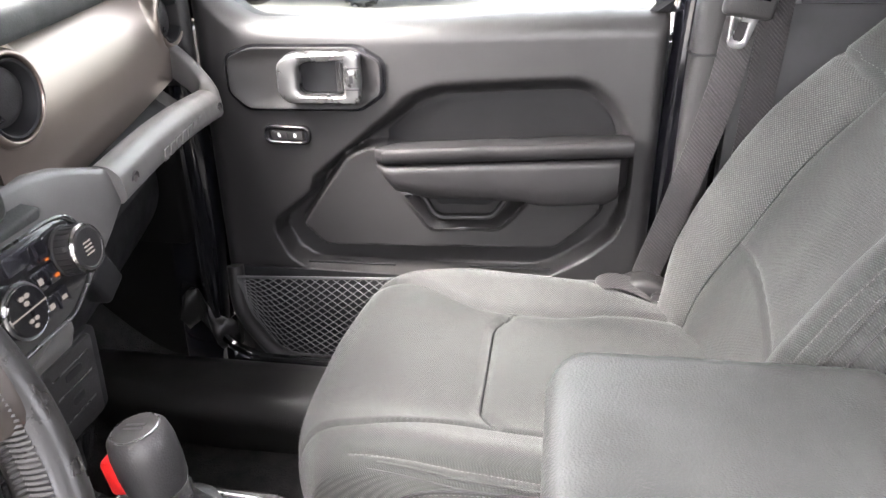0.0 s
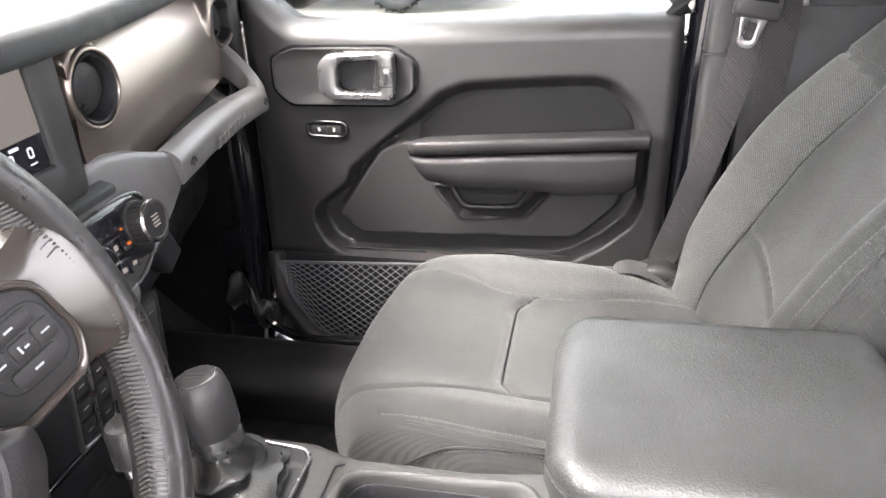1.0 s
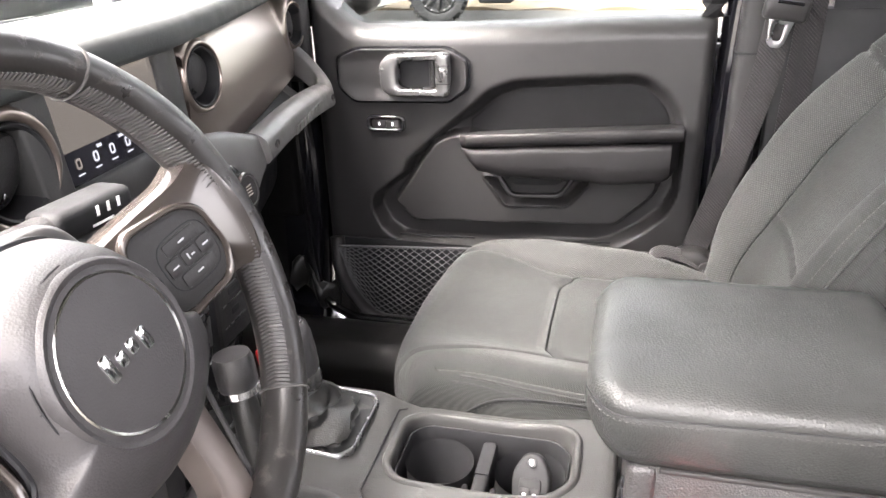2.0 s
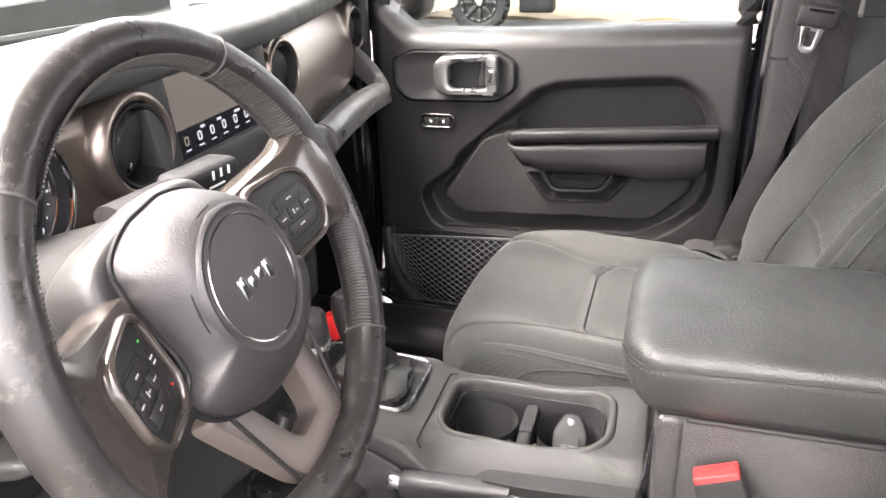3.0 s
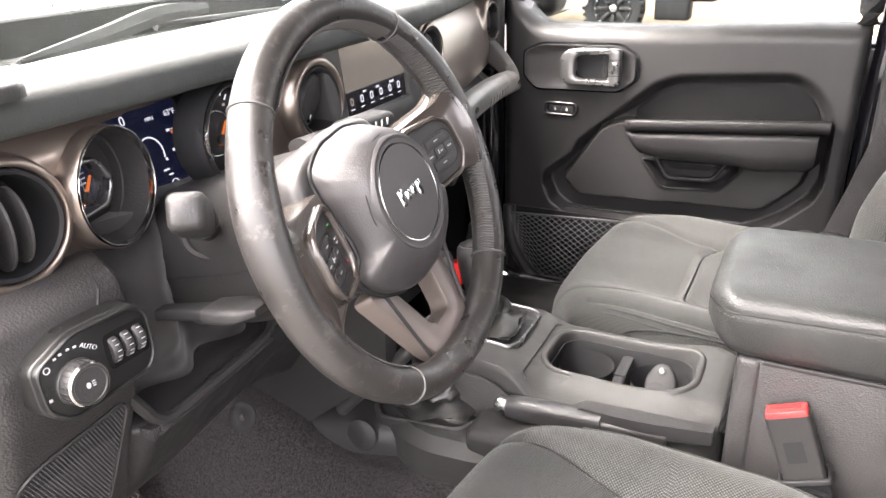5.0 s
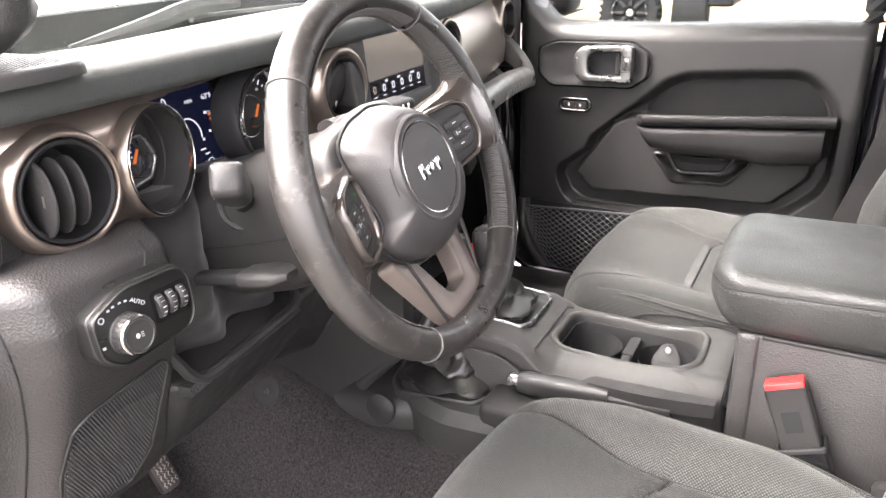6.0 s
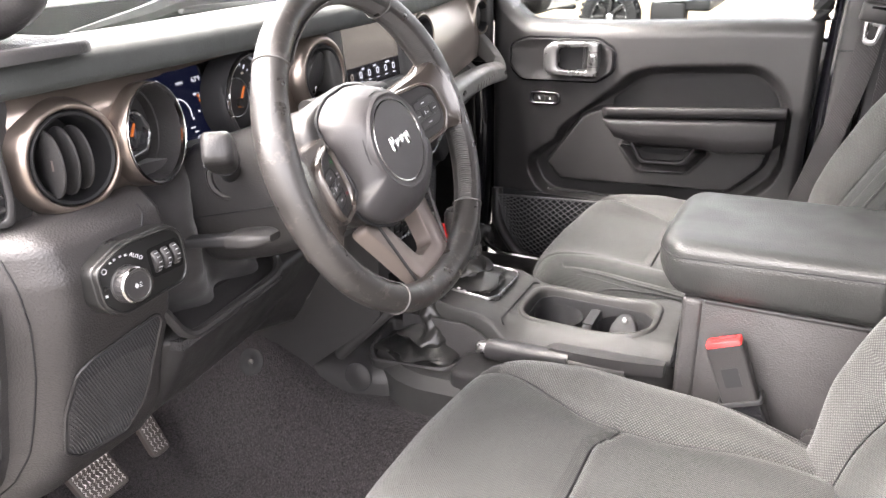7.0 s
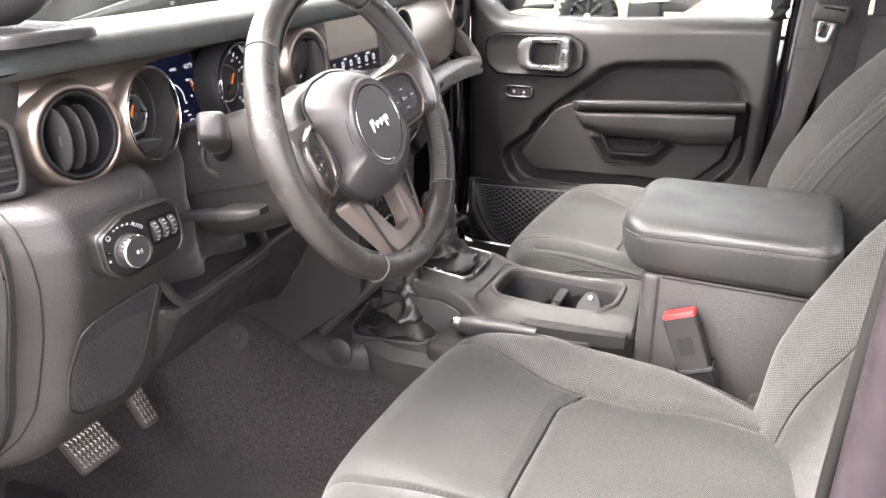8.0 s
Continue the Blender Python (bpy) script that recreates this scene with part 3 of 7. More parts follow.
# window frame and pane
wf = part("window_frame", tube(spline([(-0.535, 0.745, 1.34), (-0.50, 0.74, 1.45), (-0.40, 0.72, 1.68), (-0.34, 0.705, 1.78), (-0.1, 0.695, 1.815), (0.17, 0.70, 1.81), (0.195, 0.715, 1.75), (0.197, 0.738, 1.5), (0.197, 0.74, 1.33)], 60), 0.022, 8), DARK, door, "black window frame")
pn = part("window_pane", sheet(lambda u, v: (-0.50 + 0.15 * v + (0.69 - 0.15 * v) * u, 0.752 - 0.045 * v, 1.31 + 0.5 * v), 6, 6, (0, 0.004, 0)), PANE, door)
pn.visible_shadow = False

# release handle in its surround
BEZEL = rounded([(-0.485, 1.200), (-0.485, 1.256), (-0.445, 1.273), (-0.270, 1.276), (-0.230, 1.254), (-0.230, 1.204), (-0.268, 1.178), (-0.455, 1.174)], 0.012)
face = axes((0, DOOR_Y, 0), (0, -1, 0), (1, 0, 0))
grow = lambda poly, s: [(-0.357 + (a + 0.357) * s, 1.225 + (b - 1.225) * (1 + (s - 1) * 2.2)) for a, b in poly]
part("surround_gap", prism(grow(BEZEL, 1.045), 0.0045, face), GLOSS, door)


def dished(poly, rings, m):
    bm = bmesh.new()
    cx, cy = sum(p[0] for p in poly) / len(poly), sum(p[1] for p in poly) / len(poly)
    vr = []
    for s, h in rings:
        vr.append([bm.verts.new((cx + (a - cx) * s, cy + (b - cy) * s, h)) for a, b in poly])
    for a, b in zip(vr, vr[1:]):
        for i in range(len(poly)):
            bm.faces.new((a[i], a[(i + 1) % len(poly)], b[(i + 1) % len(poly)], b[i]))
    bm.faces.new(vr[-1])
    bm.transform(m)
    return bm


surround = part("handle_surround", dished(BEZEL, [(1.0, 0.003), (1.0, 0.009), (0.985, 0.0115), (0.955, 0.0115), (0.90, 0.009), (0.5, 0.0065), (0.1, 0.006)], face), DOOR_SKIN, door)
handle_face = axes((-0.3275, DOOR_Y - 0.008, 1.2325), (0.10, -1, 0), (1, 0, 0))
outer = rounded([(-0.066, -0.026), (-0.052, -0.039), (0.062, -0.041), (0.066, -0.037), (0.066, 0.036), (0.060, 0.040), (-0.048, 0.037), (-0.066, 0.022)], 0.014)
inner = rounded([(-0.032, -0.020), (-0.022, -0.027), (0.036, -0.028), (0.039, -0.024), (0.039, 0.023), (0.034, 0.027), (-0.020, 0.025), (-0.032, 0.015)], 0.008)
release = part("release_handle", hoop(outer, inner, 0.030, handle_face, 0.006), SATIN, door, "satin silver release handle")
part("handle_well", prism(inner, 0.004, handle_face, 0.001), DARK, release)
part("lock_button", prism(rrect(0.014, 0.026, 0.004), 0.004, handle_face @ pose(0.0525, 0.0, 0.0295), 0.0015), SATIN, release)
part("button_mark", prism(rrect(0.006, 0.012, 0.001), 0.0006, handle_face @ pose(0.0525, 0.0, 0.0335)), DARK, release)
for z in (0.017, -0.017):
    part("handle_gap", box(0.026, 0.0012, 0.004, handle_face @ pose(0.0525, z, 0.0288)), DARK, release)
part("finger_bar", prism(rrect(0.010, 0.05, 0.003), 0.010, handle_face @ pose(0.031, -0.001, 0.004), 0.003), PLASTIC, release)

# lock switch
sw_face = axes((-0.396, DOOR_Y, 1.1285), (0, -1, 0), (1, 0, 0))
SW = rounded([(-0.040, -0.008), (-0.033, -0.016), (0.033, -0.016), (0.040, -0.008), (0.040, 0.009), (0.033, 0.017), (-0.033, 0.017), (-0.040, 0.009)], 0.005)
SWI = rounded([(-0.031, -0.005), (-0.026, -0.010), (0.026, -0.010), (0.031, -0.005), (0.031, 0.006), (0.026, 0.011), (-0.026, 0.011), (-0.031, 0.006)], 0.004)
lock = part("lock_switch", hoop(SW, SWI, 0.008, sw_face, 0.003), GLOSS, door, "black door lock switch with white symbols")
for s in (-1, 1):
    part("rocker", prism(rrect(0.026, 0.017, 0.004, cx=0.0135 * s), 0.006, sw_face, 0.0015), PLASTIC, lock)
    part("symbol", joined([prism(rrect(0.004, 0.004, 0.0008, cx=0.0135 * s, cy=-0.001), 0.0004, sw_face @ pose(0, 0, 0.006)),
                           hoop(disc(0.0022, 12, 0.0135 * s - 0.0012 * (s < 0), 0.002), disc(0.0014, 12, 0.0135 * s - 0.0012 * (s < 0), 0.002), 0.0004, sw_face @ pose(0, 0, 0.006), 0.0001)]), WHITE_INK, lock)


# armrest: padded top over a moulded body
def arm_section(x, low, high, depth, fall=0.0):
    """Rounded section; fall tips its top down toward the door."""
    pts = rounded([(0.735, low), (0.70 - depth * 0.86, low), (0.70 - depth, low + (high - low) * 0.35), (0.70 - depth, high), (0.70 - depth * 0.35, high - fall * 0.45), (0.735, high - fall)], 0.012, 5)
    return [(x, y, z) for y, z in pts]


def arm_line(x):
    return 1.1335 + 0.072 * (x + 0.230)


lower = []
for i in range(26):
    u = i / 25
    x = -0.232 + 0.392 * u
    close = 1 - (1 - min(1, u / 0.06)) ** 2
    close2 = 1 - max(0, (u - 0.95) / 0.05) ** 2 * 0.5
    low = curve_at([(-0.232, 1.098), (-0.20, 1.062), (-0.15, 1.052), (0.0, 1.052), (0.03, 1.046), (0.13, 1.054), (0.16, 1.075)], x)
    lower.append(arm_section(x, low, arm_line(x) - 0.029, 0.080 * (0.75 + 0.25 * close) * close2))
armrest = part("armrest", loft(lower), ARM_HIDE, door, "padded black armrest")
upper = []
for i in range(26):
    u = i / 25
    x = -0.234 + 0.396 * u
    close = 1 - (1 - min(1, u / 0.05)) ** 2
    upper.append(arm_section(x, arm_line(x) - 0.0275, arm_line(x) + 0.002 - 0.004 * (1 - close), 0.083 * (0.75 + 0.25 * close), 0.026))
part("armrest_pad", loft(upper), ARM_HIDE, armrest)
part("pull_cup", hoop(rounded([(-0.187, 1.055), (-0.150, 0.990), (-0.048, 0.995), (-0.010, 1.055)], 0.014), rounded([(-0.178, 1.055), (-0.144, 0.998), (-0.053, 1.003), (-0.019, 1.055)], 0.012), 0.011, axes((0, 0.700, 0), (0, -1, 0), (1, 0, 0)), 0.003), DOOR_SKIN, door)
part("pull_ledge", prism(rounded([(-0.165, 1.05), (-0.145, 1.012), (-0.055, 1.015), (-0.035, 1.05)], 0.01), 0.006, axes((0, 0.712, 0), (0, -1, 0), (1, 0, 0)), 0.002), DARK, door)

# net pocket
NET_LOW = [(-0.507, 0.878), (-0.497, 0.82), (-0.468, 0.762), (-0.430, 0.722), (-0.37, 0.712), (-0.1, 0.712), (0.17, 0.715)]
part("pocket_frame", tube(spline([(-0.512, 0.672, 0.888)] + [(x - 0.006, 0.655, z - 0.008) for x, z in NET_LOW[1:]], 50), 0.015, 10), PLASTIC, door, "black plastic frame of the net pocket")
part("pocket_back", box(0.68, 0.006, 0.19, pose(-0.16, 0.682, 0.79)), DARK, door)


def net_at(u, v):
    x = -0.503 + 0.66 * u
    lo = line_at(NET_LOW, x)
    hi = 0.874 + 0.036 * u
    v = min(max(v, 0), 1)
    return Vector((x, 0.655 - 0.008 * math.sin(math.pi * v) * math.sin(math.pi * u), lo + (hi - lo) * v))


cords = []
N_NET = 34
for k in range(-12, N_NET):
    for sgn in (1, -1):
        pts = []
        for j in range(25):
            v = j / 24
            u = (k + 12 * v) / N_NET if sgn > 0 else (k + 12 * (1 - v)) / N_NET
            if 0 <= u <= 1:
                pts.append(net_at(u, v) + Vector((0, 0.0012 * sgn, 0)))
        if len(pts) > 2:
            cords.append(tube(pts, 0.0012, 4))
part("net", joined(cords), NET, door, "black diamond-mesh storage net")
part("net_hem", tube([net_at(i / 30, 1) for i in range(31)], 0.003, 6), NET, door)

# crumpled check strap cover by the hinge
strap = thing("door_check_strap", (-0.56, 0.66, 0.74), "crumpled black fabric cover over the door strap", "door strap")
srng = random.Random(9)
part("cover", loft([[(-0.615 + 0.10 * i / 9 + 0.004 * srng.uniform(-1, 1), 0.665 + (0.012 + 0.014 * math.sin(1 + i * 1.3)) * math.cos(a) + 0.006 * srng.uniform(-1, 1), 0.79 + 0.02 * math.sin(i * 0.9) - 0.06 * (i / 9) ** 2 + (0.040 - 0.014 * i / 9) * math.sin(a) + 0.005 * srng.uniform(-1, 1))
                      for a in [2 * math.pi * j / 10 for j in range(10)]] for i in range(10)]), BOOT, strap, angle=80)

# door seal round the opening, passenger side
solo("trim_door_seal", tube(spline([(-0.60, 0.70, 1.35), (-0.585, 0.69, 0.95), (-0.56, 0.665, 0.77), (-0.50, 0.645, 0.722), (-0.40, 0.64, 0.715), (0.0, 0.64, 0.715), (0.22, 0.66, 0.73), (0.245, 0.70, 0.80), (0.25, 0.725, 1.1), (0.255, 0.725, 1.5)], 70), 0.009, 8), GLOSS, "shiny black rubber door seal", "door seal", kind="structure")

# wing mirror beyond the passenger window
mirror = thing("wing_mirror", (-0.50, 0.95, 1.30), "black wing mirror outside the passenger window", "wing mirror")
part("housing", box(0.10, 0.22, 0.17, pose(-0.54, 1.02, 1.385), 0.03, 4), PLASTIC, mirror)
part("mirror_glass", prism(rrect(0.19, 0.145, 0.025), 0.004, axes((-0.489, 1.02, 1.385), (1, -0.25, 0)), 0.001), CHROME, mirror)
part("arm", box(0.05, 0.22, 0.04, pose(-0.55, 0.87, 1.32), 0.012, 3), PLASTIC, mirror)


# ---- dashboard ----
dash = thing("dashboard", (-0.5, -0.02, 0.9), "black dashboard with warm silver trim and round vents", "dashboard")


# soft top pad: an upright lip, then a flat top running to the windscreen
PAD_SECTION = [(-0.010, 1.389), (0.012, 1.388), (0.019, 1.391), (0.0215, 1.397), (0.0208, 1.412), (0.0165, 1.4190), (0.008, 1.4228), (-0.008, 1.4250), (-0.05, 1.427), (-0.09, 1.425), (-1.00, 1.412), (-1.02, 1.404), (-1.025, 1.385), (-0.06, 1.392), (-0.02, 1.386)]
rings = []
for i in range(60):
    y = -0.705 + 1.385 * i / 59
    end = 0.03 * (max(0, abs(y + 0.012) - 0.655) / 0.05) ** 2
    rings.append([((dash_x(y) + dx if dx > -0.3 else glass_x(y) + 1.016 + dx), y, z - end * (z > 1.4)) for dx, z in PAD_SECTION])
part("top_pad", loft(rings), PAD, dash, "soft dark grey dashboard top", angle=50)


# speaker covers at both ends of the top
def speaker_cover(y):
    m = pose(glass_x(y) + 0.094, y, 1.4215, 0, -1, 0)
    base = part("speaker_cover", prism(rrect(0.165, 0.13, 0.035), 0.012, m, 0.005, 3), PLASTIC, dash, "raised speaker cover with a dotted mesh")
    holes = []
    for i in range(24):
        for j in range(24):
            a, b = -0.070 + 0.140 * (i + 0.5 * (j % 2)) / 24, -0.055 + 0.110 * j / 24
            if sdf(rrect(0.14, 0.105, 0.03), a, b) < -0.001:
                holes.append(prism(disc(0.0016, 6, a, b), 0.0004, m @ pose(0, 0, 0.012)))
    part("mesh_hole", joined(holes), DARK, base)


speaker_cover(-0.655)
speaker_cover(0.62)


# silver trim, driver's side: a plate with three round openings
def with_holes(poly, holes, depth, m, bulge=None, n=0):
    """A plate cut by convex holes: a fine grid clipped by distance, rims turned back."""
    bm = bmesh.new()
    xs = [p[0] for p in poly]
    ys = [p[1] for p in poly]
    st = 0.006
    nx, ny = int((max(xs) - min(xs)) / st) + 1, int((max(ys) - min(ys)) / st) + 1
    pts = {}
    for i in range(nx + 1):
        for j in range(ny + 1):
            x, y = min(xs) + (max(xs) - min(xs)) * i / nx, min(ys) + (max(ys) - min(ys)) * j / ny
            keep = sdf(poly, x, y) <= 0.0005
            for ax, ay, bx, by, r in holes:
                s = min(1.0, max(0.0, ((x - ax) * (bx - ax) + (y - ay) * (by - ay)) / max((bx - ax) ** 2 + (by - ay) ** 2, 1e-9)))
                cx, cy = ax + (bx - ax) * s, ay + (by - ay) * s
                d = math.hypot(x - cx, y - cy)
                if d < r - st * 0.72:
                    keep = False
                elif d < r:
                    k = r / max(d, 1e-6)
                    x, y = cx + (x - cx) * k, cy + (y - cy) * k
            if keep:
                pts[i, j] = bm.verts.new((x, y, bulge(x, y) if bulge else 0.0))
    for i in range(nx):
        for j in range(ny):
            q = [pts.get(k) for k in ((i, j), (i + 1, j), (i + 1, j + 1), (i, j + 1))]
            if all(q):
                bm.faces.new(q)
            elif sum(v is not None for v in q) == 3:
                bm.faces.new([v for v in q if v])
    loose = [v for v in bm.verts if not v.link_faces]
    bmesh.ops.delete(bm, geom=loose, context="VERTS")
    ext = bmesh.ops.extrude_face_region(bm, geom=bm.faces[:])
    bmesh.ops.translate(bm, vec=(0, 0, -depth), verts=[v for v in ext["geom"] if isinstance(v, bmesh.types.BMVert)])
    bm.transform(m)
    return bm


VENTS = {"left": (-0.624, 1.320), "mid_left": (-0.198, 1.332), "mid_right": (0.124, 1.344), "right": (0.645, 1.325)}
GAUGE_L, GAUGE_R, GAUGE_RAD = (-0.514, 1.320), (-0.348, 1.328), 0.056
dface = axes((-0.440, 0, 0), (1, 0, 0))


def driver_bulge(x, y):
    """The plate dips behind each flared vent ring and rolls back at its ends."""
    return -0.010 * ease((1.283 - y) / 0.024) - 0.026 * ease((-0.642 - x) / 0.05) - 0.022 * ease((y - 1.358) / 0.045)


DRIVER_TRIM = rounded([(-0.688, 1.352), (-0.672, 1.300), (-0.650, 1.268), (-0.575, 1.262), (-0.545, 1.262), (-0.29, 1.268), (-0.24, 1.262), (-0.15, 1.262), (-0.142, 1.402), (-0.50, 1.402), (-0.66, 1.400), (-0.690, 1.390)], 0.014, 3)
part("driver_trim", with_holes(DRIVER_TRIM, [(*VENTS["left"], *VENTS["left"], 0.052), (*VENTS["mid_left"], *VENTS["mid_left"], 0.046), (*GAUGE_L, *GAUGE_R, 0.0555)], 0.012, dface, driver_bulge), SILVER, dash, "warm satin silver trim round the gauges", angle=55)


# passenger trim: a broad convex band
def band_at(u, v):
    y = 0.085 + 0.590 * u
    z = 1.230 + 0.164 * v
    bow = 0.060 * math.sin(math.pi * (0.35 + 0.55 * v)) - 0.048
    lump = 0.0
    for k in ("mid_right", "right"):
        d = math.hypot(y - VENTS[k][0], z - VENTS[k][1])
        lump = max(lump, ease((0.066 - d) / 0.018))
    x = dash_x(y) + bow
    flat = dash_x(y) + 0.012
    d = min(math.hypot(y - VENTS[k][0], z - VENTS[k][1]) for k in ("mid_right", "right"))
    return (x + (flat - x) * lump - 0.06 * ease((0.0385 - d) / 0.003), y, z)


part("passenger_trim", sheet(band_at, 110, 40, (-0.02, 0, 0)), SILVER, dash, "broad curved warm silver trim", angle=60)
part("end_panel", box(0.36, 0.03, 0.44, pose(-0.765, 0.672, 1.15), 0.01, 3), BLACK, dash)
part("trim_end_fillet", box(0.08, 0.03, 0.2, pose(-0.575, 0.688, 1.31), 0.012, 3), PLASTIC, dash)


def round_vent(key, r, face_n, aim, lift, vanes=0, flare=0.0, wide=1.0):
    """Ball vent: flared silver lip, black barrel, and either a closed flap or a stack of upright vanes."""
    y, z = VENTS[key]
    x = dash_x(y) + lift
    m = axes((x, y, z), face_n)
    if flare:
        prof = [(r + 0.0185 * wide, -0.008 - flare), (r + 0.0170 * wide, 0.000 - flare), (r + 0.0140 * wide, 0.005 - 0.6 * flare), (r + 0.0100 * wide, 0.0075), (r + 0.0055 * wide, 0.0088), (r + 0.0025 * wide, 0.0078), (r + 0.0010, 0.004), (r + 0.0005, -0.02)]
    else:
        prof = [(r * 1.12, -0.016), (r * 1.10, 0.000), (r * 1.05, 0.006), (r * 1.0, 0.007), (r * 0.985, 0.003), (r * 0.98, -0.02)]
    ring = part("air_vent", lathe(prof, 64, m), SILVER, dash, "round air vent with a silver ring", angle=60)
    k = 1.0 if flare else 0.97
    part("vent_barrel", lathe([(r * k, 0.001), (r * 0.99 * k, 0.0058), (r * 0.955 * k, 0.0078), (r * 0.90 * k, 0.006), (r * 0.865 * k, -0.003), (r * 0.84, -0.045), (0.0, -0.046)], 56, m), DARK, ring)
    if vanes:
        for i in range(vanes):
            d = -0.026 + 0.0155 * i
            fore, tall = (0.026, 0.034) if i == 0 else (0.027, 0.0365 - 0.002 * i)
            vm = axes(m @ Vector((d, 0.0, 0.004)), Vector((-0.12, -1, 0.03)), (1, 0, 0))
            part("vent_vane", prism([(fore * math.cos(a), tall * math.sin(a)) for a in [2 * math.pi * j / 36 for j in range(36)]], 0.0024, vm, 0.0009), PLASTIC, ring)
        part("vane_tab", box(0.004, 0.011, 0.0012, axes(m @ Vector((-0.0285, 0, 0.012)), Vector((-0.12, -1, 0.03)), (1, 0, 0)), 0.0005), SPOKE, ring)
    else:
        t = m @ axes((0, 0, -0.006), aim, (1, 0, 0))
        part("vent_disc", lathe([(0, 0.003), (r * 0.5, 0.0025), (r * 0.74, -0.001), (r * 0.79, -0.006), (r * 0.77, -0.012), (0, -0.012)], 40, t), PLASTIC, ring)
        part("vent_tab", prism(rounded([(-0.004, -r * 0.55), (0.006, -r * 0.5), (0.0, -r * 0.3)], 0.001), 0.004, t @ pose(-0.01, 0, 0.001), 0.001), GLOSS, ring)
    return ring


round_vent("left", 0.0475, (1, -0.05, 0.04), (0.0, 0, 1), 0.008, 3, 0.010, 0.72)
round_vent("mid_left", 0.0430, (1, 0, 0.04), (0.28, -0.30, 1), 0.010, flare=0.006)
round_vent("mid_right", 0.0365, (1, 0, 0.04), (-0.1, -0.12, 1), 0.012, flare=0.004, wide=0.55)
round_vent("right", 0.0365, (1, 0, 0.04), (0.1, 0.0, 1), 0.012, flare=0.004, wide=0.55)


# instrument cluster
cluster = part("instrument_cluster", box(0.02, 0.34, 0.135, pose(-0.535, -0.433, 1.325), 0.004), DARK, dash, "instrument cluster with two gauges and a lit display")


def gauge(c, value, ticks=True):
    m = axes((-0.428 if ticks else -0.434, *c), (1, 0.06 if ticks else 0.24, 0.06))
    part("gauge_ring", lathe([(0.0533, -0.012), (0.0535, 0.002), (0.0543, 0.0045), (0.0553, 0.0045), (0.0561, 0.002), (0.0563, -0.014)], 64, m), CHROME, cluster)
    part("gauge_barrel", lathe([(0.0534, -0.002), (0.0525, -0.030), (0.0, -0.0305)] if ticks else [(0.0534, -0.002), (0.0520, -0.030), (0.0505, -0.031), (0.0500, -0.042), (0.0, -0.0425)], 64, m), DARK if ticks else PLASTIC, cluster)
    m = m @ pose(0, 0, 0.0285 if ticks else 0.016)
    part("gauge_skirt", lathe([(0.0575, -0.040), (0.0578, -0.012), (0.0570, -0.003), (0.0560, -0.002)], 56, axes((-0.428, *c), (1, 0.06 if ticks else 0.24, 0.06))), DARK if ticks else SILVER, cluster)
    if ticks:
        part("gauge_inner_ring", lathe([(0.0545, -0.052), (0.0540, -0.040), (0.0515, -0.046), (0.0520, -0.056)], 56, m), CHROME, cluster)
        marks = []
        for i in range(25):
            a = radians(225 - 270 * i / 24)
            big = i % 3 == 0
            marks.append(box(0.006 if big else 0.0035, 0.0014 if big else 0.0008, 0.0008, m @ pose(0, 0, -0.0575) @ Matrix.Rotation(a, 4, "Z") @ pose(0.043, 0, 0)))
        part("gauge_mark", joined(marks), GLOW_WHITE, cluster)
        digits = []
        for i in range(9):
            a = radians(225 - 270 * i / 8)
            digits.append(box(0.0045, 0.003, 0.0006, m @ pose(0.034 * math.cos(a), 0.034 * math.sin(a), -0.0575)))
        part("gauge_figure_bar", joined(digits), GLOW_DIM, cluster)
        part("dial_arc", lathe([(0.024, -0.0575), (0.025, -0.0568), (0.026, -0.0575)], 40, m), SATIN, cluster)
    part("needle", prism([(-0.002, -0.006), (0.002, -0.006), (0.0008, 0.022), (-0.0008, 0.022)], 0.002, m @ pose(-0.004 if ticks else -0.018, -0.006, -0.050 if ticks else -0.038, 0, 0, value)), GLOW_ORANGE, cluster)
    part("needle_cap", lathe([(0.006, 0), (0.006, 0.005), (0.004, 0.007), (0, 0.007)], 24, m @ pose(-0.004 if ticks else -0.018, -0.006, -0.052 if ticks else -0.040)), DARK, cluster)


gauge(GAUGE_L, -35, False)
gauge(GAUGE_R, -30)
m = axes((-0.434, *GAUGE_L), (1, 0.24, 0.06)) @ pose(0, 0, 0.016)
D_OUT = rounded([(-0.046, -0.030), (0.022, -0.026), (0.037, -0.004), (0.018, 0.024), (-0.046, 0.030)], 0.006)
D_IN = rounded([(-0.046, -0.0255), (0.020, -0.0215), (0.0315, -0.004), (0.0155, 0.0195), (-0.046, 0.0255)], 0.005)
part("sub_dial_frame", hoop(D_OUT, D_IN, 0.016, m @ pose(0, 0, -0.060), 0.002), SATIN, cluster)
part("sub_dial_display", prism([(a * 0.8, b * 0.9) for a, b in D_IN], 0.001, m @ pose(0, 0, -0.0582)), GLOW_BLUE, cluster)
part("sub_dial_mark", joined([box(0.010, 0.0012, 0.0006, m @ pose(0.006, 0.010 - 0.005 * i, -0.0568)) for i in range(3)] + [tube([m @ Vector((-0.020 + 0.026 * math.cos(a), -0.006 + 0.026 * math.sin(a), -0.0566)) for a in [radians(-60 + 10 * i) for i in range(15)]], 0.0006, 4)]), DIM_INK, cluster)
part("warning_lamp", box(0.004, 0.004, 0.0008, m @ pose(-0.010, -0.016, -0.0565)), GLOW_RED, cluster)
dm = axes((-0.5055, -0.408, 1.312), (1, 0, 0.30))
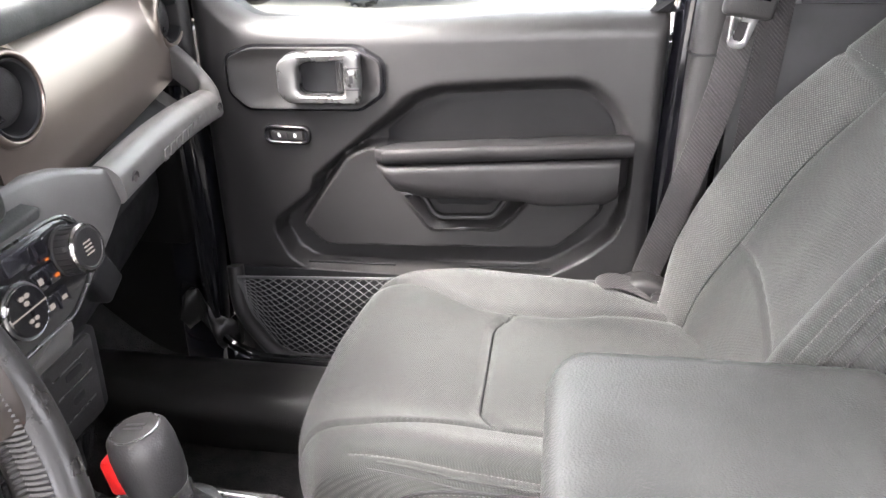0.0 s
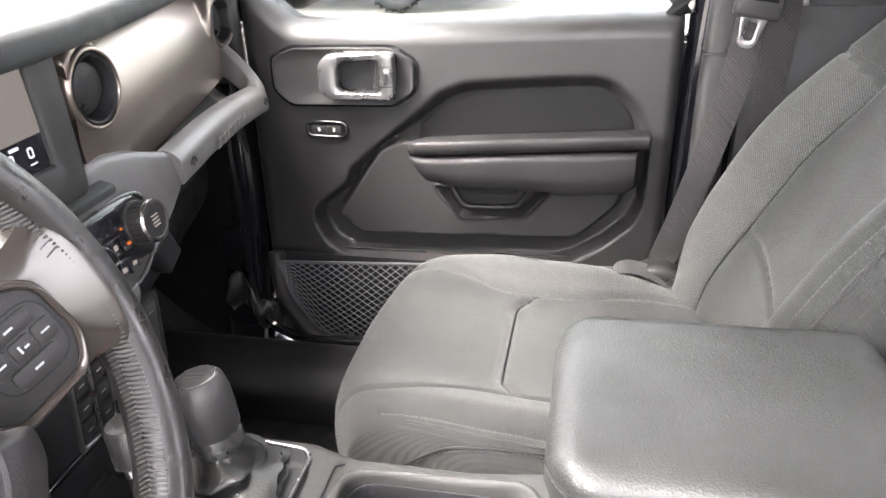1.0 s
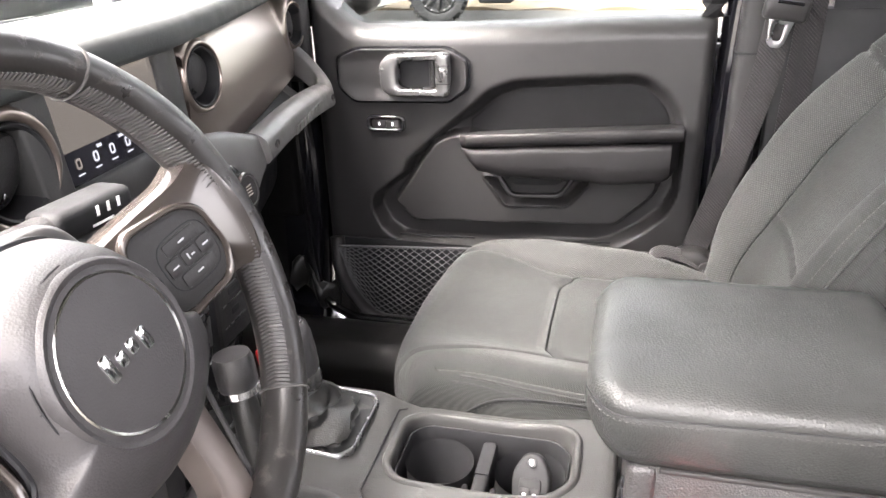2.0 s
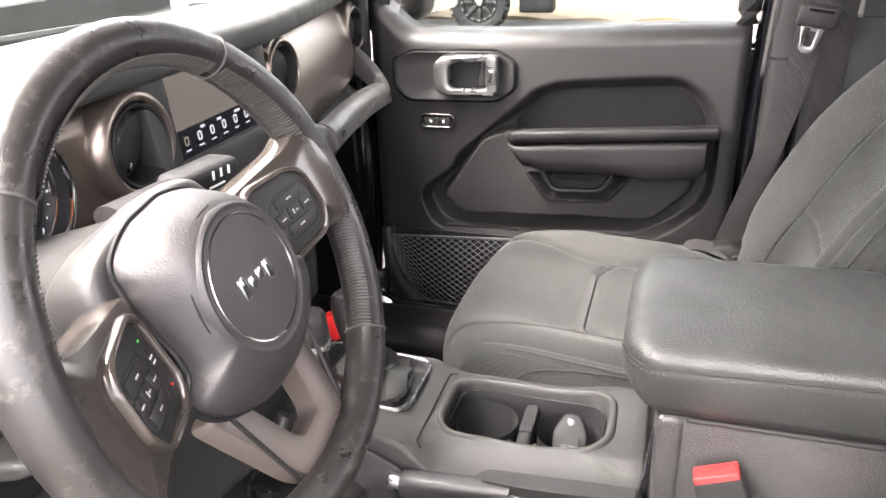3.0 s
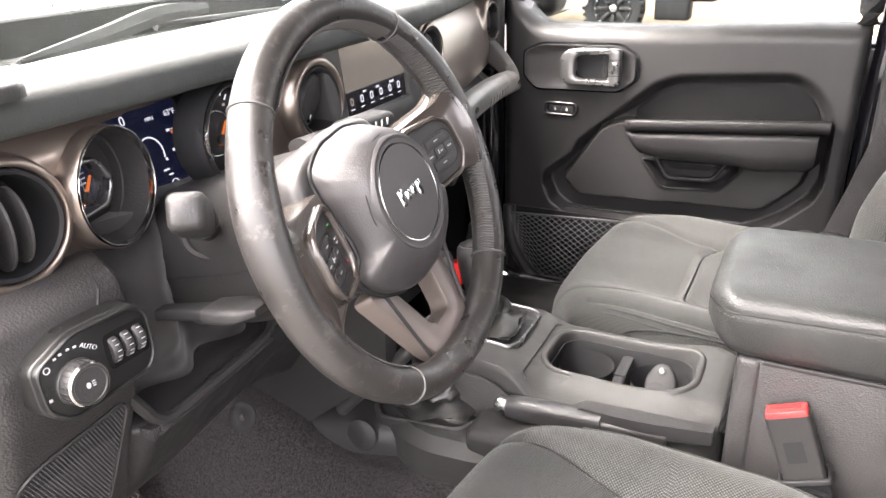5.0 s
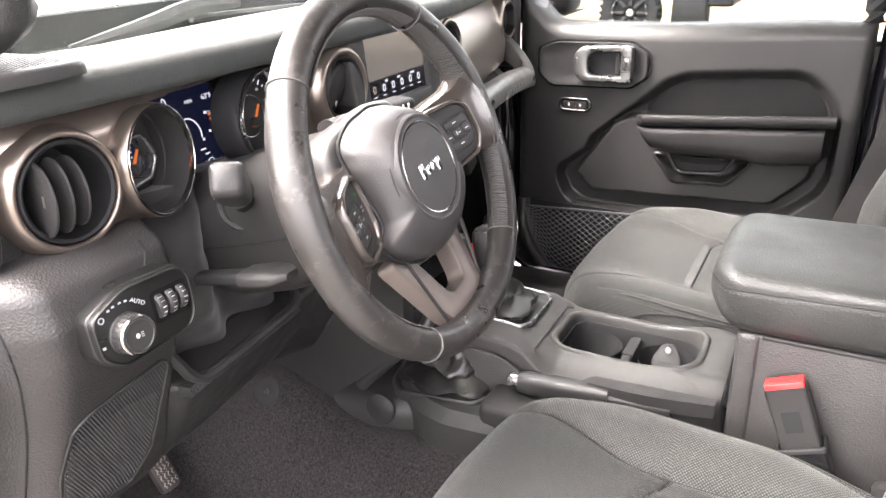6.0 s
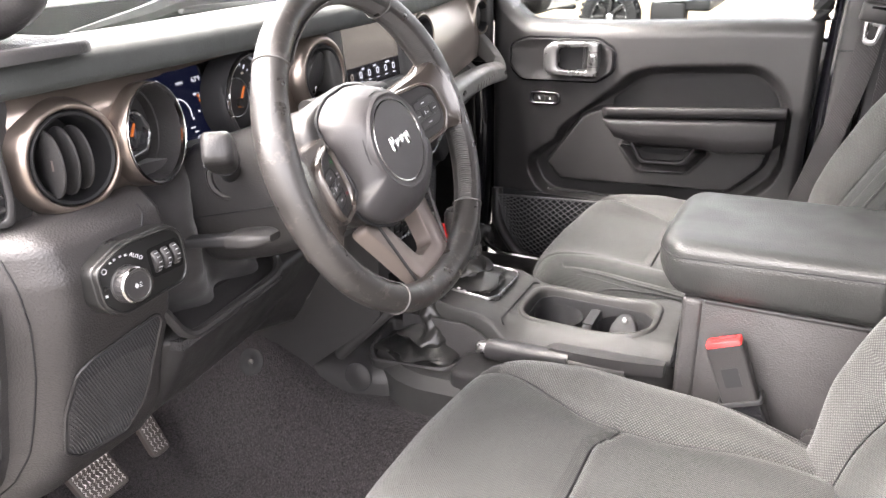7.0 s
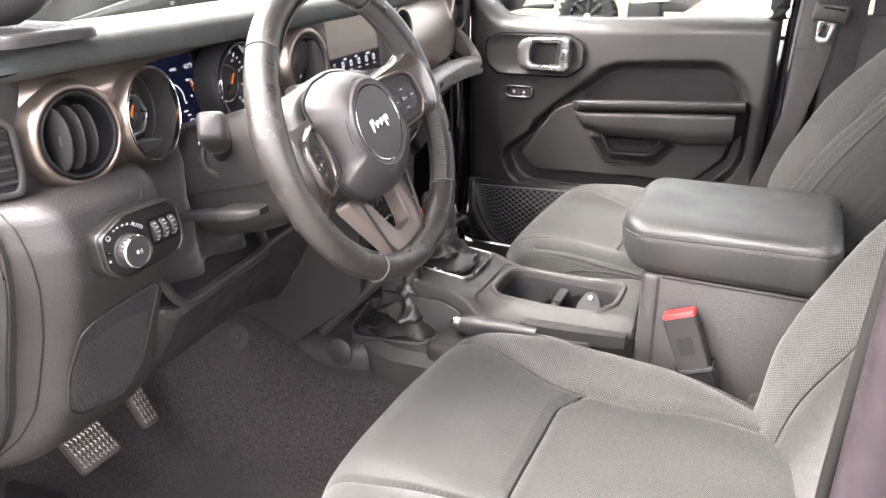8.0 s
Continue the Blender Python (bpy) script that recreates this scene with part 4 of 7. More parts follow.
lcd = part("display", prism(rrect(0.116, 0.110, 0.006), 0.003, dm, 0.001), GLOW_BLUE, cluster, "lit dark blue driver display")
# dark drum walls either side of the display
part("display_surround", hoop(rrect(0.140, 0.145, 0.012), rrect(0.116, 0.110, 0.008), 0.005, dm, 0.002, -0.01), DARK, cluster)
part("gauge_drum", lathe([(0.0580, 0.022), (0.0585, 0.0), (0.0590, -0.006), (0.0560, -0.008)], 48, axes((-0.450, *GAUGE_R), (1, 0.06, 0.06))), DARK, cluster)


def bars(mat, rows, m, name, parent):
    """Small rectangles (x, y, width, height) raised on a face."""
    for x, y, w, h in rows:
        part(name, box(w, h, 0.0005, m @ pose(x, y, 0.0002)), mat, parent)


def words(text, size, m, mat, name, parent):
    """Raised lettering in the built-in face."""
    cu = bpy.data.curves.new(name, "FONT")
    cu.body, cu.size, cu.align_x, cu.align_y, cu.extrude = text, size, "CENTER", "CENTER", 0.0002
    tmp = bpy.data.objects.new(name, cu)
    scene.collection.objects.link(tmp)
    bpy.context.view_layer.update()
    me = bpy.data.meshes.new_from_object(tmp.evaluated_get(bpy.context.evaluated_depsgraph_get()))
    bpy.data.objects.remove(tmp)
    bm = bmesh.new()
    bm.from_mesh(me)
    bpy.data.meshes.remove(me)
    bm.transform(m)
    return part(name, bm, mat, parent)


df = dm @ pose(0, 0, 0.0034)
words("0", 0.014, df @ pose(-0.018, 0.041, 0), GLOW_WHITE, "lettering", lcd)
words("MPH", 0.0058, df @ pose(0.017, 0.036, 0), GLOW_WHITE, "lettering", lcd)
words("63°F", 0.0088, df @ pose(0.047, 0.037, 0), GLOW_WHITE, "lettering", lcd)
part("range_arc", joined([tube([df @ Vector((0.004 + 0.016 * math.sin(a), 0.000 + 0.018 * math.cos(a), 0)) for a in [-0.4 + 2.4 * i / 16 for i in range(17)]], 0.0009, 4)]), GLOW_WHITE, lcd)
bars(GLOW_WHITE, [(0.014, -0.021, 0.008, 0.002), (0.018, -0.027, 0.006, 0.002), (0.030, -0.046, 0.009, 0.004)], df, "figure_bar", lcd)
bars(GLOW_WHITE, [(0.036, 0.019, 0.004, 0.003), (0.034, -0.003, 0.003, 0.003), (0.020, -0.010, 0.003, 0.003)], df, "status_icon", lcd)
part("status_icon", hoop(disc(0.0055, 16, 0.020, -0.038), disc(0.0045, 16, 0.020, -0.038), 0.0004, df, 0.0001), GLOW_WHITE, lcd)
part("fuel_bar", joined([box(0.0030, 0.0036, 0.0005, df @ pose(0.041 + 0.0008 * i, 0.016 - 0.0058 * i, 0)) for i in range(8)]), GLOW_ORANGE, lcd)
part("fuel_scale", joined([box(0.0007, 0.044, 0.0005, df @ pose(0.0465, -0.004, 0, 0, 0, 8)), box(0.006, 0.0007, 0.0005, df @ pose(0.041, 0.0195, 0))]), GLOW_WHITE, lcd)
bars(GLOW_RED, [(0.050, -0.034, 0.003, 0.002)], df, "status_icon", lcd)

# touchscreen
sm = axes((-0.436, -0.054, 1.342), (1, 0, 0.10))
screen = part("touchscreen", hoop(rounded([(-0.118, -0.088), (0.118, -0.088), (0.126, 0.055), (0.112, 0.073), (-0.112, 0.073), (-0.126, 0.055)], 0.012), rounded([(-0.084, -0.0475), (0.084, -0.0475), (0.084, 0.02), (0.084, 0.051), (-0.084, 0.051), (-0.084, 0.02)], 0.004), 0.012, sm, 0.005, -0.03), DECK_SKIN, dash, "touchscreen in a thick black surround")
glass_face = sm @ pose(0, 0.0015, 0.001)
part("screen_glass", prism(rrect(0.172, 0.102, 0.003), 0.003, glass_face), SCREEN, screen, "glossy screen reflecting the sky")
gf = glass_face @ pose(0, 0, 0.0034)
bars(SCREEN_LIT, [(0.0, 0.0155, 0.168, 0.064)], gf @ pose(0, 0, -0.0002), "screen_picture", screen)
icons = []
for i in range(6):
    icons.append(hoop(rrect(0.0075, 0.0105, 0.003, 3, -0.064 + 0.0255 * i, -0.030), rrect(0.0042, 0.0066, 0.0018, 3, -0.064 + 0.0255 * i, -0.030), 0.0005, gf, 0.0001))
for ic in icons[1:]:
    part("menu_icon", ic, GLOW_WHITE, screen)
part("menu_icon", icons[0], GLOW_DIM, screen)
bars(GLOW_WHITE, [(-0.064 + 0.0255 * i, -0.0405, 0.009, 0.0014) for i in range(6)] + [(-0.05, 0.044, 0.008, 0.003), (-0.01, 0.044, 0.006, 0.003), (0.03, 0.044, 0.010, 0.003)], gf, "menu_caption_bar", screen)
bars(GLOW_WHITE, [(0.045, -0.0215, 0.012, 0.003), (0.005, -0.0215, 0.008, 0.003), (-0.03, -0.0215, 0.007, 0.003)], gf, "status_bar", screen)
part("screen_ledge", box(0.05, 0.25, 0.012, pose(-0.432, -0.033, 1.254, 0, 12, 0), 0.004, 3), PAD, dash)


# centre stack under the screen
def stack_at(u, v):
    y = -0.205 + 0.345 * u
    z = 0.955 + 0.297 * v
    edge = ease((abs(y + 0.033) - 0.125) / 0.05)
    x = line_at([(0.955, -0.47), (1.03, -0.44), (1.12, -0.410), (1.20, -0.432), (1.252, -0.446)], z)
    return (x - 0.035 * edge, y, z)


part("centre_panel", sheet(stack_at, 60, 40, (-0.06, 0, 0)), LIT_DASH_SKIN, dash)
cm = axes((-0.415, -0.042, 1.192), (1, 0, 0.20))
CLIMATE = rounded([(-0.188, 0.018), (-0.165, 0.036), (0.145, 0.040), (0.176, 0.035), (0.190, 0.004), (0.176, -0.028), (0.130, -0.050), (-0.13, -0.050), (-0.185, -0.025)], 0.016)
climate = part("climate_panel", prism(CLIMATE, 0.006, cm, 0.003), GLOSS, dash, "glossy black climate panel with knobs")
part("climate_rim", hoop([(a * 1.03, b * 1.06) for a, b in CLIMATE], [(a * 0.995, b * 0.99) for a, b in CLIMATE], 0.0075, cm, 0.002), SATIN, climate)


def dial(m, r, h, mark=True, name="knob", parent=None, mat=None):
    k = part(name, lathe([(r * 1.05, 0), (r * 1.05, h * 0.15), (r, h * 0.2), (r * 0.97, h * 0.86), (r * 0.90, h), (r * 0.80, h * 1.02), (r * 0.76, h * 0.97), (0, h * 0.96)], 40, m), mat or PLASTIC, parent)
    part("knob_ring", lathe([(r * 0.99, h * 0.84), (r * 1.0, h * 0.90), (r * 0.93, h * 0.995), (r * 0.90, h * 0.99), (r * 0.93, h * 0.85)], 40, m, True), BADGE, k)
    ribs = [box(r * 0.05, r * 0.06, h * 0.5, m @ Matrix.Rotation(2 * math.pi * i / 24, 4, "Z") @ pose(r * 0.99, 0, h * 0.5), 0) for i in range(24)]
    part("knob_rib", joined(ribs), DARK, k)
    if mark:
        part("knob_mark", joined([box(r * 0.5, r * 0.07, 0.0006, m @ pose(0, r * (0.24 - 0.16 * i), h * 0.965)) for i in range(4)]), GLOW_DIM, k)
    return k


dial(cm @ pose(0.158, 0.006, 0.005), 0.024, 0.026, parent=climate)
dial(cm @ pose(-0.158, 0.006, 0.005), 0.024, 0.026, parent=climate)
fan = part("fan_dial", lathe([(0.025, 0), (0.025, 0.010), (0.0225, 0.014), (0.0, 0.0145)], 40, cm @ pose(0.072, -0.012, 0.004)), GLOSS, climate, "round fan dial with white symbols")
fm = cm @ pose(0.072, -0.012, 0.0188)
part("dial_symbol", joined([prism(disc(0.0035, 8, 0.004 * math.cos(a), 0.011 + 0.004 * math.sin(a), 0.7), 0.0004, fm) for a in (0.5, 2.6, 4.7)] + [prism(disc(0.003, 8, 0.004 * math.cos(a), -0.011 + 0.004 * math.sin(a), 0.7), 0.0004, fm) for a in (0.5, 2.6, 4.7)] + [box(0.046, 0.0012, 0.0006, fm)]), GLOW_DIM, fan)
part("dial_ring", lathe([(0.025, 0.008), (0.0263, 0.010), (0.025, 0.0125), (0.0235, 0.012)], 40, cm @ pose(0.072, -0.012, 0.004), True), SATIN, fan)
for i, x in enumerate((0.108, 0.127)):
    for j, yv in enumerate((0.022, -0.002, -0.028)):
        part("climate_button", prism(rrect(0.017, 0.019, 0.003), 0.003, cm @ pose(x, yv, 0.005), 0.001), SCREEN, climate)
bars(GLOW_DIM, [(0.108, -0.002, 0.006, 0.006), (0.127, -0.028, 0.007, 0.004), (0.108, -0.028, 0.007, 0.005)], cm @ pose(0, 0, 0.0085), "button_symbol", climate)
bars(GLOW_ORANGE, [(0.130, -0.006, 0.006, 0.003), (0.126, 0.012, 0.004, 0.002)], cm @ pose(0, 0, 0.0088), "button_lamp", climate)
part("climate_strip", prism(rrect(0.055, 0.018, 0.004, cx=0.105, cy=0.026), 0.004, cm @ pose(0, 0, 0.004), 0.001), SCREEN, climate)

# switch bank with satin frames, tuning knob, lower cubby
km = axes((-0.424, -0.010, 1.055), (1, 0, -0.04))
bank = part("switch_bank", prism(rrect(0.29, 0.105, 0.012), 0.006, km, 0.002), DARK, dash, "black switch bank with satin silver frames")
for cx in (0.000,):
    fr = part("switch_frame", hoop(rounded([(cx - 0.034, -0.046), (cx + 0.030, -0.050), (cx + 0.034, 0.044), (cx - 0.030, 0.048)], 0.006), rounded([(cx - 0.029, -0.041), (cx + 0.026, -0.045), (cx + 0.029, 0.039), (cx - 0.026, 0.043)], 0.004), 0.011, km, 0.002), SATIN, bank)
    part("switch_divider", box(0.006, 0.090, 0.006, km @ pose(cx, 0, 0.008), 0.002), SATIN, fr)
    for sx in (-0.015, 0.015):
        for sy in (-0.027, 0.0, 0.027):
            part("switch", prism(rrect(0.021, 0.023, 0.003), 0.006, km @ pose(cx + sx, sy, 0.004, 5, 0, 0), 0.002), PLASTIC, fr)
            part("switch_mark", box(0.008, 0.0015, 0.0006, km @ pose(cx + sx, sy, 0.0103, 5, 0, 0)), DIM_INK, fr)
dial(km @ pose(-0.108, 0.0, 0.004), 0.021, 0.016, False, parent=bank)
flap = part("media_flap", prism(rrect(0.080, 0.098, 0.006, cx=0.092), 0.010, km, 0.003), PLASTIC, bank, "black media flap with slots")
for sy, w in ((0.034, 0.060), (0.010, 0.060), (-0.022, 0.056)):
    part("flap_groove", box(w, 0.0016, 0.0006, km @ pose(0.092, sy, 0.0102)), SATIN, flap)
for sy, w in ((0.024, 0.026), (-0.006, 0.018)):
    part("port_cover", prism(rrect(w, 0.009, 0.002, cx=0.094, cy=sy), 0.0015, km @ pose(0, 0, 0.0098), 0.0005), DARK, flap)
part("cubby", box(0.08, 0.25, 0.06, pose(-0.468, -0.033, 0.975), 0.01, 3), DARK, dash, "dark cubby under the switches")
part("cubby_rim", hoop(rrect(0.27, 0.062, 0.015), rrect(0.245, 0.045, 0.012), 0.006, axes((-0.430, -0.033, 0.982), (1, 0, -0.3)), 0.002), GLOSS, dash)

# passenger side: lower shelf, glove box, grab bar
def tray_at(u, v):
    """Narrow tray between the silver trim and the grab bar: a back that slopes out to a lip."""
    y = 0.150 + 0.470 * u
    return (dash_x(y) - 0.014 + 0.050 * (1 - v) ** 1.3 - 0.008 * u, y, 1.196 + 0.040 * v)


tray = part("tray", sheet(tray_at, 40, 10, (-0.03, 0, -0.01)), LIT_DASH_SKIN, dash, "narrow black tray under the silver trim")
part("tray_insert", sheet(lambda u, v: tuple(Vector(tray_at(0.14 + 0.74 * u, 0.18 + 0.50 * v)) + Vector((0.0022, 0, 0.0022))), 30, 4, (-0.002, 0, -0.002)), DARK, tray)
part("tray_floor", sheet(lambda u, v: (dash_x(0.15 + 0.47 * u) + 0.034 - 0.07 * v, 0.15 + 0.47 * u, 1.194), 20, 3, (0, 0, -0.02)), DARK, dash)
part("glove_box", sheet(lambda u, v: (dash_x(0.15 + 0.5 * u) - 0.06 + 0.045 * math.sin(math.pi * min(1, v + 0.25)) - 0.10 * (1 - v) ** 2, 0.15 + 0.50 * u, 0.93 + 0.25 * v), 30, 20, (-0.08, 0, 0)), DARK, dash, "black glove box lid in shadow")


def bar_path(u):
    return Vector((-0.421 - 0.056 * u, 0.226 + 0.384 * u, 1.226 - 0.018 * u + 0.008 * math.sin(math.pi * u)))


BAR = rounded([(-0.014, -0.024), (0.008, -0.026), (0.014, -0.018), (0.010, 0.006), (-0.002, 0.017), (-0.020, 0.019)], 0.006)
# bar, mount and wing take the dash plastic with daylight in its colour
grab = part("grab_bar", loft([[bar_path(i / 24) + Vector((a, 0.12 * a, b)) for a, b in BAR] for i in range(25)]), LIT_DASH_SKIN, dash, "black passenger grab bar with raised lettering shapes")
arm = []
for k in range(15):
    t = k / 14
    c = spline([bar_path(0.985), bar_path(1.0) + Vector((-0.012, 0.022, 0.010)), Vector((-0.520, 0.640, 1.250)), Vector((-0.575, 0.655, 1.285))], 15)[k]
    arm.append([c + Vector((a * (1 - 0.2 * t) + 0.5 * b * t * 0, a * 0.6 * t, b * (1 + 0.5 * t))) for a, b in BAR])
part("bar_mount", loft(arm), LIT_DASH_SKIN, grab)
for u in (0.085, 0.965):
    bmx = axes(bar_path(u) + Vector((0.0118, 0, -0.009)), (1, 0.12, -0.15))
    part("bolt_well", lathe([(0.0095, 0.0), (0.0090, 0.0016), (0.0080, 0.0010), (0, 0.0010)], 20, bmx), DARK, grab)
    part("bolt", lathe([(0.0048, 0), (0.0048, 0.0018), (0.003, 0.0024), (0, 0.002)], 6, bmx), PEDAL, grab)
bars(LIT_DASH_SKIN, [(0.024 * i - 0.066, -0.0, 0.015, 0.015) for i in range(8)], axes(bar_path(0.5) + Vector((0.0145, 0, -0.012)), (0.97, 0.18, -0.16), (-0.185, 0.98, -0.045)) @ Matrix.Diagonal((1.1, 1, 3, 1)), "raised_mark", grab)
def wing_x(y, z):
    return -0.416 - 0.003 * ease((y - 0.14) / 0.09) + 0.15 * (1.215 - z)


wing_rings = []
for k in range(24):
    y = 0.020 + 0.218 * k / 23
    zt = line_at([(0.02, 1.278), (0.110, 1.277), (0.160, 1.266), (0.232, 1.240), (0.238, 1.237)], y)
    zb = line_at([(0.02, 1.120), (0.10, 1.140), (0.150, 1.156), (0.200, 1.178), (0.238, 1.200)], y)
    wing_rings.append([(x, y, z) for x, z in ((wing_x(y, zt) - 0.060, zt - 0.004), (wing_x(y, zt) - 0.010, zt), (wing_x(y, zt) - 0.003, zt - 0.002), (wing_x(y, zt), zt - 0.008),
                                              (wing_x(y, zb), zb + 0.010), (wing_x(y, zb) - 0.003, zb + 0.003), (wing_x(y, zb) - 0.010, zb), (wing_x(y, zb) - 0.060, zb + 0.004))])
part("grab_bar_wing", loft(wing_rings), LIT_DASH_SKIN, dash, "black moulded wing at the end of the grab bar", angle=50)
part("wing_joint", tube([(wing_x(0.2385, z) + 0.0005, 0.2385, z) for z in (1.204, 1.215, 1.226, 1.233)], 0.0013, 5), DARK, dash)
part("wing_pocket", box(0.03, 0.040, 0.050, pose(-0.440, 0.190, 1.128, 28, 0, 0), 0.006, 3), DARK, dash)

# driver's lower panel: lamp switches above, speaker grille below
KNEE_X = [(0.86, -0.600), (0.914, -0.523), (0.96, -0.478), (1.01, -0.447), (1.07, -0.427), (1.12, -0.408), (1.18, -0.390), (1.22, -0.386), (1.255, -0.395), (1.275, -0.425)]


def knee_left(u, v):
    z = 0.885 + 0.385 * v
    left = -0.735 + 0.02 * (1.27 - z)
    y = left + (-0.556 - left + 0.03 * ease((1.05 - z) / 0.2)) * u
    x = line_at(KNEE_X, z)
    x -= 0.055 * max(0, (0.28 - u) / 0.28) ** 2.2 + 0.012 * max(0, (u - 0.93) / 0.07) ** 2
    return (x, y, z)


knee = part("lower_panel", sheet(knee_left, 50, 70, (-0.05, 0, 0)), KNEE_HIDE, dash, "black lower panel beside the steering column", angle=60)
part("end_cap", sheet(lambda u, v: (line_at(KNEE_X, 0.90 + 0.40 * v) - 0.05 - 0.12 * u, -0.738 - 0.004 * math.sin(3 * u), 0.90 + 0.40 * v), 10, 24, (0, 0.03, 0)), PLASTIC, dash)
part("end_cap_seam", tube(spline([(-0.478, -0.7385, 1.285), (-0.442, -0.7385, 1.20), (-0.478, -0.7385, 1.08), (-0.515, -0.7385, 0.98), (-0.58, -0.7385, 0.90)], 20), 0.0018, 5), DARK, dash)
# side window demister vent
part("end_filler", box(0.02, 0.075, 0.17, pose(-0.466, -0.700, 1.318), 0.006), PLASTIC, dash)
dv = axes((-0.446, -0.708, 1.316), (1, -0.30, 0.05))
demist = part("demister_vent", hoop(rounded([(-0.030, -0.040), (0.012, -0.044), (0.018, -0.02), (0.018, 0.03), (0.006, 0.040), (-0.030, 0.042)], 0.008), rounded([(-0.026, -0.033), (0.006, -0.036), (0.011, -0.018), (0.011, 0.025), (0.003, 0.032), (-0.026, 0.034)], 0.006), 0.006, dv, 0.002), PLASTIC, dash, "small slatted demister vent")
part("vent_back", prism(rrect(0.04, 0.072, 0.006, cx=-0.008), 0.001, dv @ pose(0, 0, -0.006)), DARK, demist)
for i in range(5):
    part("vent_slat", box(0.034, 0.0025, 0.010, dv @ pose(-0.008, -0.026 + 0.013 * i, -0.001, 25, 0, 0), 0.0008), PLASTIC, demist)

# lamp switch plate
lp = axes((-0.368, -0.624, 1.210), (1, -0.06, 0.12)) @ Matrix.Diagonal((0.87, 0.87, 0.95, 1))
LP = rounded([(-0.062, -0.020), (-0.042, -0.040), (0.050, -0.034), (0.060, -0.020), (0.062, 0.026), (0.050, 0.038), (-0.020, 0.040), (-0.062, 0.022)], 0.010)
part("switch_plinth", prism([(a * 1.03, b * 1.04) for a, b in LP], 0.028, lp @ pose(0, 0, -0.026), 0.003, 3), SATIN_BLACK, dash)
lamp_plate = part("light_switch_plate", prism(LP, 0.007, lp, 0.003), SATIN_BLACK, dash, "black headlight switch plate with a rotary knob")
part("plate_rim", hoop([(a * 1.005, b * 1.005) for a, b in LP], [(a * 0.94, b * 0.91) for a, b in LP], 0.0095, lp, 0.002), SATIN_BLACK, lamp_plate)
part("wheel_well", prism(rrect(0.047, 0.036, 0.006, cx=0.032, cy=0.004), 0.0006, lp @ pose(0, 0, 0.007)), BLACK, lamp_plate)
lamp_knob = dial(lp @ pose(-0.026, -0.006, 0.006), 0.021, 0.019, False, "rotary_knob", lamp_plate)
words("AUTO", 0.0066, lp @ pose(-0.006, 0.020, 0.0074, 0, 0, -35), DIM_INK, "lettering", lamp_plate)
ticks = [hoop(disc(0.0035, 12, -0.050, 0.018), disc(0.0025, 12, -0.050, 0.018), 0.0005, lp @ pose(0, 0, 0.007), 0.0001)]
for x, yv in ((-0.040, 0.0245), (-0.034, 0.0262), (-0.026, 0.027), (-0.019, 0.0262)):
    ticks.append(box(0.0032, 0.0022, 0.0005, lp @ pose(x, yv, 0.0072)))
ticks.append(box(0.0035, 0.003, 0.0005, lp @ pose(-0.055, -0.010, 0.0072)))
for tick in ticks:
    part("switch_symbol", tick, DIM_INK, lamp_plate)
part("knob_symbol", joined([prism(disc(0.0022, 10, -0.002, 0, 1.3), 0.0005, lp @ pose(-0.026, -0.006, 0.0244))] + [box(0.003, 0.0006, 0.0005, lp @ pose(-0.0225, -0.0085 + 0.0022 * i, 0.0247)) for i in range(3)]), DIM_INK, lamp_knob)
for i, x in enumerate((0.018, 0.032, 0.046)):
    part("thumb_wheel", lathe([(0.0001, -0.005), (0.015, -0.005), (0.0165, -0.003), (0.0165, 0.003), (0.015, 0.005), (0.0001, 0.005)], 28, lp @ pose(x, 0.004, -0.002, 0, 90, 0)), PLASTIC, lamp_plate)
    part("wheel_mark", joined([box(0.0045, 0.0007, 0.0007, lp @ pose(x, 0.004, -0.002) @ Matrix.Rotation(radians(a), 4, "X") @ pose(0, 0, 0.0166)) for a in (-40, -22, 0, 22, 40)]), DIM_INK, lamp_plate)

# speaker grille
GRILLE = rounded([(-0.690, 1.112), (-0.672, 1.121), (-0.583, 1.132), (-0.576, 1.122), (-0.579, 1.075), (-0.586, 1.02), (-0.600, 0.966), (-0.672, 0.980), (-0.696, 1.003), (-0.698, 1.06)], 0.010)


def on_knee(y, z, lift):
    left = -0.735 + 0.02 * (1.27 - z)
    right = -0.556 + 0.03 * ease((1.05 - z) / 0.2)
    u = (y - left) / (right - left)
    p = Vector(knee_left(u, (z - 0.885) / 0.385))
    return p + Vector((lift, 0, lift * 0.3))


bm = bmesh.new()
ring = [bm.verts.new(on_knee(a, b, 0.0022)) for a, b in GRILLE]
ring2 = [bm.verts.new(on_knee(a, b, -0.004)) for a, b in GRILLE]
for i in range(len(ring)):
    bm.faces.new((ring[i], ring[(i + 1) % len(ring)], ring2[(i + 1) % len(ring)], ring2[i]))
fill = bm.faces.new(ring)
grille = part("speaker_grille", bm, DARK, dash, "dotted black speaker grille")
bm = bmesh.new()
step = 0.0036
for i in range(36):
    for j in range(56):
        y, z = -0.698 + step * (i + 0.5 * (j % 2)), 0.955 + step * 0.9 * j
        if sdf(GRILLE, y, z) < -0.003:
            c = on_knee(y, z, 0.0030)
            q = [bm.verts.new(c + Vector((0, a, b))) for a, b in ((-0.0012, 0), (0, 0.0011), (0.0012, 0), (0, -0.0011))]
            t = bm.verts.new(c + Vector((0.0008, 0, 0)))
            for k in range(4):
                bm.faces.new((q[k], q[(k + 1) % 4], t))
part("grille_stud", bm, PLASTIC, grille)
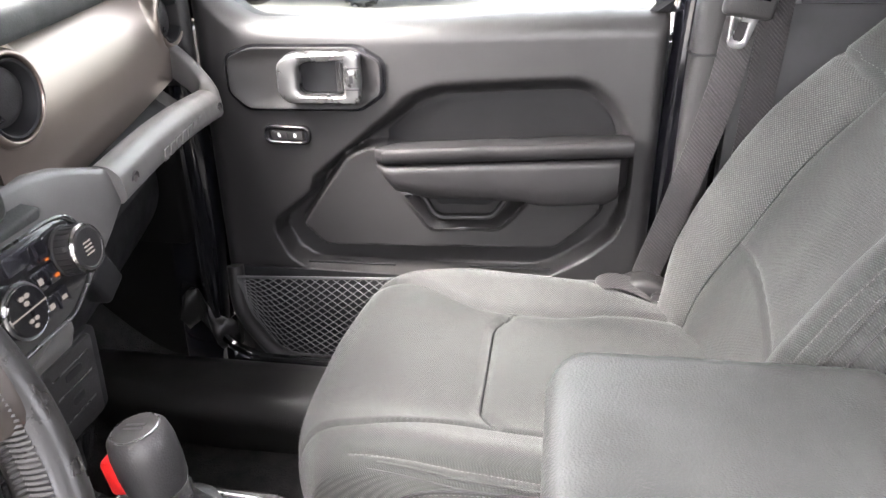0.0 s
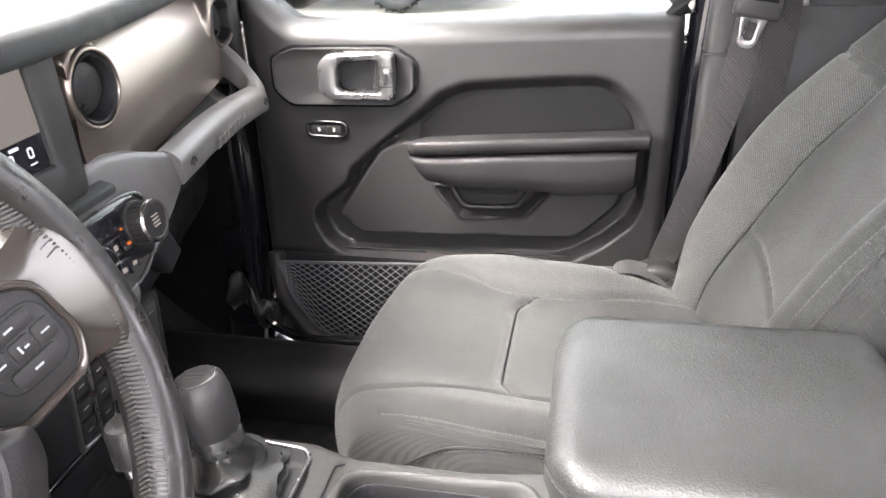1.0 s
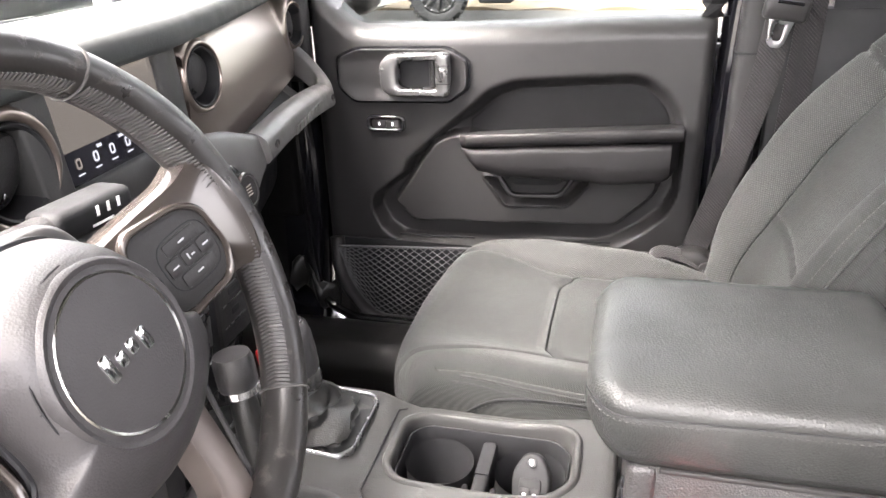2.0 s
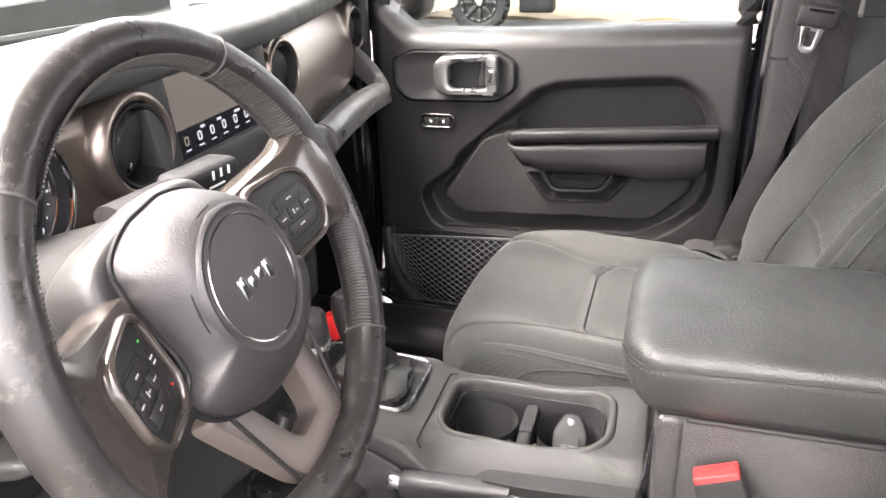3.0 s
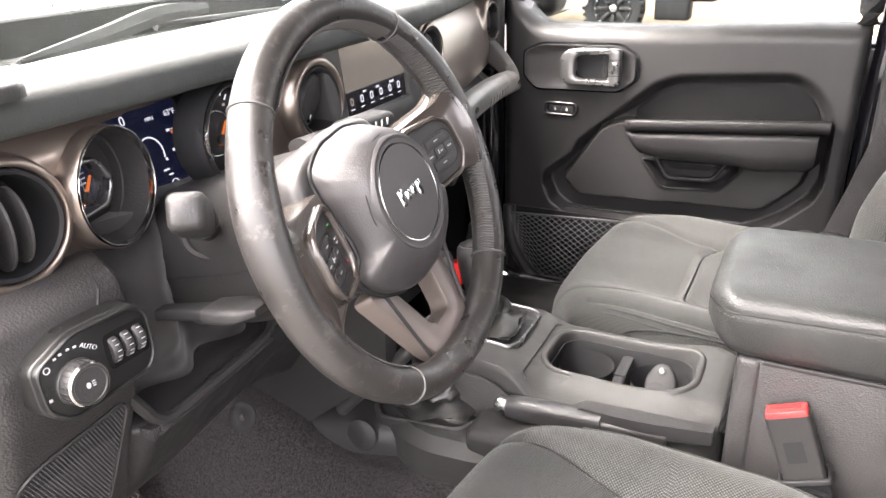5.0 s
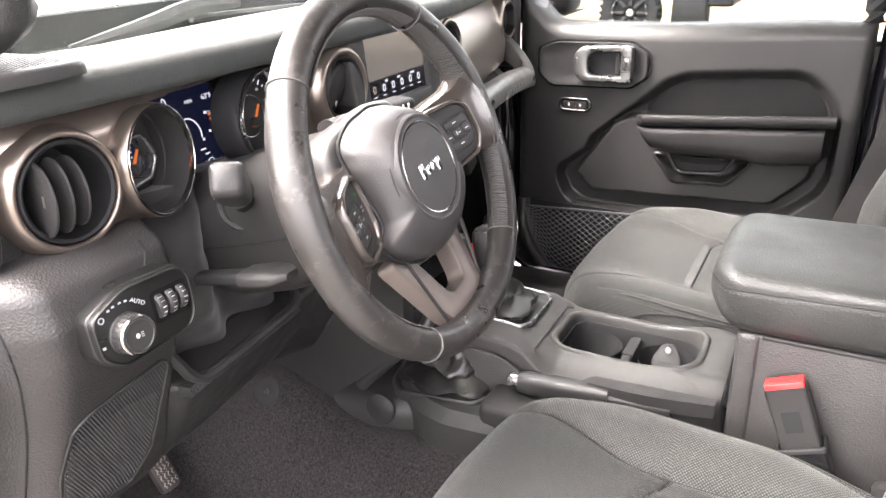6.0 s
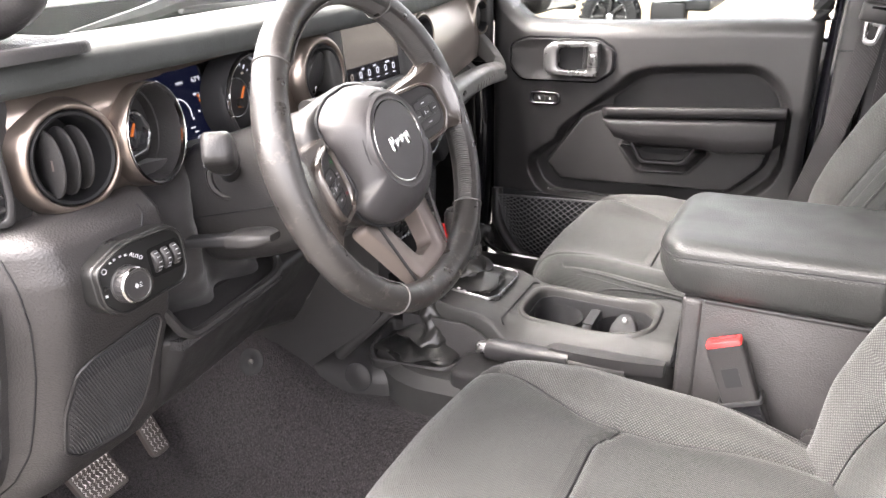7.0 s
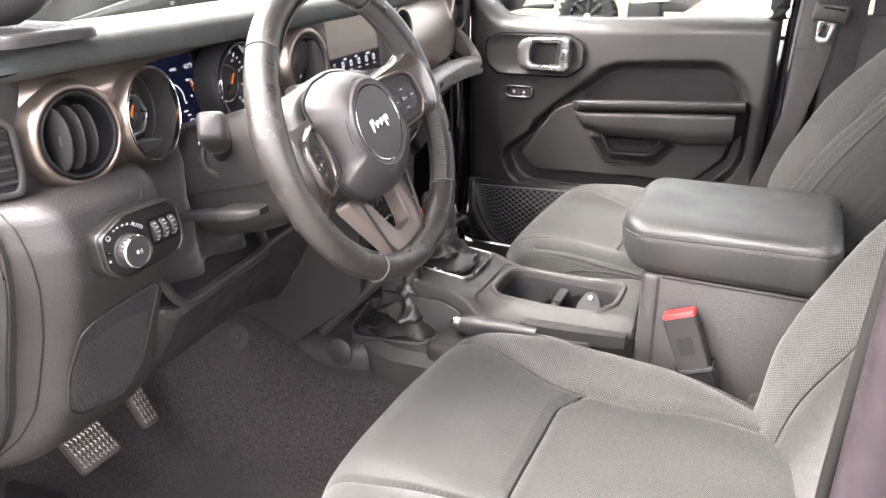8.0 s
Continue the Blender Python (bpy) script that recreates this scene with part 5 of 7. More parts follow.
part("grille_rim", tube([on_knee(a, b, 0.0022) for a, b in GRILLE], 0.0018, 6, closed=True), PLASTIC, grille)
part("panel_seam", tube([on_knee(y, z, 0.0006) for y, z in [(-0.7265 + 0.0095 * math.sin(math.pi * k / 28), 1.262 - 0.365 * k / 28) for k in range(29)]], 0.0012, 5), DARK, knee)
part("panel_split", tube([on_knee(-0.598 + 0.016 * (1 - k / 12), 1.262 - 0.03 * k / 12, 0.0006) for k in range(13)] + [on_knee(-0.566, 1.20 - 0.06 * k / 8, 0.0006) for k in range(9)], 0.0011, 5), DARK, knee)


# knee ledge under the column
def ledge_at(u, v):
    y = -0.590 + 0.415 * u
    top = 1.076 + 0.020 * u
    foot = line_at([(0, 0.940), (0.3, 0.946), (0.79, 0.912), (1.0, 0.905)], u)
    z = foot + (top - foot) * v
    x0, x1 = line_at([(0, -0.500), (0.3, -0.500), (0.79, -0.560), (1.0, -0.525)], u), -0.406 - 0.02 * u
    x = x0 + (x1 - x0) * v ** 0.85 - 0.014 * max(0, (v - 0.94) / 0.06) ** 2 - 0.050 * ease((0.14 - u) / 0.14)
    return (x, y, z)


part("knee_ledge", sheet(ledge_at, 110, 60, (-0.05, 0, 0)), PLASTIC, dash, angle=60)
def stack_panel_at(u, v):
    """Flat side of the centre stack; its rear edge leans back over the console."""
    x = -0.66 + (min(-0.36, -0.53 + 0.36 * v) + 0.66) * u
    foot = 0.878 + (0.798 - 0.878) * u
    return (x, -0.192 + 0.012 * v - 0.02 * (1 - v) * (1 - u), foot + (1.10 - foot) * v)


part("stack_panel", sheet(stack_panel_at, 24, 12, (0, 0.03, 0)), PLASTIC, dash)
part("ledge_rim", tube(spline([(-0.412, -0.568, 1.128), (-0.411, -0.556, 1.107), (-0.410, -0.546, 1.090), (-0.409, -0.530, 1.079), (-0.408, -0.50, 1.079), (-0.408, -0.452, 1.083), (-0.408, -0.40, 1.087), (-0.410, -0.366, 1.093), (-0.424, -0.350, 1.106), (-0.45, -0.345, 1.135)], 44), 0.0065, 8), PLASTIC, dash)
part("ledge_tray", sheet(lambda u, v: (-0.408 - 0.070 * v, -0.552 + 0.195 * u, 1.078 + 0.012 * u - 0.004 * math.sin(math.pi * v)), 16, 6, (0, 0, -0.012)), FLOOR, dash, "dark felt lining behind the ledge")


def drape(u, v):
    """Loose cloth hanging in soft upright folds from the dash to the ledge."""
    fold = 0.016 * math.sin(26 * u + 2.5 * v + 1.2 * math.sin(4 * v)) * (0.35 + 0.65 * math.sin(math.pi * min(1, 0.25 + 0.8 * v)))
    bag = 0.030 * math.sin(math.pi * v) * (0.6 + 0.4 * math.sin(7 * u + 1))
    return (-0.462 + fold + bag - 0.010 * noise.noise((u * 9, v * 7, 3)), -0.578 + 0.40 * u, 1.070 + 0.210 * v)


part("column_gap", sheet(drape, 70, 30, (-0.03, 0, 0)), CLOTH_DARK, dash, "loose folded black cloth under the column")


# ---- steering wheel and column ----
W_C, W_N, W_TURN = Vector((-0.211, -0.392, 1.299)), (0.935, 0.0, 0.353), 10
wheel = thing("steering_wheel", tuple(W_C), "worn black leather steering wheel with four spokes", "steering wheel")
wm = axes(W_C, W_N) @ Matrix.Rotation(radians(W_TURN), 4, "Z")
R_RIM = 0.178


def rim_section(a):
    """Rim radius and thickness: fuller at the thumb grips, flatter below."""
    deg = math.degrees(a) % 360
    thumb = sum(math.exp(-((deg - c + 180) % 360 - 180) ** 2 / 260) for c in (22, 158))
    flat = math.exp(-((deg - 270 + 180) % 360 - 180) ** 2 / 900)
    return R_RIM - 0.004 * flat, 0.0176 + 0.0018 * thumb


rings = []
for i in range(128):
    a = 2 * math.pi * i / 128
    r0, t = rim_section(a)
    ring = []
    for j in range(20):
        b = 2 * math.pi * j / 20
        ring.append(wm @ Vector(((r0 + t * 0.92 * math.cos(b)) * math.cos(a), (r0 + t * 0.92 * math.cos(b)) * math.sin(a), t * 1.05 * math.sin(b))))
    rings.append(ring)
rim = part("rim", loft(rings, closed=True), RIM, wheel, "black leather rim, scuffed and worn shiny")
for deg in (49, 130, -51, -128):
    a = radians(deg)
    r0, t = rim_section(a)
    c = Vector((math.cos(a), math.sin(a), 0))
    part("rim_seam", tube([wm @ (c * (r0 + (t + 0.0004) * 0.92 * math.cos(b)) + Vector((0, 0, (t + 0.0004) * 1.05 * math.sin(b)))) for b in [2 * math.pi * j / 24 for j in range(24)]], 0.0012, 5, closed=True), DARK_THREAD, rim)
# laced inner stitching between the seams
for lo, hi, wrap in ((-51, 49, 0.62), (130, 232, 0.20), (52, 128, 0.62)):
    lace = []
    n = int((hi - lo) * 0.95)
    for i in range(n):
        a0, a1 = radians(lo + (hi - lo) * i / n), radians(lo + (hi - lo) * (i + 0.75) / n)
        for s in (1, -1):
            pts = []
            for a, b in ((a0, math.pi - wrap * s), ((a0 * 2 + a1) / 3, math.pi - 0.5 * wrap * s), (a1, math.pi + 0.05 * s)):
                r0, t = rim_section(a)
                rr = r0 + (t + 0.0008) * 0.92 * math.cos(b)
                pts.append(wm @ Vector((rr * math.cos(a), rr * math.sin(a), (t + 0.0008) * 1.05 * math.sin(b) + 0.004)))
            lace.append(tube(pts, [0.0008, 0.0012, 0.0008], 4))
    part("rim_lacing", joined(lace), DARK_THREAD, rim)

# airbag cover and badge
HALF = [(0.0, 0.0745), (0.020, 0.073), (0.039, 0.0672), (0.051, 0.0605), (0.056, 0.052), (0.0575, 0.044), (0.061, 0.034), (0.068, -0.012), (0.071, -0.025), (0.087, -0.035), (0.081, -0.052), (0.065, -0.067), (0.040, -0.080), (0.014, -0.085)]
PADR = rounded([(-a, b) for a, b in HALF[1:]] + [(a, b) for a, b in HALF[:0:-1]], 0.007, 4)


def crowned(poly, low, core, top, m):
    """A domed cover: its outline melts into a circle of radius core at height top, with a rolled edge above low, which drops away towards the head."""
    fall = lambda b: 0.009 * ease((b + 0.02) / 0.06) + 0.016 * ease((b - 0.042) / 0.02)
    bm = bmesh.new()
    vr = []
    for sc, h in ((0.95, low - 0.035), (1.0, low - 0.012), (1.0, low - 0.003), (0.992, low + 0.002)):
        vr.append([bm.verts.new((a * sc, b * sc, h - fall(b))) for a, b in poly])
    for k in (0.10, 0.22, 0.38, 0.56, 0.74, 0.88, 1.0):
        rise = math.sin(0.5 * math.pi * k) ** 0.85
        ring = []
        for a, b in poly:
            r = math.hypot(a, b)
            q = 0.985 * (1 - k) + core / r * k
            h = low + 0.002 - fall(b)
            ring.append(bm.verts.new((a * q, b * q, h + (top - h) * rise)))
        vr.append(ring)
    for a, b in zip(vr, vr[1:]):
        for i in range(len(poly)):
            bm.faces.new((a[i], a[(i + 1) % len(poly)], b[(i + 1) % len(poly)], b[i]))
    bm.faces.new(vr[-1])
    bm.transform(m)
    return bm


hub = part("airbag_cover", crowned(PADR, -0.001, 0.050, 0.0215, wm), HUB_HIDE, wheel, "grained black airbag cover", angle=70)
part("cover_gap", tube([wm @ Vector((a * 1.015, b * 1.015, -0.012 - 0.020 * ease((b + 0.02) / 0.08))) for a, b in PADR], 0.0022, 6, closed=True), DARK, hub)
part("badge_dish", lathe([(0.0570, 0.012), (0.0560, 0.0200), (0.0540, 0.0222), (0.0515, 0.0218), (0.0485, 0.0190)], 56, wm), HUB_HIDE, hub)
badge = part("badge_ring", lathe([(0.0490, 0.014), (0.0488, 0.0205), (0.0470, 0.0222), (0.0450, 0.0212), (0.0440, 0.0188)], 56, wm), BADGE, hub, "satin badge ring")
part("badge_disc", lathe([(0.045, 0.016), (0.045, 0.0192), (0.0, 0.0196)], 56, wm), HUB_SKIN, badge)
bd = wm @ pose(0, 0, 0.0195)
marks = [prism(rrect(0.0085, h, 0.0038, cx=cx, cy=cy), 0.003, bd, 0.0012) for cx, cy, h in ((-0.0165, 0.001, 0.018), (-0.0055, -0.001, 0.0105), (0.0055, -0.001, 0.0105), (0.0165, -0.004, 0.016))]
part("badge_shape", joined(marks), CHROME, badge)
part("cover_groove", tube([wm @ Vector((0.0585 * math.cos(a), 0.0585 * math.sin(a), 0.0135)) for a in [radians(-30 + 255 * i / 40) for i in range(41)]], 0.0007, 5), DARK, hub)
for s in (-1, 1):
    part("cover_tab", tube([wm @ Vector((s * (0.0585 + 0.005 * math.cos(b)), 0.004 + 0.007 * math.sin(b), 0.0128)) for b in [math.pi * j / 8 + (math.pi / 2 if s < 0 else -math.pi / 2) for j in range(9)]], 0.0006, 4), DARK, hub)

# shell behind the cover, its pale shoulder showing round the top
part("hub_shell", dished(rounded([(-0.046, 0.083), (-0.076, 0.074), (-0.088, 0.050), (-0.086, -0.030), (-0.076, -0.060), (-0.040, -0.090), (0.040, -0.090), (0.076, -0.060), (0.086, -0.030), (0.088, 0.050), (0.076, 0.074), (0.046, 0.083)], 0.02), [(0.74, -0.096), (0.86, -0.073), (0.90, -0.053), (0.895, -0.043), (0.875, -0.036), (0.84, -0.033), (0.79, -0.032), (0.3, -0.032)], wm), HUB_SKIN, wheel, angle=60)


def spoke(sgn):
    """A side spoke: flared grey frame round an inset switch pod."""
    drop = 0.010 if sgn > 0 else 0.0
    turn = lambda pts: [(sgn * a, b) for a, b in pts][::sgn]
    sm2 = wm @ pose(sgn * 0.162, 0, 0.013, 0, -21 * sgn, 0) @ pose(-sgn * 0.162, 0, 0)
    arm = turn([(0.048, 0.044 - drop), (0.074, 0.048 - drop), (0.105, 0.050 - drop), (0.138, 0.054 - drop * 1.3), (0.166, 0.067 - drop * 1.5), (0.176, 0.040), (0.178, 0.0), (0.174, -0.056), (0.150, -0.044), (0.120, -0.041), (0.082, -0.040), (0.052, -0.030)])
    sp = part("side_spoke", dished(rounded(arm, 0.012), [(0.90, -0.036), (0.98, -0.028), (1.0, -0.014), (0.985, -0.004), (0.95, 0.000), (0.80, 0.002), (0.2, 0.002)], sm2), PIANO, wheel, "glossy dark spoke with control buttons", angle=50)
    pod_o = rounded(turn([(0.070, 0.034), (0.080, 0.042), (0.124, 0.037), (0.140, 0.025), (0.143, -0.014), (0.132, -0.035), (0.084, -0.037), (0.070, -0.022)]), 0.009)
    pod_o = [(a, b - 0.6 * drop) for a, b in pod_o]
    pod_i = [(sgn * 0.107 + (a - sgn * 0.107) * 0.89, 0.002 - 0.6 * drop + (b - 0.002 + 0.6 * drop) * 0.85) for a, b in pod_o]
    part("spoke_frame", hoop(pod_o, pod_i, 0.0085, sm2, 0.0030), PIANO, sp, "glossy bronze border of the switch pod")
    part("button_plate", prism(pod_i, 0.0042, sm2, 0.001), PLASTIC, sp)
    cx = sgn * 0.112
    sm2 = sm2 @ pose(0, -0.6 * drop, 0)
    part("button_ring", hoop(rrect(0.047, 0.042, 0.016, 5, cx), rrect(0.045, 0.040, 0.015, 5, cx), 0.0046, sm2, 0.0002), DARK, sp)
    for dx, dy, w, h in ((0, 0, 0.0135, 0.012), (0, 0.0128, 0.030, 0.0105), (0, -0.0128, 0.030, 0.0105), (-0.0145, 0, 0.0125, 0.0125), (0.0145, 0, 0.0125, 0.0125)):
        part("button", prism(rrect(w, h, 0.0025, 3, cx + dx, dy), 0.0016, sm2 @ pose(0, 0, 0.0040), 0.0007), PLASTIC, sp)
    bars(DIM_INK, [(cx - 0.002, 0.0005, 0.0012, 0.0045), (cx + 0.002, 0.0, 0.003, 0.0012), (cx, 0.0128, 0.0055, 0.0012), (cx, -0.0128, 0.0055, 0.0012), (cx - 0.0145, 0, 0.0055, 0.0011), (cx + 0.0145, 0, 0.0055, 0.0011)], sm2 @ pose(0, 0, 0.0056), "button_symbol", sp)
    if sgn < 0:
        bars(GLOW_RED, [(-0.082, -0.016, 0.0014, 0.0014)], sm2 @ pose(0, 0, 0.0043), "button_lamp", sp)
        bars(DIM_INK, [(-0.083, 0.008, 0.005, 0.0014), (-0.083, 0.004, 0.005, 0.0014)], sm2 @ pose(0, 0, 0.0043), "button_symbol", sp)
        bars(GLOW_GREEN, [(-0.084, 0.022, 0.002, 0.0014)], sm2 @ pose(0, 0, 0.0043), "button_lamp", sp)
    for k in range(7):
        part("grip_rib", box(0.010, 0.0022, 0.002, sm2 @ pose(sgn * 0.158, 0.062 - 0.0055 * k, 0.0010, 0, 0, sgn * 10), 0.0006), PLASTIC, sp)


spoke(1)
spoke(-1)
# lower double spoke
low = part("lower_spoke", hoop(rounded([(-0.070, -0.062), (0.070, -0.062), (0.044, -0.150), (0.034, -0.166), (-0.034, -0.166), (-0.044, -0.150)], 0.010), rounded([(-0.036, -0.072), (0.036, -0.072), (0.020, -0.128), (0.014, -0.136), (-0.014, -0.136), (-0.020, -0.128)], 0.006), -0.006, wm @ pose(0, -0.16, 0, -12, 0, 0) @ pose(0, 0.16, 0), 0.005, -0.030), SPOKE, wheel, "satin brown-grey lower double spoke", angle=35)
for s in (-1, 1):
    part("spoke_edge", tube([wm @ Vector((s * (0.064 - 0.018 * i / 8), -0.070 - 0.084 * i / 8, -0.012)) for i in range(9)], 0.0022, 6), PLASTIC, low)

# column shroud
cn = Vector(W_N).normalized()
cm2 = axes(W_C - cn * 0.07, -Vector((0.965, 0.0, 0.26)), (0, 1, 0))
secs = []
for k in range(16):
    t = k / 15
    w = 0.138 + 0.012 * math.sin(3.0 * t)
    top, bot = 0.066 - 0.010 * t, -0.088 - 0.014 * ease(t * 1.5)
    pts = rounded([(-w * 0.34, top), (w * 0.34, top), (w * 0.5, top - 0.040), (w * 0.5, -0.030), (w * 0.36, bot), (-w * 0.36, bot), (-w * 0.5, -0.030), (-w * 0.5, top - 0.040)], 0.046, 7)
    secs.append([cm2 @ Vector((a, -b, 0.20 * t)) for a, b in pts])
column = thing("steering_column", tuple(W_C - cn * 0.15), "grey-black plastic steering column shroud with stalks", "steering column")
part("shroud", loft(secs), PLASTIC, column, angle=60)
collar = [[wm @ Vector((0.090 * k2 * math.cos(a), 0.086 * k2 * math.sin(a) - 0.010, zz)) for a in [2 * math.pi * j / 40 for j in range(40)]] for k2, zz in ((0.62, -0.060), (0.80, -0.062), (0.86, -0.068), (0.86, -0.10), (0.82, -0.13))]
part("shroud_collar", loft(collar), HUB_SKIN, column, angle=60)
part("shroud_seam", tube([cm2 @ Vector((-0.0695 - 0.006 * math.sin(3.0 * i / 12), 0.028, 0.20 * i / 12)) for i in range(13)], 0.001, 4), DARK, column)

# left stalk: short lamp lever with a squared grip
s0, s1 = Vector((-0.392, -0.446, 1.256)), Vector((-0.305, -0.560, 1.330))
sdir = (s1 - s0).normalized()
stalk = part("lamp_stalk", tube([s0.lerp(s1, k / 9 * 0.55) for k in range(10)], [0.0135, 0.013, 0.0125, 0.012, 0.012, 0.0125, 0.0135, 0.015, 0.0165, 0.0175], 18), DARK, column, "short grey lamp stalk")
sa = axes(s0, s1 - s0, (0, 0, 1))
grip_rings = []
for t, w, r in ((0.48, 0.030, 0.014), (0.52, 0.036, 0.016), (0.60, 0.040, 0.015), (0.72, 0.042, 0.012), (0.90, 0.041, 0.010), (0.96, 0.039, 0.010), (0.985, 0.033, 0.009), (1.0, 0.026, 0.008)):
    grip_rings.append([sa @ Vector((a, b, t * (s1 - s0).length)) for a, b in rrect(w * 0.82, w * 0.78, r * 0.8, 5)])
part("stalk_grip", loft(grip_rings), PLASTIC, stalk, "squared grey end of the lamp stalk", angle=50)
part("stalk_collar", lathe([(0.029, -0.008), (0.029, 0.000), (0.027, 0.003), (0.023, 0.001), (0.020, -0.006), (0.012, -0.010)], 36, axes(s0 + Vector((0.004, -0.008, 0.002)), s1 - s0)), HUB_SKIN, stalk)
part("stalk_symbol", joined([box(0.004, 0.005, 0.0006, sa @ pose(0.002 - 0.008 * i, 0.0202, 0.62 * 0.157, 90, 0, 0)) for i in range(2)]), DIM_INK, stalk)
# tilt lever below it
t0, t1 = Vector((-0.405, -0.515, 1.194)), Vector((-0.293, -0.500, 1.212))
lever = part("tilt_lever", loft([[t0.lerp(t1, k / 10) + Vector((0.0, a * (0.8 + 0.3 * ease(k / 10)), b)) for a, b in rrect(0.024, 0.013, 0.005, 3)] for k in range(9)]), DARK, column, "grey tilt release lever")
part("lever_paddle", loft([[t0.lerp(t1, 0.52 + 0.48 * k / 10) + Vector((0.0, a * (0.75 + 0.35 * math.sin(math.pi * min(1, 0.15 + 0.75 * k / 10)) - 0.35 * ease((k - 8) / 2)), b * (1 - 0.5 * ease((k - 6) / 4)) + 0.001)) for a, b in rrect(0.036, 0.016, 0.006, 3)] for k in range(11)]), PLASTIC, lever)
# right stalk: wiper lever seen over the hub
r0, r1 = Vector((-0.345, -0.350, 1.320)), Vector((-0.337, -0.190, 1.315))
rst = part("wiper_stalk", tube(spline([r0, r0.lerp(r1, 0.5), r1], 12), [0.016] * 12, 12, squash=0.7), PLASTIC, column, "grey wiper stalk with white symbols")
part("stalk_grip", box(0.036, 0.026, 0.085, axes(r0.lerp(r1, 0.74), r1 - r0, (1, 0, 0)), 0.008, 3), DARK, rst)
sg = axes(r0.lerp(r1, 0.80), r1 - r0, (1, 0, 0)) @ pose(0.0183, 0, 0, 0, 90, 0)
part("stalk_symbol", joined([box(0.008, 0.002, 0.0006, sg @ pose(0.016 - 0.008 * i, 0.006, 0)) for i in range(3)] + [box(0.003, 0.008, 0.0006, sg @ pose(0.012 - 0.012 * i, -0.004, 0)) for i in range(3)]), WHITE_INK, rst)

# ---- pedals ----
def pedal(name, c, w, h, lean, yaw, label, slots):
    p = thing(name, c, label, "pedal")
    m = pose(*c) @ Matrix.Rotation(radians(yaw), 4, "Z") @ Matrix.Rotation(radians(lean), 4, "Y") @ axes((0, 0, 0), (0, 0, 1), (0, 1, 0))
    part("pad", prism(rrect(w, h, 0.010), 0.012, m, 0.003), PEDAL, p, "dark bronze pedal face")
    for i in range(slots):
        a = -w / 2 + w * (i + 0.9) / (slots + 0.8)
        for k in range(5):
            b0 = -h / 2 + 0.007 + (h - 0.014) * k / 5
            part("grip_ridge", tube([m @ Vector((a + 0.0022 * math.sin(2.4 * q + 1.1 * k), b0 + (h - 0.014) / 5.6 * q / 4, 0.0124)) for q in range(5)], [0.0003, 0.0009, 0.0011, 0.0009, 0.0003], 4), RIDGE, p)
    part("arm", tube(spline([Vector(c) + Vector((-0.02, 0, 0.0)), Vector(c) + Vector((-0.10, 0, 0.08)), Vector(c) + Vector((-0.14, 0, 0.24))], 10), 0.010, 8), DARK, p)


pedal("brake_pedal", (-0.690, -0.512, 0.748), 0.076, 0.070, 44, 0, "wide bronze brake pedal with wavy steel ridges", 9)
pedal("accelerator_pedal", (-0.708, -0.387, 0.744), 0.036, 0.078, 60, 0, "narrow bronze accelerator pedal with wavy steel ridges", 4)

# driver's floor mat, following the floor, with its fixing button
def mat_at(u, v):
    x, y = -0.88 + 0.68 * u, -0.640 + 0.55 * v
    return (x, y, carpet_z(x, y) + 0.012 + 0.002 * noise.noise((x * 30, y * 30, 3)))


floor_mat = thing("floor_mat", (-0.5, -0.42, 0.65), "dark grey carpet floor mat with a fixing button", "floor mat")
part("carpet_top", sheet(mat_at, 60, 44, (0, 0, -0.006)), CARPET, floor_mat)
bx, by = -0.594, -0.242
slope_n = Vector((carpet_z(bx - 0.01, by) - carpet_z(bx + 0.01, by), carpet_z(bx, by - 0.01) - carpet_z(bx, by + 0.01), 0.02))
bt = axes((bx, by, carpet_z(bx, by) + 0.013), slope_n)
button = part("fixing_button", lathe([(0.024, -0.004), (0.024, 0.0005), (0.021, 0.0015), (0.010, 0.0015), (0.008, 0.0), (0, 0.0)], 32, bt), RUBBER, floor_mat, "round black fixing button")
part("button_core", lathe([(0.005, 0.0), (0.005, 0.002), (0.003, 0.003), (0, 0.003)], 16, bt), PLASTIC, button)


# ---- centre console ----
CY = -0.01
console = thing("centre_console", (-0.1, CY, 0.70), "black centre console with cup holders and storage bin", "centre console")


def side_line(x):
    """Half width of the console along its length."""
    return curve_at([(-0.60, 0.175), (-0.44, 0.165), (-0.30, 0.135), (-0.10, 0.112), (0.10, 0.112)], x)


# lower tunnel cover
rings = []
for i in range(30):
    x = -0.60 + 0.74 * i / 29
    w = side_line(x) + 0.02
    top = curve_at([(-0.60, 0.80), (-0.46, 0.842), (-0.26, 0.855), (-0.19, 0.815), (0.14, 0.815)], x)
    rings.append([(x, CY + a, b) for a, b in rounded([(-w - 0.01, 0.72), (w + 0.01, 0.72), (w, top - 0.02), (w - 0.03, top), (-w + 0.03, top), (-w, top - 0.02)], 0.02, 3)])
part("tunnel_cover", loft(rings), PLASTIC, console, angle=60)
cap_m = axes((-0.408, -0.190, 0.823), (0.05, -1, 0.16), (1, 0, 0))
part("round_cap", lathe([(0.024, -0.002), (0.0235, 0.0015), (0.022, 0.0025), (0, 0.0025)], 32, cap_m), PLASTIC, console, "round blank cap")
part("cap_groove", lathe([(0.0255, 0.0), (0.0255, 0.0012), (0.0235, 0.0012)], 32, cap_m), DARK, console)

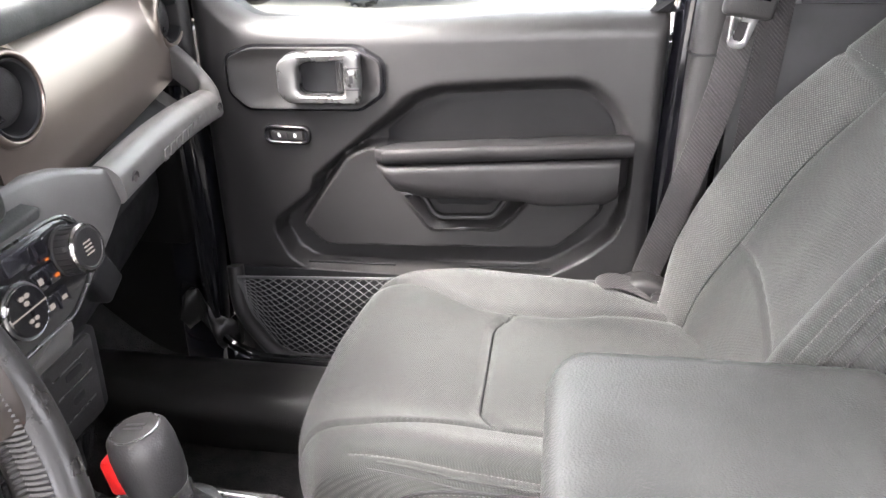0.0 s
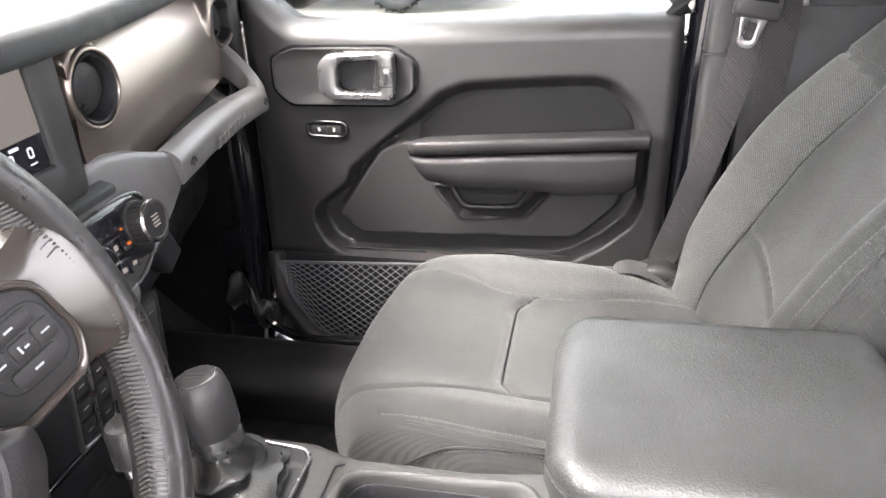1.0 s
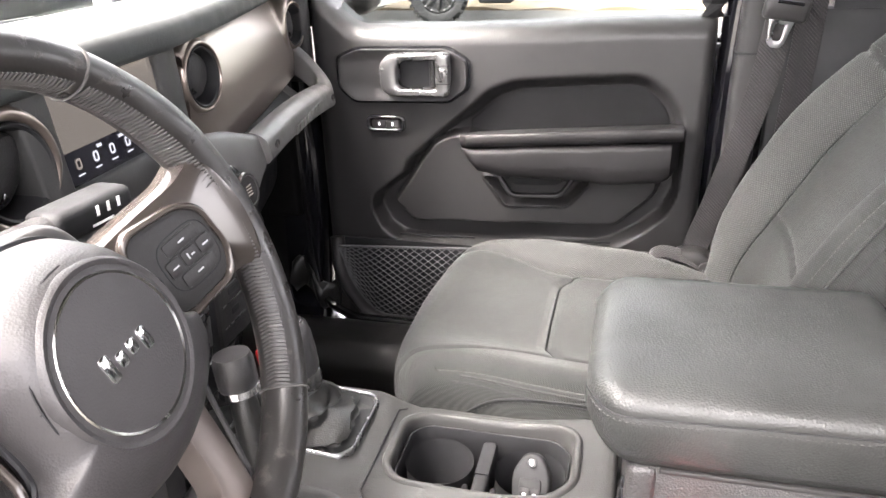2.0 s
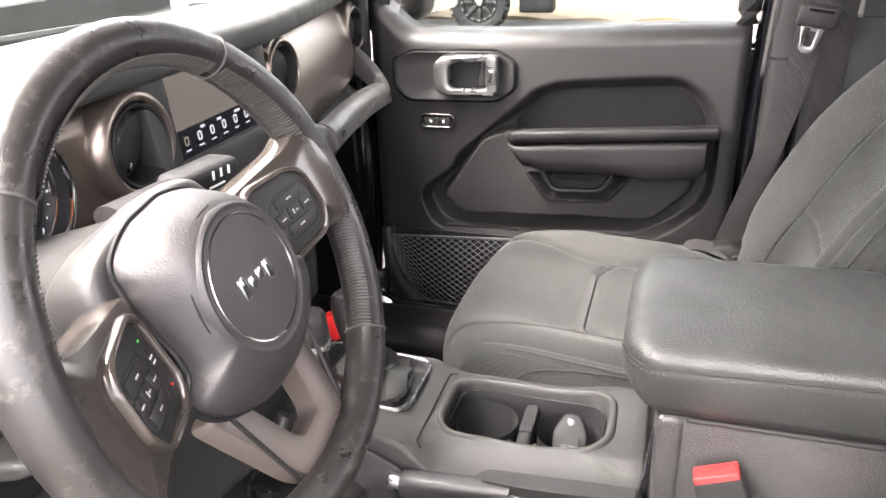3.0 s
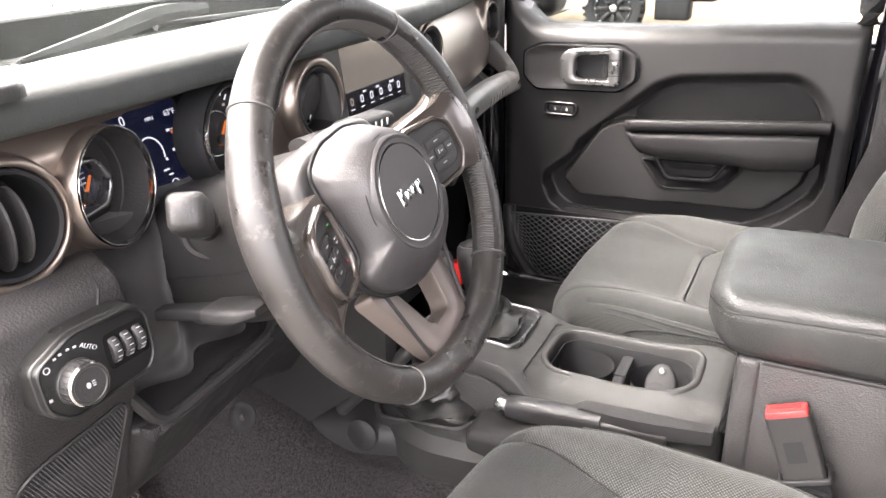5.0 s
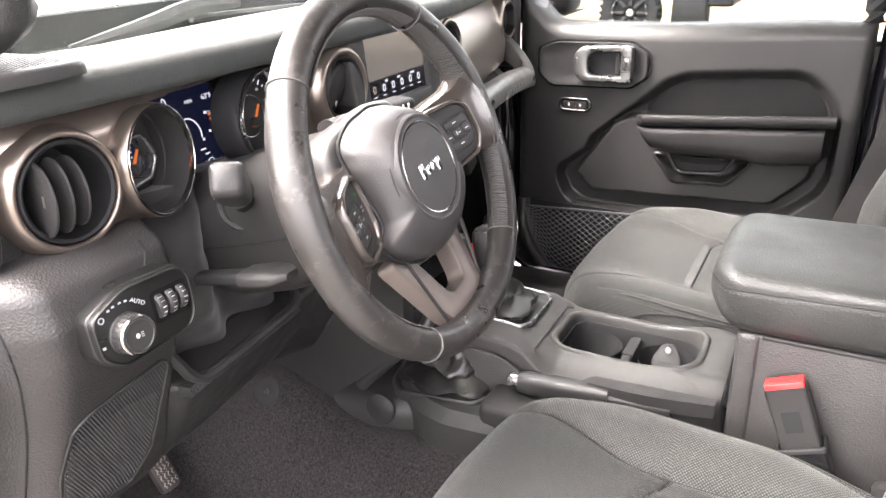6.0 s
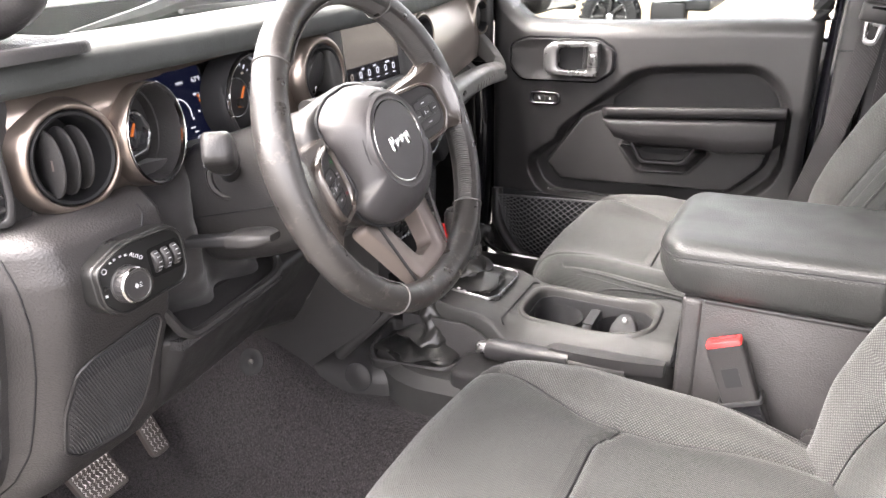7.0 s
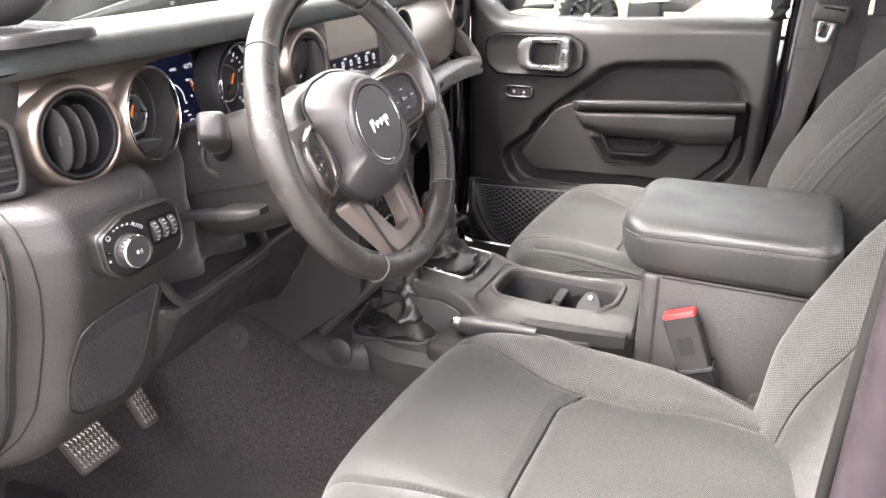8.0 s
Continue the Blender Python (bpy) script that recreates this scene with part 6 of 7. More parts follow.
PLATE_OUT = rounded([(-0.425, -0.045), (-0.415, -0.135), (-0.385, -0.160), (-0.330, -0.194), (-0.290, -0.203), (-0.22, -0.198), (-0.10, -0.170), (-0.10, -0.045)], 0.012)
part("brake_shelf", box(0.36, 0.075, 0.13, pose(-0.06, -0.150, 0.815), 0.012, 3), PLASTIC, console)
part("lever_plate", prism(PLATE_OUT, 0.066, pose(0, 0, 0.790), 0.017, 1), DECK_SKIN, console, "raised black plate round the transfer lever")
part("front_rail", tube(spline([(-0.452, -0.176, 0.848), (-0.415, -0.170, 0.888), (-0.350, -0.160, 0.955), (-0.335, -0.145, 0.985)], 14), 0.011, 10), PLASTIC, console)

# upper deck: raised frame carrying selector, cup holders
DECK = rounded([(-0.375, -0.085), (-0.30, -0.092), (-0.215, -0.098), (-0.150, -0.104), (0.060, -0.104), (0.088, -0.085), (0.088, 0.085), (0.060, 0.104), (-0.150, 0.104), (-0.215, 0.098), (-0.30, 0.092), (-0.375, 0.085)], 0.012, 4)
CUPS = rounded([(-0.172, -0.022), (-0.150, -0.042), (0.012, -0.042), (0.036, -0.018), (0.036, 0.058), (0.016, 0.078), (-0.155, 0.078), (-0.172, 0.060)], 0.014, 4)


def deck_z(x):
    return curve_at([(-0.375, 0.955), (-0.225, 0.944), (-0.165, 0.923), (-0.05, 0.923), (0.09, 0.938)], x)


def plate_with_hole(outer_poly, hole, drop):
    """Deck skin by radial rings from the hole's edge to the outline, then down the sides."""
    n = 96
    bm = bmesh.new()

    def ray(poly, a):
        best = None
        dx, dy = math.cos(a), math.sin(a)
        for i in range(len(poly)):
            (ax, ay), (bx2, by2) = poly[i - 1], poly[i]
            ax, bx2 = ax + 0.055, bx2 + 0.055
            ex, ey = bx2 - ax, by2 - ay
            den = dx * ey - dy * ex
            if abs(den) > 1e-12:
                t, s = (ax * ey - ay * ex) / den, (ax * dy - ay * dx) / den
                if t > 0 and -1e-9 <= s <= 1 + 1e-9 and (best is None or t < best):
                    best = t
        return best

    rs = []
    for k in range(n):
        a = 2 * math.pi * k / n
        h, o = ray(hole, a), ray(outer_poly, a)
        prof = []
        for r, dz in ((h * 0.985, -0.085), (h * 0.99, -0.02), (h, -0.002), (h + 0.0015, 0.0035), (h + 0.004, 0.0055), (h + 0.008, 0.0055), (h + 0.0105, 0.004), (h + 0.012, 0.0), (h + 0.012 + (o - h - 0.018) * 0.3, 0.0), (h + 0.012 + (o - h - 0.018) * 0.65, 0.0), (o - 0.006, 0.0), (o - 0.0015, -0.003), (o, -0.010), (o + 0.004, -drop)):
            x, y = -0.055 + r * math.cos(a), r * math.sin(a)
            fall = 0.018 * ease((-y - 0.056) / 0.018) * ease((x + 0.20) / 0.04)
            prof.append(bm.verts.new((x, CY + y, deck_z(x) + dz - fall)))
        rs.append(prof)
    for a, b in zip(rs, rs[1:] + rs[:1]):
        for i in range(len(a) - 1):
            bm.faces.new((a[i], a[i + 1], b[i + 1], b[i]))
    bm.faces.new([r[0] for r in rs])
    return bm


deck = part("deck", plate_with_hole(DECK, CUPS, 0.115), DECK_SKIN, console, "black console deck", angle=50)
side_face = axes((-0.25, -0.1135, 0.895), (-0.085, -1, 0.03), (1, -0.085, 0))
part("side_inlay", prism(rounded([(-0.115, -0.045), (-0.115, 0.022), (0.010, 0.030), (0.042, 0.018), (0.098, -0.030), (0.098, -0.045)], 0.008), 0.004, side_face, 0.002), PANEL_HIDE, console, "pebbled inlay on the console side")
part("side_pad", loft([[(x, CY - 0.112 - 0.008 * math.sin(math.pi * i / 20), z) for z in (z0, z0 + 0.008, z1 - 0.008, z1)] + [(x, CY - 0.09, z1 - 0.003), (x, CY - 0.09, z0 + 0.003)] for i, x, z0, z1 in [(i, -0.12 + 0.20 * i / 20, 0.890 + 0.02 * i / 20, 0.902 + 0.018 * ease(i / 3) + 0.010 * i / 20) for i in range(21)]]), PLASTIC, console)
part("front_pocket_lid", tube([(x, y, deck_z(x) + 0.0006) for x, y in ((-0.182, CY - 0.085), (-0.190, CY - 0.075), (-0.190, CY + 0.075), (-0.182, CY + 0.085))], 0.0014, 5), DARK, deck)
part("cup_liner", hoop([(-0.068 + (a + 0.068) * 0.978, 0.018 + (b - 0.018) * 0.972) for a, b in CUPS], [(-0.068 + (a + 0.068) * 0.955, 0.018 + (b - 0.018) * 0.94) for a, b in CUPS], 0.068, pose(0, CY, 0.846), 0.001), DARK, deck, "matt black lining of the cup holders")
# cup wells
for cx in (-0.122, -0.012):
    well = part("cup_well", lathe([(0.0420, 0.0), (0.0410, -0.004), (0.0395, -0.078), (0.036, -0.085), (0.0, -0.086)], 40, pose(cx, CY + 0.018, 0.908)), DARK, deck)
part("cup_divider", box(0.018, 0.10, 0.05, pose(-0.067, CY + 0.018, 0.884), 0.006, 3), DARK, deck)
part("divider_slot", box(0.016, 0.055, 0.002, pose(-0.067, CY + 0.03, 0.9100), 0.0), DARK, deck)
for cx in (-0.084, -0.050):
    part("cup_tab", box(0.008, 0.028, 0.030, pose(cx, CY - 0.020, 0.888, 20, 0, 0), 0.004, 3), RUBBER, deck)
# tray finger latch behind the cups
part("latch", box(0.010, 0.020, 0.085, pose(0.092, -0.085, 0.955, 0, 6, 0), 0.003, 2), GLOSS, console)

# key fob lying in the rear cup
fob = thing("key_fob", (0.01, CY - 0.01, 0.87), "grey and black key fob standing in the cup holder", "key fob")
fm2 = axes((-0.008, CY + 0.016, 0.892), (-0.1, -0.75, 0.60), (1, 0, 0))
part("shell", prism(rounded([(-0.019, -0.035), (0.019, -0.035), (0.024, 0.012), (0.010, 0.038), (-0.010, 0.038), (-0.024, 0.012)], 0.010), 0.014, fm2, 0.004, 3), DARK, fob)
part("key_panel", prism(rrect(0.026, 0.040, 0.004, cy=-0.012), 0.002, fm2 @ pose(0, 0, 0.0135), 0.0008), DARK, fob)
for i in range(2):
    part("key_button", prism(rrect(0.010, 0.014, 0.002, cx=-0.006 + 0.012 * i, cy=-0.010), 0.0015, fm2 @ pose(0, 0, 0.0155), 0.0005), PLASTIC, fob)
part("key_symbol", joined([box(0.004, 0.003, 0.0004, fm2 @ pose(-0.006 + 0.012 * i, -0.010, 0.0173)) for i in range(2)]), WHITE_INK, fob)
part("ring_eye", lathe([(0.005, 0), (0.005, 0.003), (0.003, 0.004), (0, 0.003)], 14, fm2 @ pose(0, 0.026, 0.0135)), SATIN, fob)


# folded leather gaiters
def gaiter(name, c, base, top_c, top_r, folds, seed, parent, label, power=1.5):
    rng = random.Random(seed)
    rings = []
    n = 36
    levels = 26
    for k in range(levels + 1):
        t = k / levels
        wave = (0.004 + 0.008 * (1 - t)) * math.sin(folds * 2 * math.pi * t + 0.9 * math.sin(1.5 * t * 6 + seed)) * (1 - t ** 3)
        ring = []
        for j in range(n):
            a = 2 * math.pi * j / n
            ca, sa = math.cos(a), math.sin(a)
            sq = 1 / max(abs(ca) / base[0], abs(sa) / base[1])
            el = 1 / math.sqrt((ca / base[0]) ** 2 + (sa / base[1]) ** 2)
            rb = 0.7 * sq + 0.3 * el
            s = (1 - t) ** power
            r = top_r + (rb - top_r) * s + wave * (1 + 0.7 * math.sin(2 * a + 3 * t + seed)) + (0.020 * noise.noise((ca * 1.5 + seed, sa * 1.5, t * 6)) + 0.012 * noise.noise((ca * 3, sa * 3 + seed, t * 11))) * (1 - t) ** 1.4
            cx = c[0] + (top_c[0] - c[0]) * t + 0.006 * math.sin(5 * t + seed) * (1 - t)
            cy = c[1] + (top_c[1] - c[1]) * t
            cz = c[2] + (top_c[2] - c[2]) * (t ** 1.25) + 0.006 * math.sin(3 * a + 8 * t) * t * (1 - t) * 4
            ring.append((cx + r * ca, cy + r * sa, cz))
        rings.append(ring)
    return part(name, loft(rings), BOOT, parent, label, angle=48)


# automatic selector
selector = thing("gear_selector", (-0.285, 0.015, 0.94), "black leather gear selector with a satin collar", "gear selector")
BEZ = rounded([(-0.082, -0.062), (0.066, -0.062), (0.078, -0.045), (0.078, 0.055), (0.066, 0.068), (-0.082, 0.068)], 0.008)
BEZI = [(a * 0.935, b * 0.92) for a, b in BEZ]
bez_m = pose(-0.292, 0.008, 0.945, 0, 4, 0)
part("bezel", hoop(BEZ, BEZI, 0.007, bez_m, 0.003), SATIN, selector, "bright silver bezel frame")
part("gate_plate", prism(BEZI, 0.003, bez_m), DARK, selector)
bars(WHITE_INK, [(-0.02 + 0.012 * i, -0.048, 0.006, 0.008) for i in range(4)], bez_m @ pose(0, 0, 0.0035), "gate_mark", selector)
K0, K1 = Vector((-0.300, 0.020, 0.992)), Vector((-0.314, 0.020, 1.070))
gaiter("gaiter", (-0.29, 0.012, 0.950), (0.064, 0.052), tuple(K0), 0.021, 2.2, 3, selector, "creased black leather gaiter")
km2 = axes(K0, K1 - K0, (1, 0, 0))
part("knob_collar", lathe([(0.022, -0.012), (0.026, -0.006), (0.0275, 0.004), (0.0265, 0.014), (0.023, 0.016), (0, 0.016)], 36, km2), SATIN, selector, "satin silver collar")
kn = part("knob", lathe([(0.0255, 0.012), (0.0285, 0.020), (0.0300, 0.040), (0.0300, 0.062), (0.0275, 0.076), (0.0235, 0.081), (0.0205, 0.081)], 40, km2), LEATHER, selector, "black leather knob")
part("knob_cap", lathe([(0.0215, 0.079), (0.0215, 0.0815), (0.019, 0.0825), (0, 0.0828)], 36, km2), PLASTIC, kn)
part("cap_ring", lathe([(0.0225, 0.0795), (0.0225, 0.0818), (0.0210, 0.0822), (0.0205, 0.0800)], 36, km2, True), SATIN, kn)
part("cap_mark", joined([box(0.020, 0.003, 0.0008, km2 @ pose(0, 0.003 - 0.006 * i, 0.0832)) for i in range(2)]), SATIN, kn)
part("release_button", box(0.018, 0.020, 0.040, km2 @ pose(-0.034, -0.004, 0.034), 0.005, 2), RED, kn, "red release button")

# transfer-case lever with boot, on the driver's side
transfer = thing("transfer_lever", (-0.31, -0.108, 0.87), "short transfer lever in a crumpled black leather boot", "transfer lever")
TB = rounded([(-0.085, -0.030), (-0.070, -0.050), (0.050, -0.050), (0.088, -0.015), (0.088, 0.045), (-0.085, 0.045)], 0.010)
tb_m = pose(-0.318, -0.112, 0.866, 14, -3, 4)
part("boot_frame", hoop([(a * 1.10, b * 1.16) for a, b in TB], TB, 0.006, tb_m, 0.004, -0.03), PLASTIC, transfer)
gaiter("boot", (-0.318, -0.112, 0.862), (0.076, 0.048), (-0.314, -0.089, 0.955), 0.0165, 3.2, 11, transfer, "crumpled black leather boot", 3.0)
part("shaft", lathe([(0.0175, -0.03), (0.0175, 0.0), (0.0155, 0.06), (0.012, 0.075)], 24, axes((-0.312, -0.085, 0.97), (-0.12, 0.05, 1))), BOOT, transfer)
part("knob", lathe([(0.020, 0.0), (0.0225, 0.012), (0.0225, 0.038), (0.020, 0.046), (0.0, 0.047)], 32, axes((-0.322, -0.081, 1.045), (-0.12, 0.05, 1))), LEATHER, transfer)
part("knob_ring", lathe([(0.0235, 0.0), (0.0235, 0.008), (0.020, 0.009), (0.020, 0.0)], 32, axes((-0.322, -0.081, 1.045), (-0.12, 0.05, 1)), True), CHROME, transfer)

# hand brake
brake = thing("hand_brake", (-0.13, -0.125, 0.88), "black hand brake lever with a silver button", "hand brake")
h0, h1 = Vector((-0.196, -0.128, 0.897)), Vector((0.02, -0.120, 0.905))
part("grip", loft([[h0.lerp(h1, k / 14 * 0.62) + Vector((0, a, b)) for a, b in rrect(0.030 - 0.004 * abs(k - 6) / 8, 0.034 - 0.004 * (k == 0), 0.012, 4)] for k in range(15)]), LEATHER, brake)
part("lever", loft([[h0.lerp(h1, 0.60 + 0.42 * k / 6) + Vector((0, a, b - 0.003)) for a, b in rrect(0.020, 0.022, 0.007, 3)] for k in range(7)]), PLASTIC, brake)
part("button", lathe([(0.010, 0), (0.011, 0.010), (0.010, 0.017), (0.0, 0.018)], 20, axes(h0, (-1, 0, 0))), SATIN, brake)

# storage bin and padded lid
BX0, BX1 = 0.096, 0.42
part("bin", box(BX1 - BX0, 0.212, 0.34, pose((BX0 + BX1) / 2, CY, 0.875, 0, 0, 0), 0.006, 2), PANEL_HIDE, console, "pebbled black storage bin")
part("bin_corner", box(0.030, 0.218, 0.34, pose(BX0 + 0.013, CY, 0.8745), 0.008, 3), PANEL_HIDE, console)
part("bin_lip", box(BX1 - BX0 - 0.028, 0.2155, 0.006, pose((BX0 + BX1) / 2 + 0.014, CY, 1.042), 0.002), PLASTIC, console)
part("lid_catch", lathe([(0.010, -0.003), (0.010, 0.002), (0.007, 0.003), (0, 0.003)], 20, axes((0.205, CY - 0.1065, 1.037), (0, -1, 0))), DARK, console)


def lid_at(u, v, top):
    """Padded lid: rounded in plan, crowned on top, undercut at the nose."""
    x = 0.052 + 0.305 * u
    nose = 1 - (1 - min(1, u / 0.16)) ** 2.4
    tail = 1 - max(0, (u - 0.9) / 0.1) ** 3
    w = (0.098 + 0.030 * nose) * (0.90 + 0.10 * tail)
    return x, w


lid_rings = []
for i in range(44):
    u = i / 43
    nose = math.sqrt(max(0.0, 1 - (1 - min(1, u / 0.10)) ** 2))
    tail = math.sqrt(max(0.0, 1 - max(0, (u - 0.92) / 0.08) ** 2))
    x, w = lid_at(u, 0, 0)
    k = max(0.25, min(nose, tail))
    low = 1.042 + 0.030 * (1 - min(1, u / 0.18)) ** 2
    mid, high = 1.104 + 0.010 * u, 1.106 + (0.022 + 0.002 * u) * k
    ring = []
    for a, b in ((-0.80, low), (-0.93, low + 0.006), (-0.985, low + 0.02), (-1.0, mid - 0.010), (-1.0, mid - 0.002), (-0.992, mid), (-0.997, mid + 0.003), (-0.985, mid + (high - mid) * 0.4), (-0.94, mid + (high - mid) * 0.75), (-0.84, mid + (high - mid) * 0.93), (-0.6, mid + (high - mid) * 0.99), (-0.2, high), (0.2, high), (0.6, mid + (high - mid) * 0.99), (0.84, mid + (high - mid) * 0.93), (0.94, mid + (high - mid) * 0.75), (0.985, mid + (high - mid) * 0.4), (0.997, mid + 0.003), (0.992, mid), (1.0, mid - 0.002), (1.0, mid - 0.010), (0.985, low + 0.02), (0.93, low + 0.006), (0.80, low)):
        ring.append((x, CY + 0.012 + a * w * (0.80 + 0.20 * k), b))
    lid_rings.append(ring)
lid = part("lid", loft(lid_rings), LID_HIDE, console, "padded black leather armrest lid", angle=70)
sp = []
for i in range(44):
    u = i / 43
    x, w = lid_at(u, 0, 0)
    k = lid_rings[i][4]
    sp.append((x, k[1] - 0.0006, k[2] - 0.0035))
part("stitching", stitches(sp, 0.0040, 0.0020, 0.0006), DARK_THREAD, lid)
part("lid_seam", tube([(p[0], p[1] + 0.0006, p[2] + 0.0052) for p in sp], 0.0011, 5), DARK, lid)
part("lid_hinge", box(0.03, 0.20, 0.03, pose(0.405, CY + 0.01, 1.07), 0.008, 3), PLASTIC, lid)

# seat belt buckle beside the driver's seat
buckle = thing("seat_belt_buckle", (0.19, -0.135, 0.86), "black seat belt buckle with a red release button", "belt buckle")
b0, b1 = Vector((0.205, -0.146, 0.880)), Vector((0.158, -0.140, 1.000))
bkm = axes(b0, b1 - b0, (1, 0, 0))
part("shell", loft([[bkm @ Vector((a * (0.92 + 0.08 * k / 6), b, 0.125 * k / 6)) for a, b in rrect(0.050, 0.026, 0.005, 3)] for k in range(7)]), PLASTIC, buckle)
btn = part("release_button", prism(rounded([(-0.023, -0.011), (0.023, -0.011), (0.023, 0.011), (-0.023, 0.011)], 0.002, 2), 0.010, bkm @ pose(0, 0, 0.122), 0.002), RED, buckle, "red release button")
part("latch_slot", box(0.034, 0.008, 0.002, bkm @ pose(0, 0.002, 0.1322)), RED, btn)
part("stamp_mark", prism(rrect(0.022, 0.028, 0.002), 0.0006, bkm @ axes((-0.001, -0.0132, 0.080), (0, -1, 0), (1, 0, 0))), DARK, buckle)
part("sleeve", loft([[bkm @ Vector((a, b, -0.10 + 0.140 * k / 5)) for a, b in rrect(0.056, 0.034, 0.006, 3)] for k in range(6)]), GLOSS, buckle)
part("sleeve_rim", hoop(rrect(0.060, 0.038, 0.007), rrect(0.051, 0.028, 0.005), 0.014, bkm @ pose(0, 0, 0.031), 0.002, 0.008), DARK, buckle)


# ---- front seats ----
def seat_profile(keys, n):
    return spline([(a, b, 0) for a, b in keys], n)


CUSH_LAT = [(-0.240, -0.130), (-0.258, -0.075), (-0.258, -0.020), (-0.243, 0.020), (-0.208, 0.036), (-0.165, 0.022), (-0.110, 0.003), (0.0, 0.0), (0.110, 0.003), (0.165, 0.022), (0.208, 0.036), (0.243, 0.020), (0.258, -0.020), (0.258, -0.075), (0.240, -0.130)]
CUSH_LON = [(-0.235, -0.135), (-0.258, -0.085), (-0.256, -0.040), (-0.232, -0.010), (-0.190, 0.004), (-0.10, 0.003), (0.0, -0.004), (0.12, -0.012), (0.24, -0.020), (0.33, -0.028)]


def groove(d, width=0.0045):
    return math.exp(-(d / width) ** 2)


SEAM_A, SEAM_B, BACK_A, BACK_B = 52, 36, 48, 34


def seam_row(curve, seam, n=150):
    """The section's points, re-spaced so that one grid line each side runs along the seam and one along the bolster's crest edge."""
    a, b = (SEAM_A, SEAM_B) if n == 150 else (BACK_A, BACK_B)

    def at_x(half, x):
        for p, q in zip(half, half[1:]):
            if p.x <= x <= q.x or q.x <= x <= p.x:
                return p.lerp(q, (x - p.x) / (q.x - p.x) if q.x != p.x else 0)
        return half[-1]

    half = curve[: n // 2 + 1]
    cut = min(range(len(half)), key=lambda k: abs(half[k].x + 0.236) + (10 if half[k].y < 0.0 else 0))
    out = []
    for k in range(b + 1):
        u = cut * k / b
        j = min(int(u), cut - 1) if cut else 0
        out.append(half[j].lerp(half[j + 1], u - j))
    x0 = half[cut].x
    for k in range(1, a - b + 1):
        out.append(at_x(half[cut:], x0 + (-seam - x0) * k / (a - b)))
    for k in range(1, n // 2 - a + 1):
        out.append(at_x(half[cut:], -seam + seam * k / (n // 2 - a)))
    out[-1] = half[-1]
    return out + [Vector((-p.x, p.y, 0)) for p in out[-2::-1]]


def split_parts(verts, faces_by, parent, mats, names, labels, across):
    """One mesh a region out of a shared grid of points, with lengths along the cloth as its weave coordinates."""
    out = {}
    run, rows, mid = {}, len(verts) // across, across // 2
    far = 0.0
    for j in range(rows):
        line = [Vector(p) for p in verts[j * across:(j + 1) * across]]
        if j:
            far += (line[mid] - Vector(verts[(j - 1) * across + mid])).length
        side = 0.0
        for i in range(mid, across):
            side += (line[i] - line[i - 1]).length if i > mid else 0.0
            run[j * across + i] = (side, far)
        side = 0.0
        for i in range(mid - 1, -1, -1):
            side -= (line[i] - line[i + 1]).length
            run[j * across + i] = (side, far)
    for key, quads in faces_by.items():
        bm = bmesh.new()
        weave = bm.loops.layers.uv.new("weave")
        made = {}
        for q in quads:
            vs = []
            for i in q:
                if i not in made:
                    made[i] = bm.verts.new(verts[i])
                vs.append(made[i])
            for corner, i in zip(bm.faces.new(vs).loops, q):
                corner[weave].uv = run[i]
        out[key] = part(names[key], bm, mats[key], parent, labels.get(key, ""), angle=80)
    return out


